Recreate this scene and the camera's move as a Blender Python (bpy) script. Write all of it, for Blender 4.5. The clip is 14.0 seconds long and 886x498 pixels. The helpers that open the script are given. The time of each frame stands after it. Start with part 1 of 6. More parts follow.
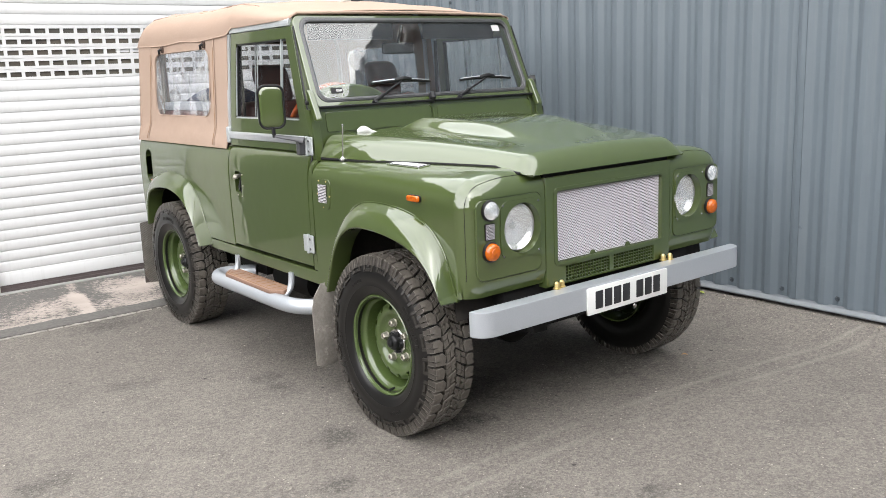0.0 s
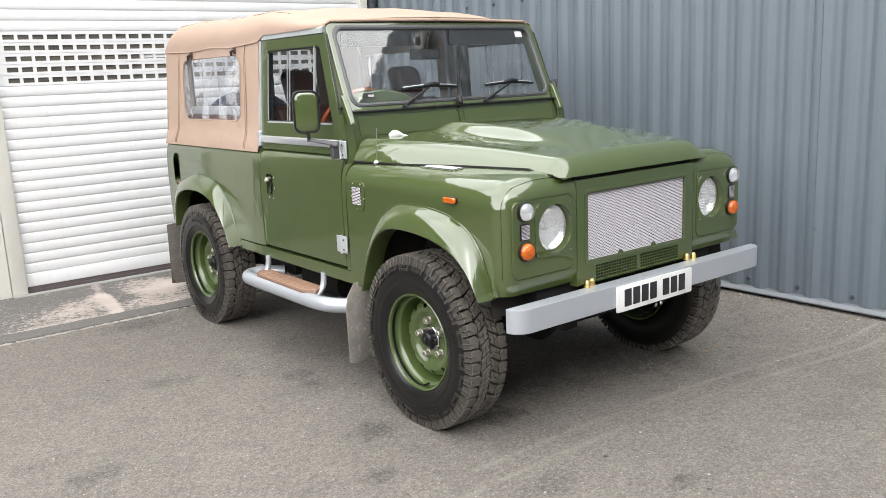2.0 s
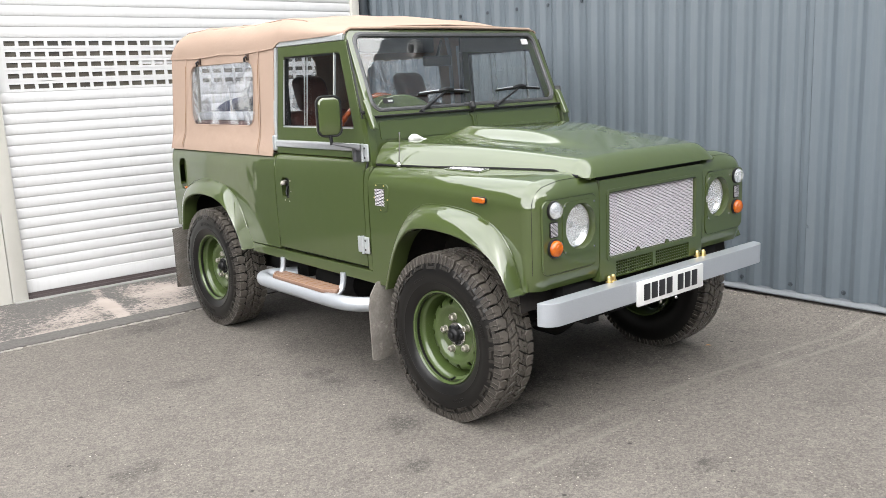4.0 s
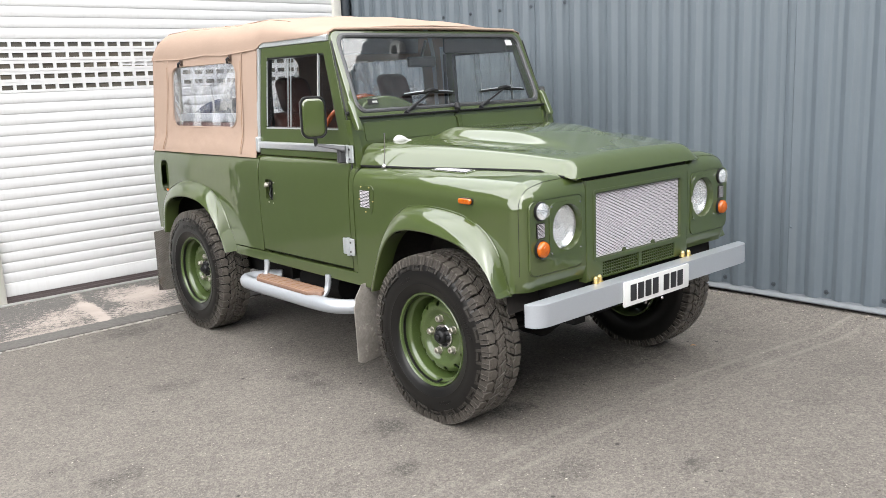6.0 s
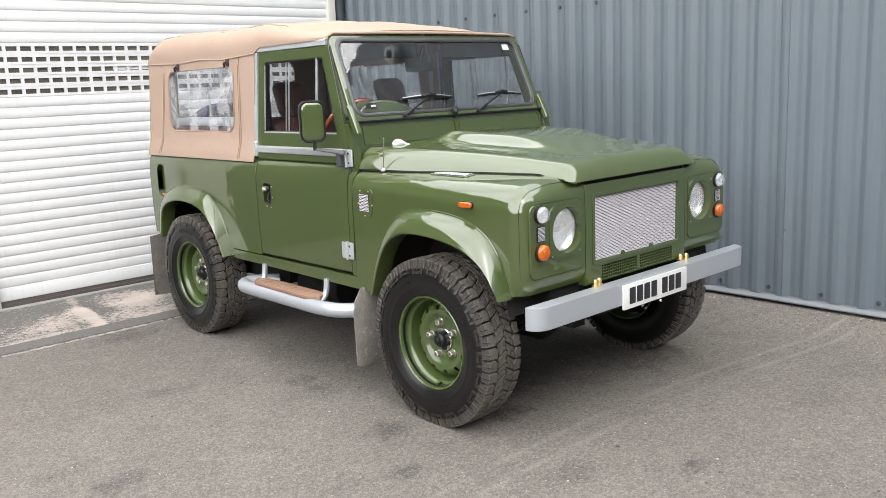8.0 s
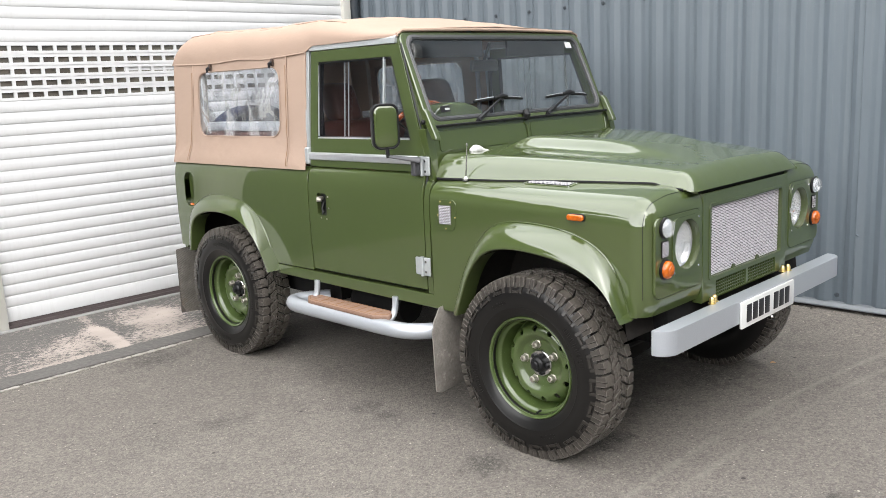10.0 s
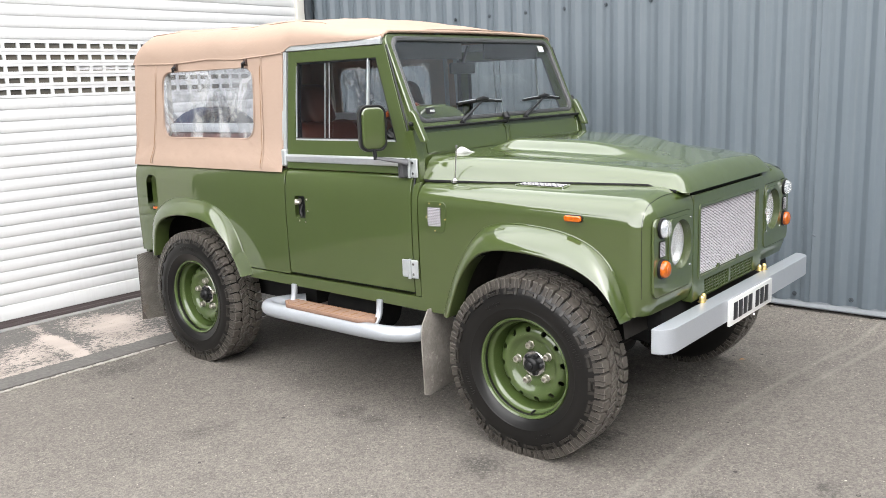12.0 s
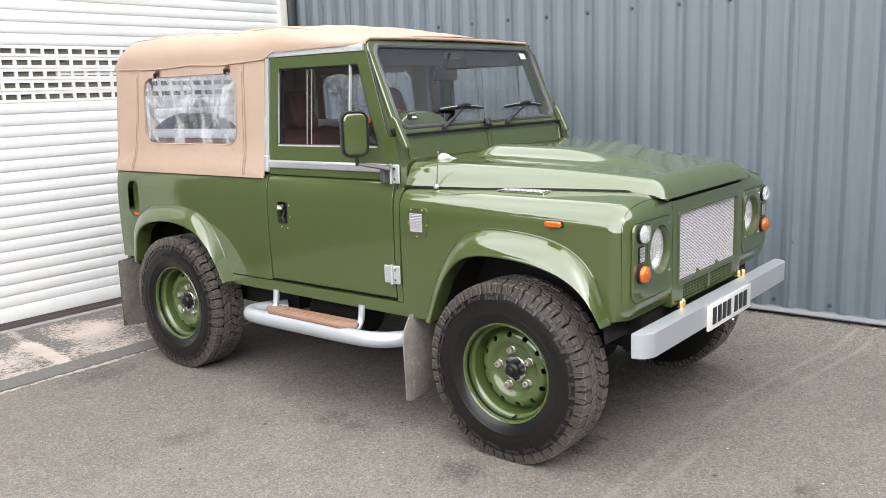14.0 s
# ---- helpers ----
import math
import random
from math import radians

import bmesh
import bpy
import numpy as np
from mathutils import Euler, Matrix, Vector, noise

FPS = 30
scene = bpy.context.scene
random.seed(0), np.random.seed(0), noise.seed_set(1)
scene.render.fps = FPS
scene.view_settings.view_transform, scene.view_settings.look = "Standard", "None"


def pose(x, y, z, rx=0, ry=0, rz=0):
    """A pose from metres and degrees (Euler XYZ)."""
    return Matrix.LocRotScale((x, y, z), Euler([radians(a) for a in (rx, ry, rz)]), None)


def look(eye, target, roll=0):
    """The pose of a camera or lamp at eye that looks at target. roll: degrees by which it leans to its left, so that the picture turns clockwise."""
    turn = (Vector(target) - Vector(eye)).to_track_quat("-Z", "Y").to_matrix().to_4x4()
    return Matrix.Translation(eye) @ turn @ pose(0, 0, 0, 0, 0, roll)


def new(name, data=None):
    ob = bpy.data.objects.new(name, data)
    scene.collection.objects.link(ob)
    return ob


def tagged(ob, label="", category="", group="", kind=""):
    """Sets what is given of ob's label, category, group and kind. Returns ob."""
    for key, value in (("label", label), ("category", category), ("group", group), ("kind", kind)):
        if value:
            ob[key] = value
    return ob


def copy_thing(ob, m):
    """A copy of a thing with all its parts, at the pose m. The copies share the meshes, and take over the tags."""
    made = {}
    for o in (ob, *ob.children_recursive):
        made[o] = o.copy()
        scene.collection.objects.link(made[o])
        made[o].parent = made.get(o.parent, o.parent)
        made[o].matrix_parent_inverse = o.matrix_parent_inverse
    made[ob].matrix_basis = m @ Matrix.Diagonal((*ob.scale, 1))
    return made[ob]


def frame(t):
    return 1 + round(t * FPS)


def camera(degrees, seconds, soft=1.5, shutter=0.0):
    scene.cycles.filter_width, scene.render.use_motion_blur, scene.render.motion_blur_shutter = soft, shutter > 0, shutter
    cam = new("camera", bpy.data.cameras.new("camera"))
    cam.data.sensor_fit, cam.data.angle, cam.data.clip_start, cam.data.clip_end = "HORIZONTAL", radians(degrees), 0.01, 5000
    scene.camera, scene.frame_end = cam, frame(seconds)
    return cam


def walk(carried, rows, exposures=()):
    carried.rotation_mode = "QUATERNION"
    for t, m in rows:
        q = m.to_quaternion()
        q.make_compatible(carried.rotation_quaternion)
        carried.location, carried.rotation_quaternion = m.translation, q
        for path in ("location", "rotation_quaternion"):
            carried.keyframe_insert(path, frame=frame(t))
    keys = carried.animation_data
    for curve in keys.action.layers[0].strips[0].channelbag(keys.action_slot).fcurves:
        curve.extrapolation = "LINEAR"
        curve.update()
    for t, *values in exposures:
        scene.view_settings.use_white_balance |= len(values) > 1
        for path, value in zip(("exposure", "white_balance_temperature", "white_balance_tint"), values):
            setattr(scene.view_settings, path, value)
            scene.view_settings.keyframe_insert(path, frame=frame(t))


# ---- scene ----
cam = camera(55.0, 14.0, soft=0.65)
PATH = [
    (0, (-2.772, -2.932, 1.522), (-1.577, -1.381, 1.115), -2.4),
    (0.5, (-2.769, -2.94, 1.526), (-1.574, -1.388, 1.121), -2.4),
    (1, (-2.779, -2.981, 1.536), (-1.588, -1.427, 1.131), -2.4),
    (1.5, (-2.821, -3.008, 1.541), (-1.632, -1.452, 1.135), -2.4),
    (2, (-2.965, -2.944, 1.547), (-1.769, -1.392, 1.144), -2.5),
    (2.2, (-3.046, -2.906, 1.549), (-1.844, -1.359, 1.147), -2.4),
    (4.5, (-3.277, -2.874, 1.548), (-2.0, -1.384, 1.16), -2.6),
    (5, (-3.278, -2.862, 1.545), (-1.992, -1.38, 1.157), -2.6),
    (5.5, (-3.283, -2.858, 1.544), (-1.99, -1.382, 1.157), -2.5),
    (6, (-3.28, -2.854, 1.544), (-1.982, -1.382, 1.157), -2.5),
    (6.5, (-3.282, -2.854, 1.543), (-1.977, -1.388, 1.156), -2.5),
    (7, (-3.287, -2.858, 1.545), (-1.976, -1.398, 1.158), -2.4),
    (7.5, (-3.288, -2.859, 1.548), (-1.974, -1.402, 1.163), -2.4),
    (8, (-3.32, -2.835, 1.545), (-2.004, -1.377, 1.167), -2.5),
    (8.5, (-3.334, -2.745, 1.55), (-2.016, -1.288, 1.176), -2.4),
    (9, (-3.348, -2.537, 1.557), (-2.024, -1.083, 1.191), -2.5),
    (9.2, (-3.362, -2.461, 1.566), (-2.037, -1.008, 1.197), -2.6),
    (11.3, (-3.698, -1.952, 1.581), (-2.21, -0.674, 1.195), -2.4),
    (11.5, (-3.696, -1.967, 1.576), (-2.207, -0.687, 1.195), -2.3),
    (12, (-3.689, -1.965, 1.577), (-2.188, -0.699, 1.197), -2.2),
    (12.5, (-3.692, -1.965, 1.576), (-2.18, -0.711, 1.2), -2.1),
    (13, (-3.691, -1.969, 1.576), (-2.172, -0.723, 1.202), -2.0),
    (13.5, (-3.7, -1.973, 1.578), (-2.173, -0.734, 1.209), -2.0),
    (14, (-3.693, -1.983, 1.573), (-2.166, -0.744, 1.208), -2.0),
]
walk(cam, [(t, look(eye, target, roll)) for t, eye, target, roll in PATH], [(0, 2.52), (2, 2.54), (5, 2.57), (7, 2.55), (8.5, 2.46), (9.2, 2.44), (11.5, 2.66), (12.5, 2.68), (14, 2.63)])

# ---------------------------------------------------------------- light
world = bpy.data.worlds.new("overcast_sky")
scene.world = world
world.use_nodes = True
wn, wl = world.node_tree.nodes, world.node_tree.links
sky = wn.new("ShaderNodeTexSky")
sky.sky_type = "NISHITA"
sky.sun_disc = False
sky.sun_elevation = radians(50)
sky.sun_rotation = radians(215)
sky.air_density, sky.dust_density, sky.ozone_density = 1.0, 4.0, 1.0
cloud = wn.new("ShaderNodeHueSaturation")
cloud.inputs["Saturation"].default_value = 0.22
wl.new(sky.outputs[0], cloud.inputs["Color"])
deck = wn.new("ShaderNodeMix")
deck.data_type = "RGBA"
deck.inputs["Factor"].default_value = 0.84
wl.new(cloud.outputs[0], deck.inputs["A"])
# uneven cloud cover, lighter and darker banks
direction, banks, shade = wn.new("ShaderNodeTexCoord"), wn.new("ShaderNodeTexNoise"), wn.new("ShaderNodeMix")
banks.inputs["Scale"].default_value, banks.inputs["Detail"].default_value, banks.inputs["Distortion"].default_value = 2.6, 5.0, 0.4
wl.new(direction.outputs["Generated"], banks.inputs["Vector"])
spread = wn.new("ShaderNodeMapRange")
spread.inputs["From Min"].default_value, spread.inputs["From Max"].default_value = 0.33, 0.67
wl.new(banks.outputs["Fac"], spread.inputs["Value"])
shade.data_type = "RGBA"
shade.inputs["A"].default_value, shade.inputs["B"].default_value = (3.66, 3.75, 3.88, 1), (5.52, 5.55, 5.58, 1)
wl.new(spread.outputs["Result"], shade.inputs["Factor"])
# bright haze towards the horizon
height, lift, dome = wn.new("ShaderNodeSeparateXYZ"), wn.new("ShaderNodeMapRange"), wn.new("ShaderNodeVectorMath")
wl.new(direction.outputs["Generated"], height.inputs[0])
lift.inputs["From Min"].default_value, lift.inputs["From Max"].default_value = 0.0, 1.0
lift.inputs["To Min"].default_value, lift.inputs["To Max"].default_value = 1.22, 0.86
wl.new(height.outputs["Z"], lift.inputs["Value"])
dome.operation = "SCALE"
wl.new(shade.outputs["Result"], dome.inputs[0])
wl.new(lift.outputs["Result"], dome.inputs["Scale"])
wl.new(dome.outputs[0], deck.inputs["B"])
wl.new(deck.outputs["Result"], wn["Background"].inputs["Color"])
wn["Background"].inputs["Strength"].default_value = 0.15
sun_data = bpy.data.lights.new("sun", "SUN")
sun_data.energy, sun_data.angle, sun_data.color = 0.6, radians(150), (1.0, 0.96, 0.9)
sun = new("sun", sun_data)
sun.matrix_world = look((-10, -7, 10), (0, 1, 0))


# ---------------------------------------------------------------- materials
def mat(name, color, rough=0.5, metal=0.0, grain=None, wear=None, bump=None, coat=0.0, spec=0.5, extra=None):
    """grain: (scale, colour, amount); wear: (scale, colour, threshold, amount); bump: (scale, strength, distance)."""
    m = bpy.data.materials.new(name)
    m.use_nodes = True
    n, l = m.node_tree.nodes, m.node_tree.links
    b = n["Principled BSDF"]
    b.inputs["Roughness"].default_value = rough
    b.inputs["Metallic"].default_value = metal
    b.inputs["Specular IOR Level"].default_value = spec
    b.inputs["Coat Weight"].default_value = coat
    b.inputs["Coat Roughness"].default_value = 0.03
    b.inputs["Base Color"].default_value = (*color, 1)
    co = n.new("ShaderNodeTexCoord").outputs["Object"]
    out = None
    def noise_tex(scale, detail=4.0, rough_=0.6):
        t = n.new("ShaderNodeTexNoise")
        t.inputs["Scale"].default_value, t.inputs["Detail"].default_value, t.inputs["Roughness"].default_value = scale, detail, rough_
        l.new(co, t.inputs["Vector"])
        return t.outputs["Fac"]
    def ramp(src, a, c):
        r = n.new("ShaderNodeMapRange")
        r.inputs["From Min"].default_value, r.inputs["From Max"].default_value = a, c
        l.new(src, r.inputs["Value"])
        return r.outputs["Result"]
    def mix(a, c2, fac, amount):
        k = n.new("ShaderNodeMix")
        k.data_type = "RGBA"
        f = n.new("ShaderNodeMath")
        f.operation, f.inputs[1].default_value = "MULTIPLY", amount
        l.new(fac, f.inputs[0])
        l.new(f.outputs[0], k.inputs["Factor"])
        if a is None:
            k.inputs["A"].default_value = (*color, 1)
        else:
            l.new(a, k.inputs["A"])
        k.inputs["B"].default_value = (*c2, 1)
        return k.outputs["Result"]
    for s, c2, amount in grain or ():
        out = mix(out, c2, ramp(noise_tex(s), 0.35, 0.7), amount)
    for s, c2, th, amount in wear or ():
        out = mix(out, c2, ramp(noise_tex(s, 8.0, 0.7), th, th + 0.06), amount)
    if out is not None:
        l.new(out, b.inputs["Base Color"])
    if bump:
        prev = None
        for s, strength, dist in bump:
            k = n.new("ShaderNodeBump")
            k.inputs["Strength"].default_value, k.inputs["Distance"].default_value = strength, dist
            l.new(noise_tex(s), k.inputs["Height"])
            if prev:
                l.new(prev, k.inputs["Normal"])
            prev = k.outputs["Normal"]
        l.new(prev, b.inputs["Normal"])
        if coat:
            l.new(prev, b.inputs["Coat Normal"])
    if extra:
        extra(m, n, l, b)
    return m


def glassy(name, tint, ior=1.5):
    """Clear sheet, for closed meshes with a real thickness."""
    m = bpy.data.materials.new(name)
    m.use_nodes = True
    n, l = m.node_tree.nodes, m.node_tree.links
    n.remove(n["Principled BSDF"])
    gl = n.new("ShaderNodeBsdfGlass")
    gl.inputs["Color"].default_value = (*tint, 1)
    gl.inputs["Roughness"].default_value, gl.inputs["IOR"].default_value = 0.0, ior
    l.new(gl.outputs[0], n["Material Output"].inputs["Surface"])
    return m


GREEN = (0.0458, 0.0640, 0.0184)
paint = mat("green_gloss_paint", GREEN, 0.30, 0.0, grain=[(3.0, (0.0498, 0.0698, 0.0206), 0.5)], bump=[(1.5, 0.30, 0.02), (420, 0.006, 0.001)], coat=1.0, spec=0.12)
paint.node_tree.nodes["Principled BSDF"].inputs["Coat IOR"].default_value = 1.80
paint.node_tree.nodes["Principled BSDF"].inputs["Coat Roughness"].default_value = 0.013
dusty_liner = mat("dusty_arch_lining", (0.013, 0.0118, 0.0107), 0.75, grain=[(7, (0.034, 0.030, 0.027), 0.6), (60, (0.010, 0.009, 0.009), 0.5)], wear=[(16, (0.085, 0.075, 0.066), 0.64, 0.45)], spec=0.2)
# black underbody; also puts the shade of gaps and openings into colour
dark_gap = mat("black_underbody_and_gaps", (0.007, 0.007, 0.0075), 0.75, grain=[(9, (0.017, 0.016, 0.0145), 0.5)], spec=0.15)
canvas = mat("tan_canvas", (0.318, 0.239, 0.194), 0.9, grain=[(2.5, (0.352, 0.260, 0.206), 0.6), (900, (0.31, 0.205, 0.142), 0.35)], bump=[(1400, 0.35, 0.0006), (14, 0.22, 0.006), (3.5, 0.25, 0.02)], spec=0.15)
thread = mat("brown_stitching", (0.22, 0.13, 0.07), 0.9, spec=0.1)


def crumpled(name, tint, gloss_share, haze):
    """Thin clear plastic sheet: it hardly bends the view; creases catch light, white glints are painted in."""
    m = bpy.data.materials.new(name)
    m.use_nodes = True
    n, l = m.node_tree.nodes, m.node_tree.links
    n.remove(n["Principled BSDF"])
    clear_, shine, milk = n.new("ShaderNodeBsdfTransparent"), n.new("ShaderNodeBsdfGlossy"), n.new("ShaderNodeBsdfDiffuse")
    clear_.inputs["Color"].default_value = (*tint, 1)
    milk.inputs["Color"].default_value = (0.75, 0.77, 0.8, 1)
    shine.inputs["Roughness"].default_value = 0.03
    co, t, fine, k1, k2 = n.new("ShaderNodeTexCoord"), n.new("ShaderNodeTexNoise"), n.new("ShaderNodeTexNoise"), n.new("ShaderNodeBump"), n.new("ShaderNodeBump")
    t.inputs["Scale"].default_value, t.inputs["Detail"].default_value, t.inputs["Distortion"].default_value = 2.4, 0.5, 1.4
    fine.inputs["Scale"].default_value, fine.inputs["Detail"].default_value, fine.inputs["Distortion"].default_value = 5.0, 1.0, 1.6
    k1.inputs["Strength"].default_value, k1.inputs["Distance"].default_value = 1.0, 0.06
    k2.inputs["Strength"].default_value, k2.inputs["Distance"].default_value = 0.8, 0.022
    for tex_, k in ((t, k1), (fine, k2)):
        l.new(co.outputs["Object"], tex_.inputs["Vector"])
        l.new(tex_.outputs["Fac"], k.inputs["Height"])
    l.new(k1.outputs["Normal"], k2.inputs["Normal"])
    l.new(k2.outputs["Normal"], shine.inputs["Normal"])
    a, b = n.new("ShaderNodeMixShader"), n.new("ShaderNodeMixShader")
    where, fold, share = n.new("ShaderNodeMapping"), n.new("ShaderNodeTexNoise"), n.new("ShaderNodeMapRange")
    where.inputs["Rotation"].default_value, where.inputs["Scale"].default_value = (0.6, 0, 0), (1.0, 2.6, 1.0)
    fold.inputs["Scale"].default_value, fold.inputs["Detail"].default_value, fold.inputs["Distortion"].default_value = 2.6, 1.5, 0.9
    for k, v in zip(("From Min", "From Max", "To Min", "To Max"), (0.53, 0.57, gloss_share * 0.6, gloss_share * 2.0)):
        share.inputs[k].default_value = v
    l.new(co.outputs["Object"], where.inputs["Vector"])
    l.new(where.outputs[0], fold.inputs["Vector"])
    l.new(fold.outputs["Fac"], share.inputs["Value"])
    l.new(share.outputs["Result"], a.inputs[0])
    # milky plastic and white glints, put into the colour along the folds
    glint_haze = n.new("ShaderNodeMath")
    glint_haze.operation, glint_haze.inputs[1].default_value = "MULTIPLY", haze
    l.new(share.outputs["Result"], glint_haze.inputs[0])
    l.new(glint_haze.outputs[0], b.inputs[0])
    l.new(clear_.outputs[0], a.inputs[1])
    l.new(shine.outputs[0], a.inputs[2])
    l.new(a.outputs[0], b.inputs[1])
    l.new(milk.outputs[0], b.inputs[2])
    l.new(b.outputs[0], n["Material Output"].inputs["Surface"])
    return m


vinyl = crumpled("clear_vinyl", (0.95, 0.955, 0.97), 0.13, 0.36)
glass = glassy("window_glass", (0.975, 0.98, 0.98), ior=1.62)
pane_glass = bpy.data.materials.new("door_pane_glass")
pane_glass.use_nodes = True
pn, pl = pane_glass.node_tree.nodes, pane_glass.node_tree.links
pn.remove(pn["Principled BSDF"])
see, shine_, pane_mix = pn.new("ShaderNodeBsdfTransparent"), pn.new("ShaderNodeBsdfGlossy"), pn.new("ShaderNodeMixShader")
see.inputs["Color"].default_value = (0.96, 0.965, 0.96, 1)
shine_.inputs["Roughness"].default_value, pane_mix.inputs[0].default_value = 0.0, 0.045
pl.new(see.outputs[0], pane_mix.inputs[1])
pl.new(shine_.outputs[0], pane_mix.inputs[2])
pl.new(pane_mix.outputs[0], pn["Material Output"].inputs["Surface"])
rubber = mat("black_rubber", (0.0085, 0.0085, 0.009), 0.42, grain=[(40, (0.013, 0.0125, 0.012), 0.5)], spec=0.22)
seal = mat("black_rubber_seal", (0.0095, 0.0095, 0.0105), 0.32, grain=[(40, (0.014, 0.014, 0.015), 0.5)], spec=0.3)
# windscreen seal; its grey base holds part of the sky's sheen
screen_seal = mat("grey_sheen_seal", (0.050, 0.050, 0.052), 0.30, grain=[(40, (0.036, 0.036, 0.038), 0.5)], spec=0.6)
wheel_paint = mat("dusty_green_wheel_paint", (0.0500, 0.0760, 0.0200), 0.34, 0.0, grain=[(14, (0.0590, 0.0880, 0.0260), 0.6), (5, (0.040, 0.057, 0.019), 0.5)], wear=[(120, (0.16, 0.18, 0.12), 0.60, 0.45)], bump=[(160, 0.06, 0.001)], coat=1.0, spec=0.3)
wheel_paint.node_tree.nodes["Principled BSDF"].inputs["Coat Roughness"].default_value = 0.06
tyre_mat = mat("dressed_tyre_rubber", (0.0062, 0.0058, 0.0056), 0.30, grain=[(6, (0.0085, 0.0080, 0.0076), 0.6)], wear=[(26, (0.022, 0.0195, 0.017), 0.64, 0.3)], bump=[(160, 0.05, 0.001)], spec=0.33)
tread_mat = mat("dusty_tread_rubber", (0.076, 0.067, 0.058), 0.45, grain=[(18, (0.110, 0.096, 0.083), 0.7), (140, (0.038, 0.034, 0.030), 0.4)], wear=[(50, (0.15, 0.13, 0.11), 0.62, 0.35)], bump=[(220, 0.12, 0.002)], spec=0.4)
lug_mat = mat("scuffed_lug_rubber", (0.034, 0.0300, 0.0262), 0.34, grain=[(20, (0.056, 0.049, 0.043), 0.7)], wear=[(40, (0.100, 0.088, 0.076), 0.63, 0.4)], bump=[(160, 0.06, 0.001)], spec=0.45)
key_mat = mat("dusty_sidewall_rubber", (0.0175, 0.0156, 0.0138), 0.34, grain=[(9, (0.036, 0.032, 0.028), 0.7)], wear=[(40, (0.060, 0.053, 0.046), 0.64, 0.4)], spec=0.4)
# lug edges: scuffs, with edge glints put into the colour
scuff_glint_edge = mat("pale_scuff_and_glint_edge", (0.135, 0.123, 0.110), 0.5, grain=[(60, (0.080, 0.073, 0.066), 0.8)], spec=0.4)
silver = mat("silver_paint", (0.335, 0.355, 0.385), 0.36, 0.35, grain=[(700, (0.43, 0.45, 0.475), 0.4)], bump=[(300, 0.03, 0.001)], coat=0.4)
bead_grey = mat("grey_seal_bead", (0.075, 0.075, 0.08), 0.35, grain=[(60, (0.055, 0.055, 0.06), 0.5)])
strip_metal = mat("polished_strip_metal", (0.56, 0.57, 0.60), 0.30, 0.7, grain=[(40, (0.48, 0.49, 0.52), 0.5)], coat=0.3)
chrome = mat("bright_metal", (0.62, 0.62, 0.62), 0.22, 1.0, grain=[(30, (0.5, 0.5, 0.5), 0.5)])
galv = mat("galvanised_steel", (0.4480, 0.4720, 0.4800), 0.42, 0.55, grain=[(60, (0.3600, 0.3840, 0.4000), 0.6), (12, (0.4960, 0.5120, 0.5200), 0.5)])
dull_steel = mat("dull_steel", (0.46, 0.43, 0.37), 0.36, 0.75, grain=[(90, (0.2, 0.19, 0.18), 0.6)])
mesh_metal = mat("bright_expanded_steel", (0.57, 0.55, 0.585), 0.38, 0.30, grain=[(50, (0.45, 0.43, 0.465), 0.4)])
brass = mat("zinc_yellow_bolt", (0.62, 0.47, 0.19), 0.32, 0.9, grain=[(80, (0.5, 0.42, 0.25), 0.5)])
orange = mat("orange_lens", (0.47, 0.100, 0.003), 0.14, grain=[(45, (0.22, 0.040, 0.001), 0.8)], coat=0.5, bump=[(70, 0.25, 0.004)])
lens_clear = bpy.data.materials.new("clear_lens")
lens_clear.use_nodes = True
ln, ll = lens_clear.node_tree.nodes, lens_clear.node_tree.links
ln.remove(ln["Principled BSDF"])
clear, gloss, both, flute, relief = ln.new("ShaderNodeBsdfTransparent"), ln.new("ShaderNodeBsdfGlossy"), ln.new("ShaderNodeMixShader"), ln.new("ShaderNodeTexWave"), ln.new("ShaderNodeBump")
clear.inputs["Color"].default_value, gloss.inputs["Roughness"].default_value = (0.97, 0.975, 0.98, 1), 0.05
flute.inputs["Scale"].default_value, relief.inputs["Strength"].default_value, relief.inputs["Distance"].default_value = 34.0, 0.5, 0.004
ll.new(flute.outputs["Fac"], relief.inputs["Height"])
ll.new(relief.outputs["Normal"], gloss.inputs["Normal"])
ll.new(ln.new("ShaderNodeTexCoord").outputs["Object"], flute.inputs["Vector"])
both.inputs[0].default_value = 0.14
ll.new(clear.outputs[0], both.inputs[1])
ll.new(gloss.outputs[0], both.inputs[2])
frosted, scatter = ln.new("ShaderNodeBsdfDiffuse"), ln.new("ShaderNodeMixShader")
frosted.inputs["Color"].default_value, scatter.inputs[0].default_value = (0.82, 0.83, 0.84, 1), 0.12
ll.new(both.outputs[0], scatter.inputs[1])
ll.new(frosted.outputs[0], scatter.inputs[2])
ll.new(scatter.outputs[0], ln["Material Output"].inputs["Surface"])
reflector = mat("lamp_reflector", (0.93, 0.935, 0.94), 0.20, 1.0, bump=[(22, 0.12, 0.004)])
pale_metal = mat("pale_grey_metal", (0.52, 0.545, 0.58), 0.35, 0.2, grain=[(30, (0.46, 0.48, 0.51), 0.5)])
wood = mat("teak_board", (0.205, 0.122, 0.086), 0.55, grain=[(7, (0.255, 0.165, 0.122), 0.6), (90, (0.150, 0.084, 0.056), 0.6)], bump=[(120, 0.1, 0.001)])
wood_red = mat("varnished_wood_rim", (0.26, 0.055, 0.014), 0.2, grain=[(30, (0.18, 0.035, 0.01), 0.6)], coat=0.8)
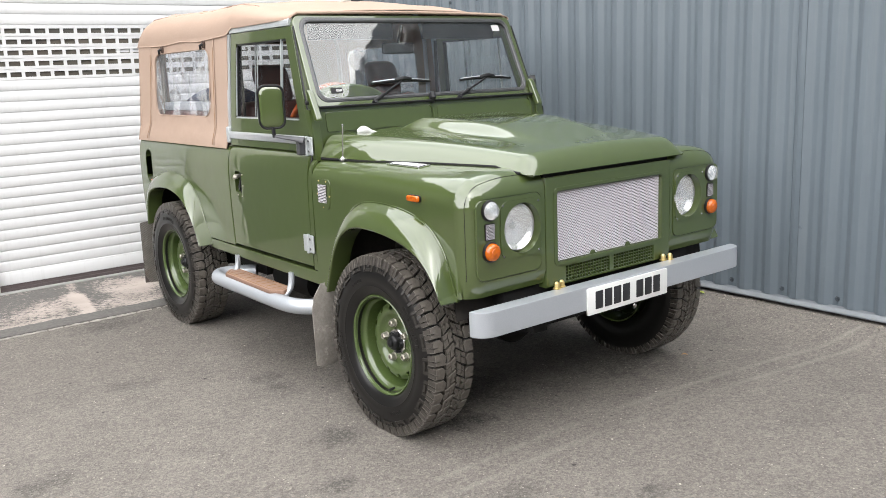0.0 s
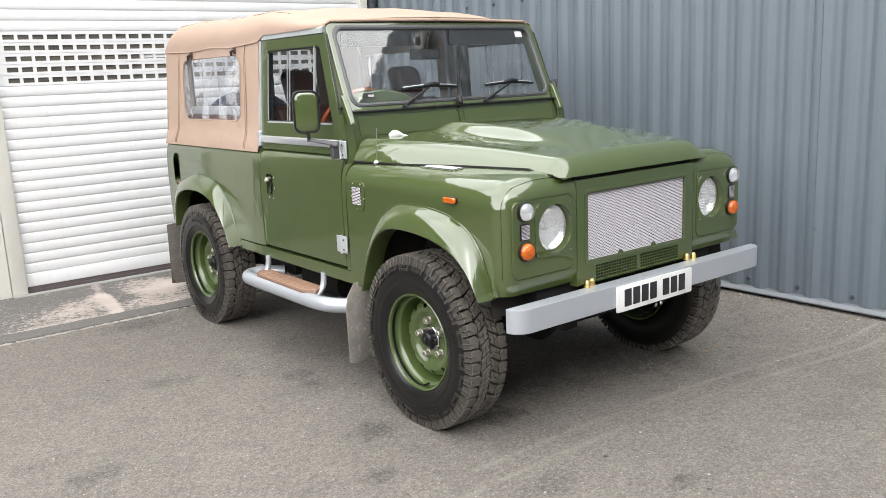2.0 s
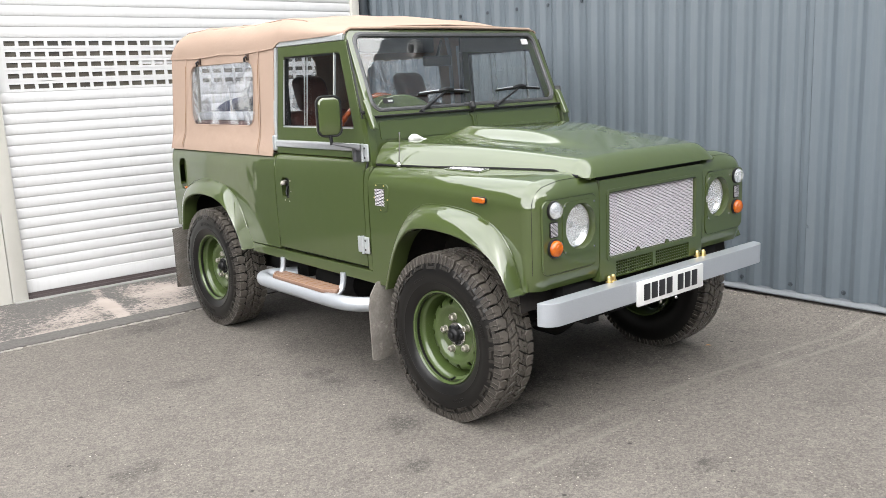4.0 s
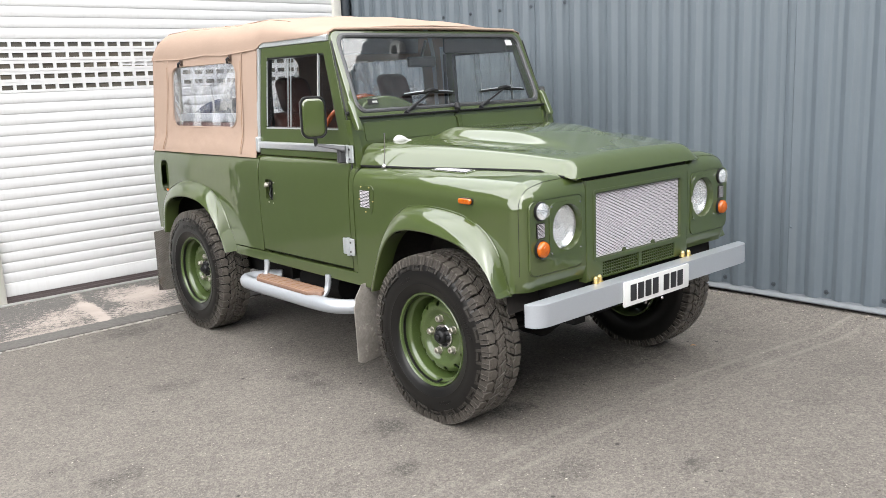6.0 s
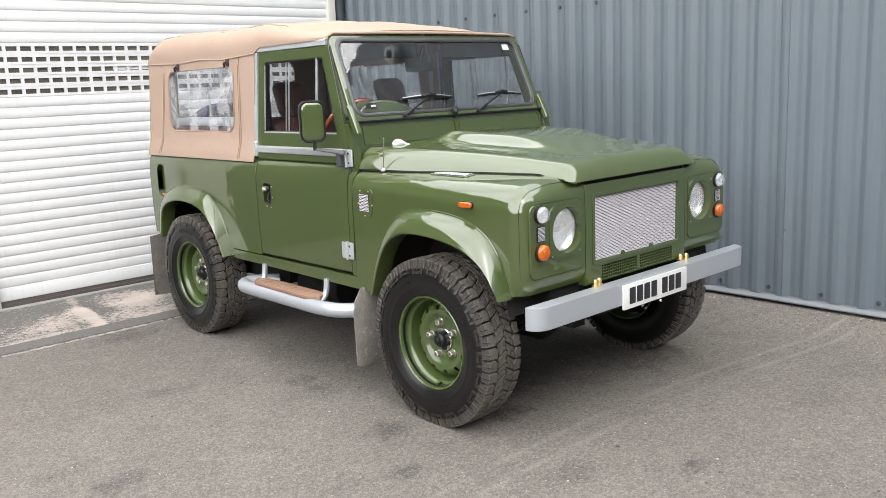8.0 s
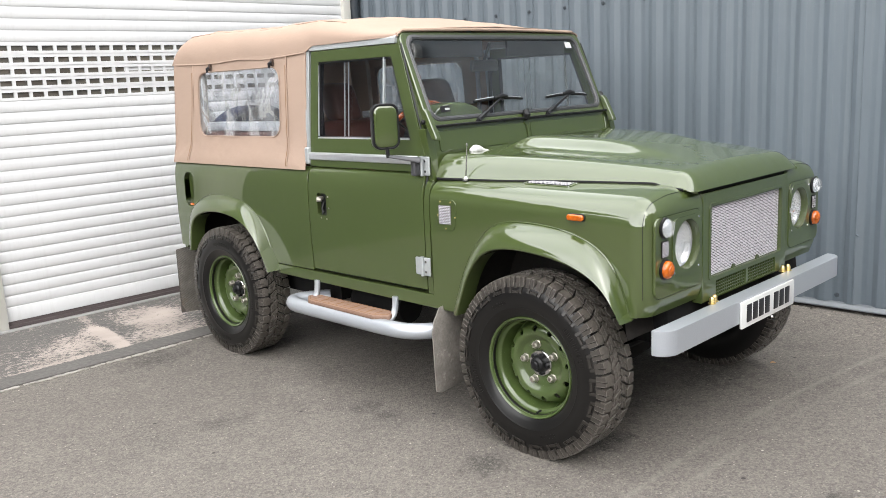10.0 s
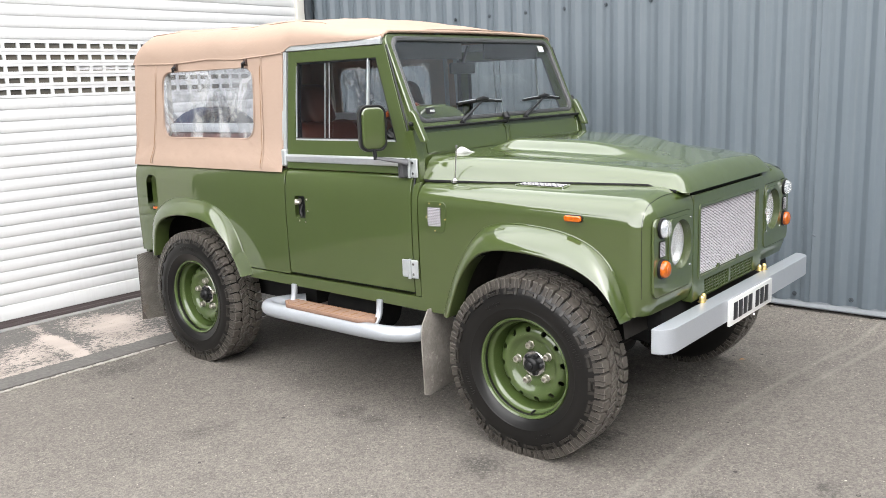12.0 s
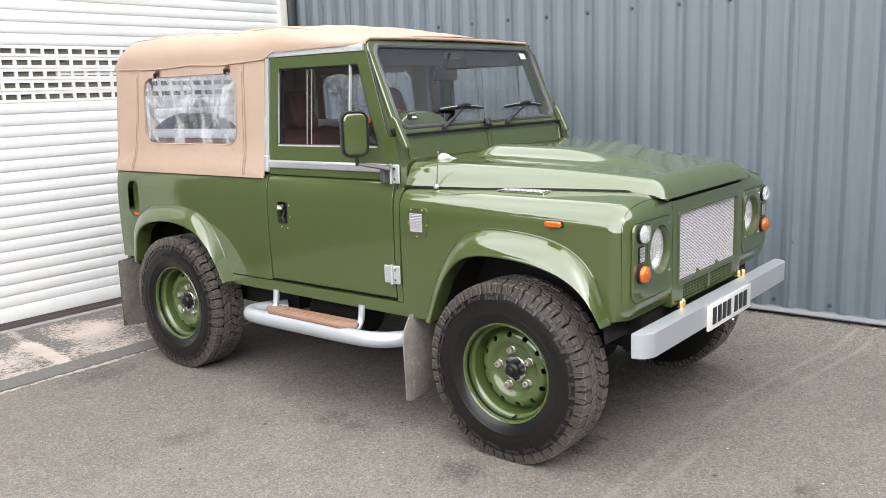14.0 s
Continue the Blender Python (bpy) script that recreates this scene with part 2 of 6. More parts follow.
leather = mat("brown_leather", (0.070, 0.0190, 0.0130), 0.45, grain=[(18, (0.092, 0.0260, 0.0180), 0.6)], bump=[(300, 0.15, 0.001)])
faded_plastic = mat("faded_grey_plastic", (0.055, 0.055, 0.060), 0.42, grain=[(40, (0.042, 0.042, 0.046), 0.6)], bump=[(240, 0.05, 0.0005)], spec=0.4)
plastic = mat("black_plastic", (0.0095, 0.0095, 0.0105), 0.30, grain=[(60, (0.015, 0.015, 0.016), 0.5)], bump=[(240, 0.05, 0.0005)], spec=0.25)
white_plastic = mat("white_plastic", (0.45, 0.45, 0.445), 0.35, grain=[(20, (0.41, 0.41, 0.40), 0.4)])
plate_white = mat("white_plate", (0.6120, 0.6120, 0.6044), 0.3, grain=[(14, (0.5661, 0.5661, 0.5585), 0.4)], coat=0.3)
navy = mat("navy_fabric", (0.018, 0.026, 0.07), 0.85, grain=[(30, (0.03, 0.04, 0.1), 0.5)], spec=0.2)
flap_mat = mat("dusty_rubber_flap", (0.175, 0.160, 0.142), 0.75, grain=[(16, (0.27, 0.25, 0.225), 0.7), (80, (0.105, 0.097, 0.088), 0.5)], wear=[(22, (0.36, 0.335, 0.30), 0.58, 0.5), (5, (0.14, 0.095, 0.065), 0.60, 0.6)], bump=[(60, 0.3, 0.004)], spec=0.25)
brown_cab = mat("dark_brown_trim", (0.05, 0.03, 0.022), 0.7, grain=[(20, (0.07, 0.04, 0.03), 0.5)])
steel_grey = mat("blue_grey_clad_steel", (0.0985, 0.1190, 0.1370), 0.40, 0.0, grain=[(0.9, (0.1130, 0.1350, 0.1550), 0.6), (14, (0.0960, 0.1165, 0.1360), 0.5)], wear=[(38, (0.1180, 0.1320, 0.1420), 0.70, 0.4)], bump=[(0.96, 0.10, 0.012), (7.0, 0.05, 0.004)], spec=0.38)
steel_dark = mat("dark_blue_grey_trim", (0.0350, 0.0434, 0.0525), 0.45, grain=[(6, (0.0420, 0.0504, 0.0595), 0.5)])
flash_mat = mat("grey_flashing", (0.1240, 0.1364, 0.1488), 0.45, 0.1, grain=[(8, (0.1488, 0.1612, 0.1736), 0.6), (60, (0.0992, 0.1054, 0.1116), 0.4)])
shutter = mat("white_shutter_paint", (0.555, 0.557, 0.560), 0.38, grain=[(1.3, (0.535, 0.538, 0.543), 0.6), (30, (0.515, 0.515, 0.516), 0.25)], spec=0.45)
cream = mat("cream_white_frame", (0.4733, 0.4642, 0.4248), 0.4, grain=[(5, (0.4369, 0.4248, 0.3884), 0.5)])
render_white = mat("plain_grey_render", (0.085, 0.088, 0.086), 0.9, grain=[(2, (0.065, 0.067, 0.066), 0.6)], bump=[(40, 0.3, 0.01)])
vision = mat("smoky_vision_pane", (0.1190, 0.1101, 0.0892), 0.15, grain=[(0.8, (0.0298, 0.0268, 0.0298), 0.95), (6, (0.1428, 0.1309, 0.1071), 0.5)], coat=0.5)
pale_render = mat("grey_painted_wall", (0.045, 0.050, 0.055), 0.7, grain=[(2, (0.038, 0.042, 0.047), 0.6)], bump=[(40, 0.2, 0.005)])
room_mat = mat("dim_room_wall", (0.27, 0.25, 0.20), 0.9, grain=[(1.2, (0.06, 0.055, 0.06), 0.9), (5, (0.3, 0.28, 0.24), 0.4)])
black_strip = mat("brush_strip", (0.07, 0.055, 0.055), 0.85, grain=[(300, (0.12, 0.1, 0.1), 0.6)])
zinc_white = mat("aluminium_threshold", (0.2940, 0.2870, 0.2800), 0.5, 0.3, grain=[(20, (0.2310, 0.2240, 0.2170), 0.6)])


def tarmac():
    m = bpy.data.materials.new("worn_asphalt")
    m.use_nodes = True
    n, l = m.node_tree.nodes, m.node_tree.links
    b = n["Principled BSDF"]
    b.inputs["Roughness"].default_value = 0.88
    b.inputs["Specular IOR Level"].default_value = 0.3
    co = n.new("ShaderNodeTexCoord").outputs["Object"]
    def tex(kind, scale, **kw):
        t = n.new(kind)
        t.inputs["Scale"].default_value = scale
        for k, v in kw.items():
            t.inputs[k].default_value = v
        l.new(co, t.inputs["Vector"])
        return t
    def rng(src, a, c, lo=0.0, hi=1.0):
        r = n.new("ShaderNodeMapRange")
        for k, v in zip(("From Min", "From Max", "To Min", "To Max"), (a, c, lo, hi)):
            r.inputs[k].default_value = v
        l.new(src, r.inputs["Value"])
        return r.outputs["Result"]
    def mix(a, c2, f):
        k = n.new("ShaderNodeMix")
        k.data_type = "RGBA"
        l.new(f, k.inputs["Factor"])
        l.new(a, k.inputs["A"])
        k.inputs["B"].default_value = (*c2, 1)
        return k.outputs["Result"]
    def op(kind, a, c2):
        k = n.new("ShaderNodeMath")
        k.operation = kind
        for i, v in enumerate((a, c2)):
            if isinstance(v, (int, float)):
                k.inputs[i].default_value = v
            else:
                l.new(v, k.inputs[i])
        return k.outputs[0]
    def cell(scale):
        """A random value for each stone of the mix, and the distance to its middle."""
        t = tex("ShaderNodeTexVoronoi", scale)
        sep = n.new("ShaderNodeSeparateColor")
        l.new(t.outputs["Color"], sep.inputs[0])
        return sep.outputs[0], sep.outputs[1], t.outputs["Distance"]
    base = n.new("ShaderNodeRGB").outputs[0]
    base.default_value = (0.1225, 0.1095, 0.0980, 1)
    big = tex("ShaderNodeTexNoise", 0.7, Detail=5.0)
    mid = tex("ShaderNodeTexNoise", 2.3, Detail=6.0, Roughness=0.62)
    fine = tex("ShaderNodeTexNoise", 38.0, Detail=7.0, Roughness=0.8)
    xyz = n.new("ShaderNodeSeparateXYZ")
    l.new(co, xyz.inputs[0])
    c = mix(base, (0.142, 0.128, 0.1145), rng(big.outputs["Fac"], 0.42, 0.68))
    c = mix(c, (0.066, 0.061, 0.055), rng(mid.outputs["Fac"], 0.55, 0.70, 0, 0.5))
    patch = tex("ShaderNodeTexNoise", 5.5, Detail=4.0, Roughness=0.55)
    c = mix(c, (0.082, 0.074, 0.066), rng(patch.outputs["Fac"], 0.54, 0.66, 0, 0.32))
    c = mix(c, (0.165, 0.150, 0.132), rng(patch.outputs["Fac"], 0.44, 0.32, 0, 0.45))
    # oil stains, and dark round patches under the car and near its wheels
    for sx, sy, sr, amount in ((-0.45, -1.12, 0.07, 0.6), (-1.05, 0.10, 0.11, 0.55), (-0.95, 1.00, 0.10, 0.5), (-1.53, 1.40, 0.13, 0.4), (-2.13, 0.50, 0.10, 0.5), (-0.55, -0.17, 0.12, 0.8), (-0.96, 0.83, 0.08, 0.5), (-1.25, 2.62, 0.20, 0.55), (-1.28, -0.29, 0.08, 0.55), (-0.85, -0.80, 0.12, 0.35), (-0.30, 0.10, 0.28, 0.55), (0.50, -0.10, 0.30, 0.5), (-0.60, 2.30, 0.16, 0.6)):
        dx, dy = op("ADD", xyz.outputs["X"], -sx), op("MULTIPLY", op("ADD", xyz.outputs["Y"], -sy), 1.35)
        dist = op("POWER", op("ADD", op("MULTIPLY", dx, dx), op("MULTIPLY", dy, dy)), 0.5)
        rough_edge = op("ADD", dist, op("MULTIPLY", op("ADD", tex("ShaderNodeTexNoise", 11.0, Detail=5.0).outputs["Fac"], -0.5), sr * 3.2))
        c = mix(c, (0.040, 0.037, 0.034), rng(rough_edge, sr * 1.35, sr * 0.45, 0, amount * 1.25))
    c = mix(c, (0.046, 0.043, 0.040), rng(fine.outputs["Fac"], 0.47, 0.32, 0, 0.5))
    # the stones of the mix, small and large
    for scale, light, dark in ((260.0, 0.22, 0.24), (140.0, 0.32, 0.32), (80.0, 0.26, 0.26)):
        r, g, d = cell(scale)
        c = mix(c, (0.240, 0.220, 0.192), rng(r, 0.66, 1.0, 0, light))
        c = mix(c, (0.032, 0.030, 0.028), rng(r, 0.36, 0.0, 0, dark))
    # pale chips and a few dark ones
    r, g, d = cell(52.0)
    chip = op("MULTIPLY", rng(d, 0.20, 0.14), rng(r, 0.86, 0.88))
    c = mix(c, (0.38, 0.35, 0.30), op("MULTIPLY", chip, 0.65))
    r2, g2, d2 = cell(9.0)
    c = mix(c, (0.50, 0.47, 0.40), op("MULTIPLY", rng(op("ADD", d2, op("MULTIPLY", fine.outputs["Fac"], 0.06)), 0.085, 0.065), rng(r2, 0.74, 0.76, 0, 0.7)))
    c = mix(c, (0.018, 0.017, 0.017), op("MULTIPLY", rng(d2, 0.10, 0.07), rng(g2, 0.80, 0.82, 0, 0.8)))
    # faint pale tyre tracks that sweep across in front of the car
    bend = op("MULTIPLY", op("POWER", op("ABSOLUTE", op("ADD", xyz.outputs["X"], 0.6), 0.0), 2.0), 0.048)
    for y0 in (-0.50, -0.63):
        off = op("ABSOLUTE", op("ADD", op("ADD", xyz.outputs["Y"], -y0), op("ADD", bend, op("MULTIPLY", fine.outputs["Fac"], 0.03))), 0.0)
        streak = op("MULTIPLY", rng(off, 0.024, 0.004, 0, 0.36), rng(mid.outputs["Fac"], 0.38, 0.56))
        streak = op("MULTIPLY", streak, rng(xyz.outputs["X"], -2.0, -1.0))
        c = mix(c, (0.23, 0.215, 0.19), streak)
    l.new(c, b.inputs["Base Color"])
    k1, k2 = n.new("ShaderNodeBump"), n.new("ShaderNodeBump")
    k1.inputs["Strength"].default_value, k1.inputs["Distance"].default_value = 0.6, 0.006
    k2.inputs["Strength"].default_value, k2.inputs["Distance"].default_value = 0.5, 0.004
    l.new(fine.outputs["Fac"], k1.inputs["Height"])
    l.new(tex("ShaderNodeTexVoronoi", 125.0).outputs["Distance"], k2.inputs["Height"])
    l.new(k1.outputs[0], k2.inputs["Normal"])
    l.new(k2.outputs[0], b.inputs["Normal"])
    return m


def worn_apron():
    """Dark sealed concrete whose pale buff paint has flaked off in places."""
    m = bpy.data.materials.new("worn_painted_concrete")
    m.use_nodes = True
    n, l = m.node_tree.nodes, m.node_tree.links
    b = n["Principled BSDF"]
    b.inputs["Roughness"].default_value = 0.8
    co = n.new("ShaderNodeTexCoord").outputs["Object"]
    def fac(kind, scale, stretch=None, **kw):
        t = n.new(kind)
        t.inputs["Scale"].default_value = scale
        for k, v in kw.items():
            t.inputs[k].default_value = v
        src = co
        if stretch:
            mp = n.new("ShaderNodeMapping")
            mp.inputs["Scale"].default_value = stretch
            l.new(co, mp.inputs["Vector"])
            src = mp.outputs[0]
        l.new(src, t.inputs["Vector"])
        return t.outputs[0]
    def op(kind, a, c):
        k = n.new("ShaderNodeMath")
        k.operation = kind
        for i, v in enumerate((a, c)):
            if isinstance(v, (int, float)):
                k.inputs[i].default_value = v
            else:
                l.new(v, k.inputs[i])
        return k.outputs[0]
    def rng(src, a, c, lo=0.0, hi=1.0):
        r = n.new("ShaderNodeMapRange")
        for k, v in zip(("From Min", "From Max", "To Min", "To Max"), (a, c, lo, hi)):
            r.inputs[k].default_value = v
        l.new(src, r.inputs["Value"])
        return r.outputs["Result"]
    xyz = n.new("ShaderNodeSeparateXYZ")
    l.new(co, xyz.inputs[0])
    patch = fac("ShaderNodeTexNoise", 1.1, Detail=2.0)
    flakes = fac("ShaderNodeTexNoise", 30.0, (0.9, 1.5, 1.0), Detail=8.0, Roughness=0.84)
    bay = op("ABSOLUTE", op("ADD", op("ADD", xyz.outputs["X"], 1.635), op("MULTIPLY", xyz.outputs["Y"], -0.125)), 0.0)
    more = op("ADD", rng(op("ADD", bay, op("MULTIPLY", flakes, 0.10)), 0.065, 0.115, 0.12, 0.0), 0.0)
    # where most of the paint has stayed on, and where it has gone
    for sx, sy, rx, ry, gain in ((-0.80, 3.68, 0.26, 0.34, 0.13), (-0.84, 3.12, 0.30, 0.36, 0.10), (-1.235, 3.58, 0.10, 0.22, 0.10), (-1.62, 3.00, 0.50, 0.10, 0.08), (-1.07, 3.48, 0.10, 0.20, -0.03), (-1.55, 3.75, 0.36, 0.22, -0.06)):
        dx, dy = op("MULTIPLY", op("ADD", xyz.outputs["X"], -sx), 1 / rx), op("MULTIPLY", op("ADD", xyz.outputs["Y"], -sy), 1 / ry)
        far = op("ADD", op("POWER", op("ADD", op("MULTIPLY", dx, dx), op("MULTIPLY", dy, dy)), 0.5), op("MULTIPLY", op("ADD", patch, -0.5), 0.8))
        more = op("ADD", more, rng(far, 1.15, 0.55, 0.0, gain))
    amount = op("ADD", op("ADD", op("MULTIPLY", patch, 0.55), op("MULTIPLY", flakes, 1.05)), more)
    # no paint in the strip along the front edge
    edge = rng(xyz.outputs["Y"], 2.97, 3.03, -0.5, 0.0)
    mask = rng(op("ADD", amount, edge), 0.848, 0.862)
    grit = fac("ShaderNodeTexNoise", 60.0, Detail=5.0)
    dark = n.new("ShaderNodeMix")
    dark.data_type = "RGBA"
    dark.inputs["A"].default_value, dark.inputs["B"].default_value = (0.076, 0.071, 0.067, 1), (0.115, 0.108, 0.100, 1)
    l.new(rng(grit, 0.35, 0.7), dark.inputs["Factor"])
    pale = n.new("ShaderNodeMix")
    pale.data_type = "RGBA"
    pale.inputs["A"].default_value, pale.inputs["B"].default_value = (0.375, 0.322, 0.288, 1), (0.270, 0.232, 0.206, 1)
    l.new(rng(fac("ShaderNodeTexNoise", 4.0, Detail=6.0), 0.35, 0.7), pale.inputs["Factor"])
    k = n.new("ShaderNodeMix")
    k.data_type = "RGBA"
    l.new(mask, k.inputs["Factor"])
    l.new(dark.outputs["Result"], k.inputs["A"])
    l.new(pale.outputs["Result"], k.inputs["B"])
    l.new(k.outputs["Result"], b.inputs["Base Color"])
    bp = n.new("ShaderNodeBump")
    bp.inputs["Strength"].default_value, bp.inputs["Distance"].default_value = 0.6, 0.004
    l.new(op("ADD", mask, op("MULTIPLY", grit, 0.5)), bp.inputs["Height"])
    l.new(bp.outputs[0], b.inputs["Normal"])
    return m


asphalt, apron_mat = tarmac(), worn_apron()


def rain_streaks(m, pale, amount):
    """Faint upright streaks of weathering over a painted sheet."""
    n, l = m.node_tree.nodes, m.node_tree.links
    b = n["Principled BSDF"]
    source = b.inputs["Base Color"].links[0].from_socket
    co, mp, t, r, k = n.new("ShaderNodeTexCoord"), n.new("ShaderNodeMapping"), n.new("ShaderNodeTexNoise"), n.new("ShaderNodeMapRange"), n.new("ShaderNodeMix")
    mp.inputs["Scale"].default_value = (30.0, 30.0, 0.7)
    t.inputs["Scale"].default_value, t.inputs["Detail"].default_value, t.inputs["Roughness"].default_value = 1.0, 8.0, 0.7
    r.inputs["From Min"].default_value, r.inputs["From Max"].default_value, r.inputs["To Max"].default_value = 0.5, 0.72, amount
    k.data_type = "RGBA"
    k.inputs["B"].default_value = (*pale, 1)
    l.new(co.outputs["Object"], mp.inputs["Vector"])
    l.new(mp.outputs[0], t.inputs["Vector"])
    l.new(t.outputs["Fac"], r.inputs["Value"])
    l.new(r.outputs["Result"], k.inputs["Factor"])
    l.new(source, k.inputs["A"])
    l.new(k.outputs["Result"], b.inputs["Base Color"])


rain_streaks(steel_grey, (0.135, 0.152, 0.163), 0.40)
rain_streaks(shutter, (0.44, 0.44, 0.435), 0.35)


# ---------------------------------------------------------------- mesh helpers
def finish(name, bm, material, parent=None, label="", flat=False, angle=35):
    me = bpy.data.meshes.new(name)
    bmesh.ops.recalc_face_normals(bm, faces=bm.faces)
    if all(e.is_manifold for e in bm.edges) and bm.calc_volume(signed=True) < 0:
        bmesh.ops.reverse_faces(bm, faces=bm.faces)
    bm.to_mesh(me)
    bm.free()
    if not flat:
        for p in me.polygons:
            p.use_smooth = True
        me.set_sharp_from_angle(angle=radians(angle))
    me.materials.append(material)
    ob = new(name, me)
    if not flat and material in (paint, silver, galv) and name != "front_wing":
        ob.modifiers.new("normals", "WEIGHTED_NORMAL").keep_sharp = True
    if parent:
        ob.parent = parent
    if label:
        ob["label"] = label
    return ob


def part(name, bm, material, parent, label="", **kw):
    return finish(name, bm, material, parent, label, **kw)


def structure(ob, label="", category=""):
    return tagged(ob, label, category, "", "structure")


def box(bm, x0, x1, y0, y1, z0, z1):
    v = [bm.verts.new(p) for p in ((x0, y0, z0), (x1, y0, z0), (x1, y1, z0), (x0, y1, z0), (x0, y0, z1), (x1, y0, z1), (x1, y1, z1), (x0, y1, z1))]
    for f in ((0, 3, 2, 1), (4, 5, 6, 7), (0, 1, 5, 4), (1, 2, 6, 5), (2, 3, 7, 6), (3, 0, 4, 7)):
        bm.faces.new([v[i] for i in f])
    return v


def soft_box(x0, x1, y0, y1, z0, z1, r=0.004, seg=2):
    bm = bmesh.new()
    box(bm, x0, x1, y0, y1, z0, z1)
    bmesh.ops.bevel(bm, geom=bm.edges[:], offset=r, segments=seg, profile=0.5, affect="EDGES")
    return bm


def prism(pts, axis, a, b, bm=None):
    """A flat outline drawn out along an axis: pts are the two other coordinates, in x, y, z order."""
    bm = bm or bmesh.new()
    def at(p, h):
        q = list(p)
        q.insert("xyz".index(axis), h)
        return q
    lo, hi = [bm.verts.new(at(p, a)) for p in pts], [bm.verts.new(at(p, b)) for p in pts]
    bm.faces.new(lo[::-1])
    bm.faces.new(hi)
    for i in range(len(pts)):
        j = (i + 1) % len(pts)
        bm.faces.new((lo[i], lo[j], hi[j], hi[i]))
    bmesh.ops.recalc_face_normals(bm, faces=bm.faces)
    return bm


def bevel_edges(bm, test, r, seg=4):
    es = [e for e in bm.edges if test(e.verts[0].co, e.verts[1].co) and len(e.link_faces) == 2]
    bmesh.ops.bevel(bm, geom=es, offset=r, segments=seg, profile=0.5, affect="EDGES", clamp_overlap=True)
    return bm


def bevel_sharp(bm, r, seg=2, angle=30):
    es = [e for e in bm.edges if len(e.link_faces) == 2 and e.calc_face_angle(0) > radians(angle)]
    bmesh.ops.bevel(bm, geom=es, offset=r, segments=seg, profile=0.5, affect="EDGES", clamp_overlap=True)
    return bm


def rounded(x0, x1, y0, y1, r, n=5):
    pts = []
    for cx, cy, a0 in ((x1 - r, y1 - r, 0), (x0 + r, y1 - r, 90), (x0 + r, y0 + r, 180), (x1 - r, y0 + r, 270)):
        for i in range(n + 1):
            a = radians(a0 + 90 * i / n)
            pts.append((cx + r * math.cos(a), cy + r * math.sin(a)))
    return pts


def circle(cx, cy, r, n=32):
    return [(cx + r * math.cos(2 * math.pi * i / n), cy + r * math.sin(2 * math.pi * i / n)) for i in range(n)]


def lathe(profile, centre, axis="x", n=48, bm=None, close=False):
    """profile: (along the axis, radius); turned round the axis through centre."""
    bm = bm or bmesh.new()
    rings = []
    for h, r in profile:
        ring = []
        for i in range(n):
            a = 2 * math.pi * i / n
            c, s = r * math.cos(a), r * math.sin(a)
            p = {"x": (h, c, s), "y": (c, h, s), "z": (c, s, h)}[axis]
            ring.append(bm.verts.new([p[k] + centre[k] for k in range(3)]))
        rings.append(ring)
    pairs = list(zip(rings, rings[1:])) + ([(rings[-1], rings[0])] if close else [])
    for a, b in pairs:
        for i in range(n):
            j = (i + 1) % n
            bm.faces.new((a[i], a[j], b[j], b[i]))
    if not close:
        if profile[0][1] > 1e-5:
            bm.faces.new(rings[0][::-1])
        if profile[-1][1] > 1e-5:
            bm.faces.new(rings[-1])
    bmesh.ops.remove_doubles(bm, verts=bm.verts, dist=1e-5)
    return bm


def spline(pts, n):
    """Catmull-Rom through pts, n points in all, tuples of any length."""
    P = [np.array(p, float) for p in pts]
    P = [2 * P[0] - P[1]] + P + [2 * P[-1] - P[-2]]
    out = []
    for i in range(n):
        u = i / (n - 1) * (len(pts) - 1)
        k = min(int(u), len(pts) - 2)
        t = u - k
        a, b, c, d = P[k:k + 4]
        out.append(0.5 * (2 * b + (c - a) * t + (2 * a - 5 * b + 4 * c - d) * t * t + (3 * b - a - 3 * c + d) * t ** 3))
    return out


def tube(path, r, seg=10, bm=None, closed=False, flat=1.0):
    """A round bar along a path of points; r may be a list."""
    bm = bm or bmesh.new()
    P = [Vector(p) for p in path]
    m = len(P)
    rings, up = [], None
    for i, p in enumerate(P):
        if closed:
            d = (P[(i + 1) % m] - P[i - 1]).normalized()
        else:
            d = (P[min(i + 1, m - 1)] - P[max(i - 1, 0)]).normalized()
        if up is None:
            up = d.orthogonal().normalized()
        up = (up - d * up.dot(d)).normalized()
        side = d.cross(up)
        rr = r[i] if isinstance(r, (list, tuple)) else r
        rings.append([bm.verts.new(p + up * (rr * math.cos(2 * math.pi * k / seg)) + side * (rr * flat * math.sin(2 * math.pi * k / seg))) for k in range(seg)])
    for i in range(m if closed else m - 1):
        a, b = rings[i], rings[(i + 1) % m]
        for k in range(seg):
            j = (k + 1) % seg
            bm.faces.new((a[k], a[j], b[j], b[k]))
    if not closed:
        bm.faces.new(rings[0][::-1])
        bm.faces.new(rings[-1])
    return bm


def grid(rows, bm=None, close_u=False):
    bm = bm or bmesh.new()
    V = [[bm.verts.new(p) for p in r] for r in rows]
    for a, b in zip(V, V[1:]):
        k = len(a)
        for i in range(k if close_u else k - 1):
            j = (i + 1) % k
            bm.faces.new((a[i], a[j], b[j], b[i]))
    return bm


def thicken(bm, t):
    bmesh.ops.recalc_face_normals(bm, faces=bm.faces)
    bmesh.ops.solidify(bm, geom=bm.faces[:], thickness=t)
    return bm


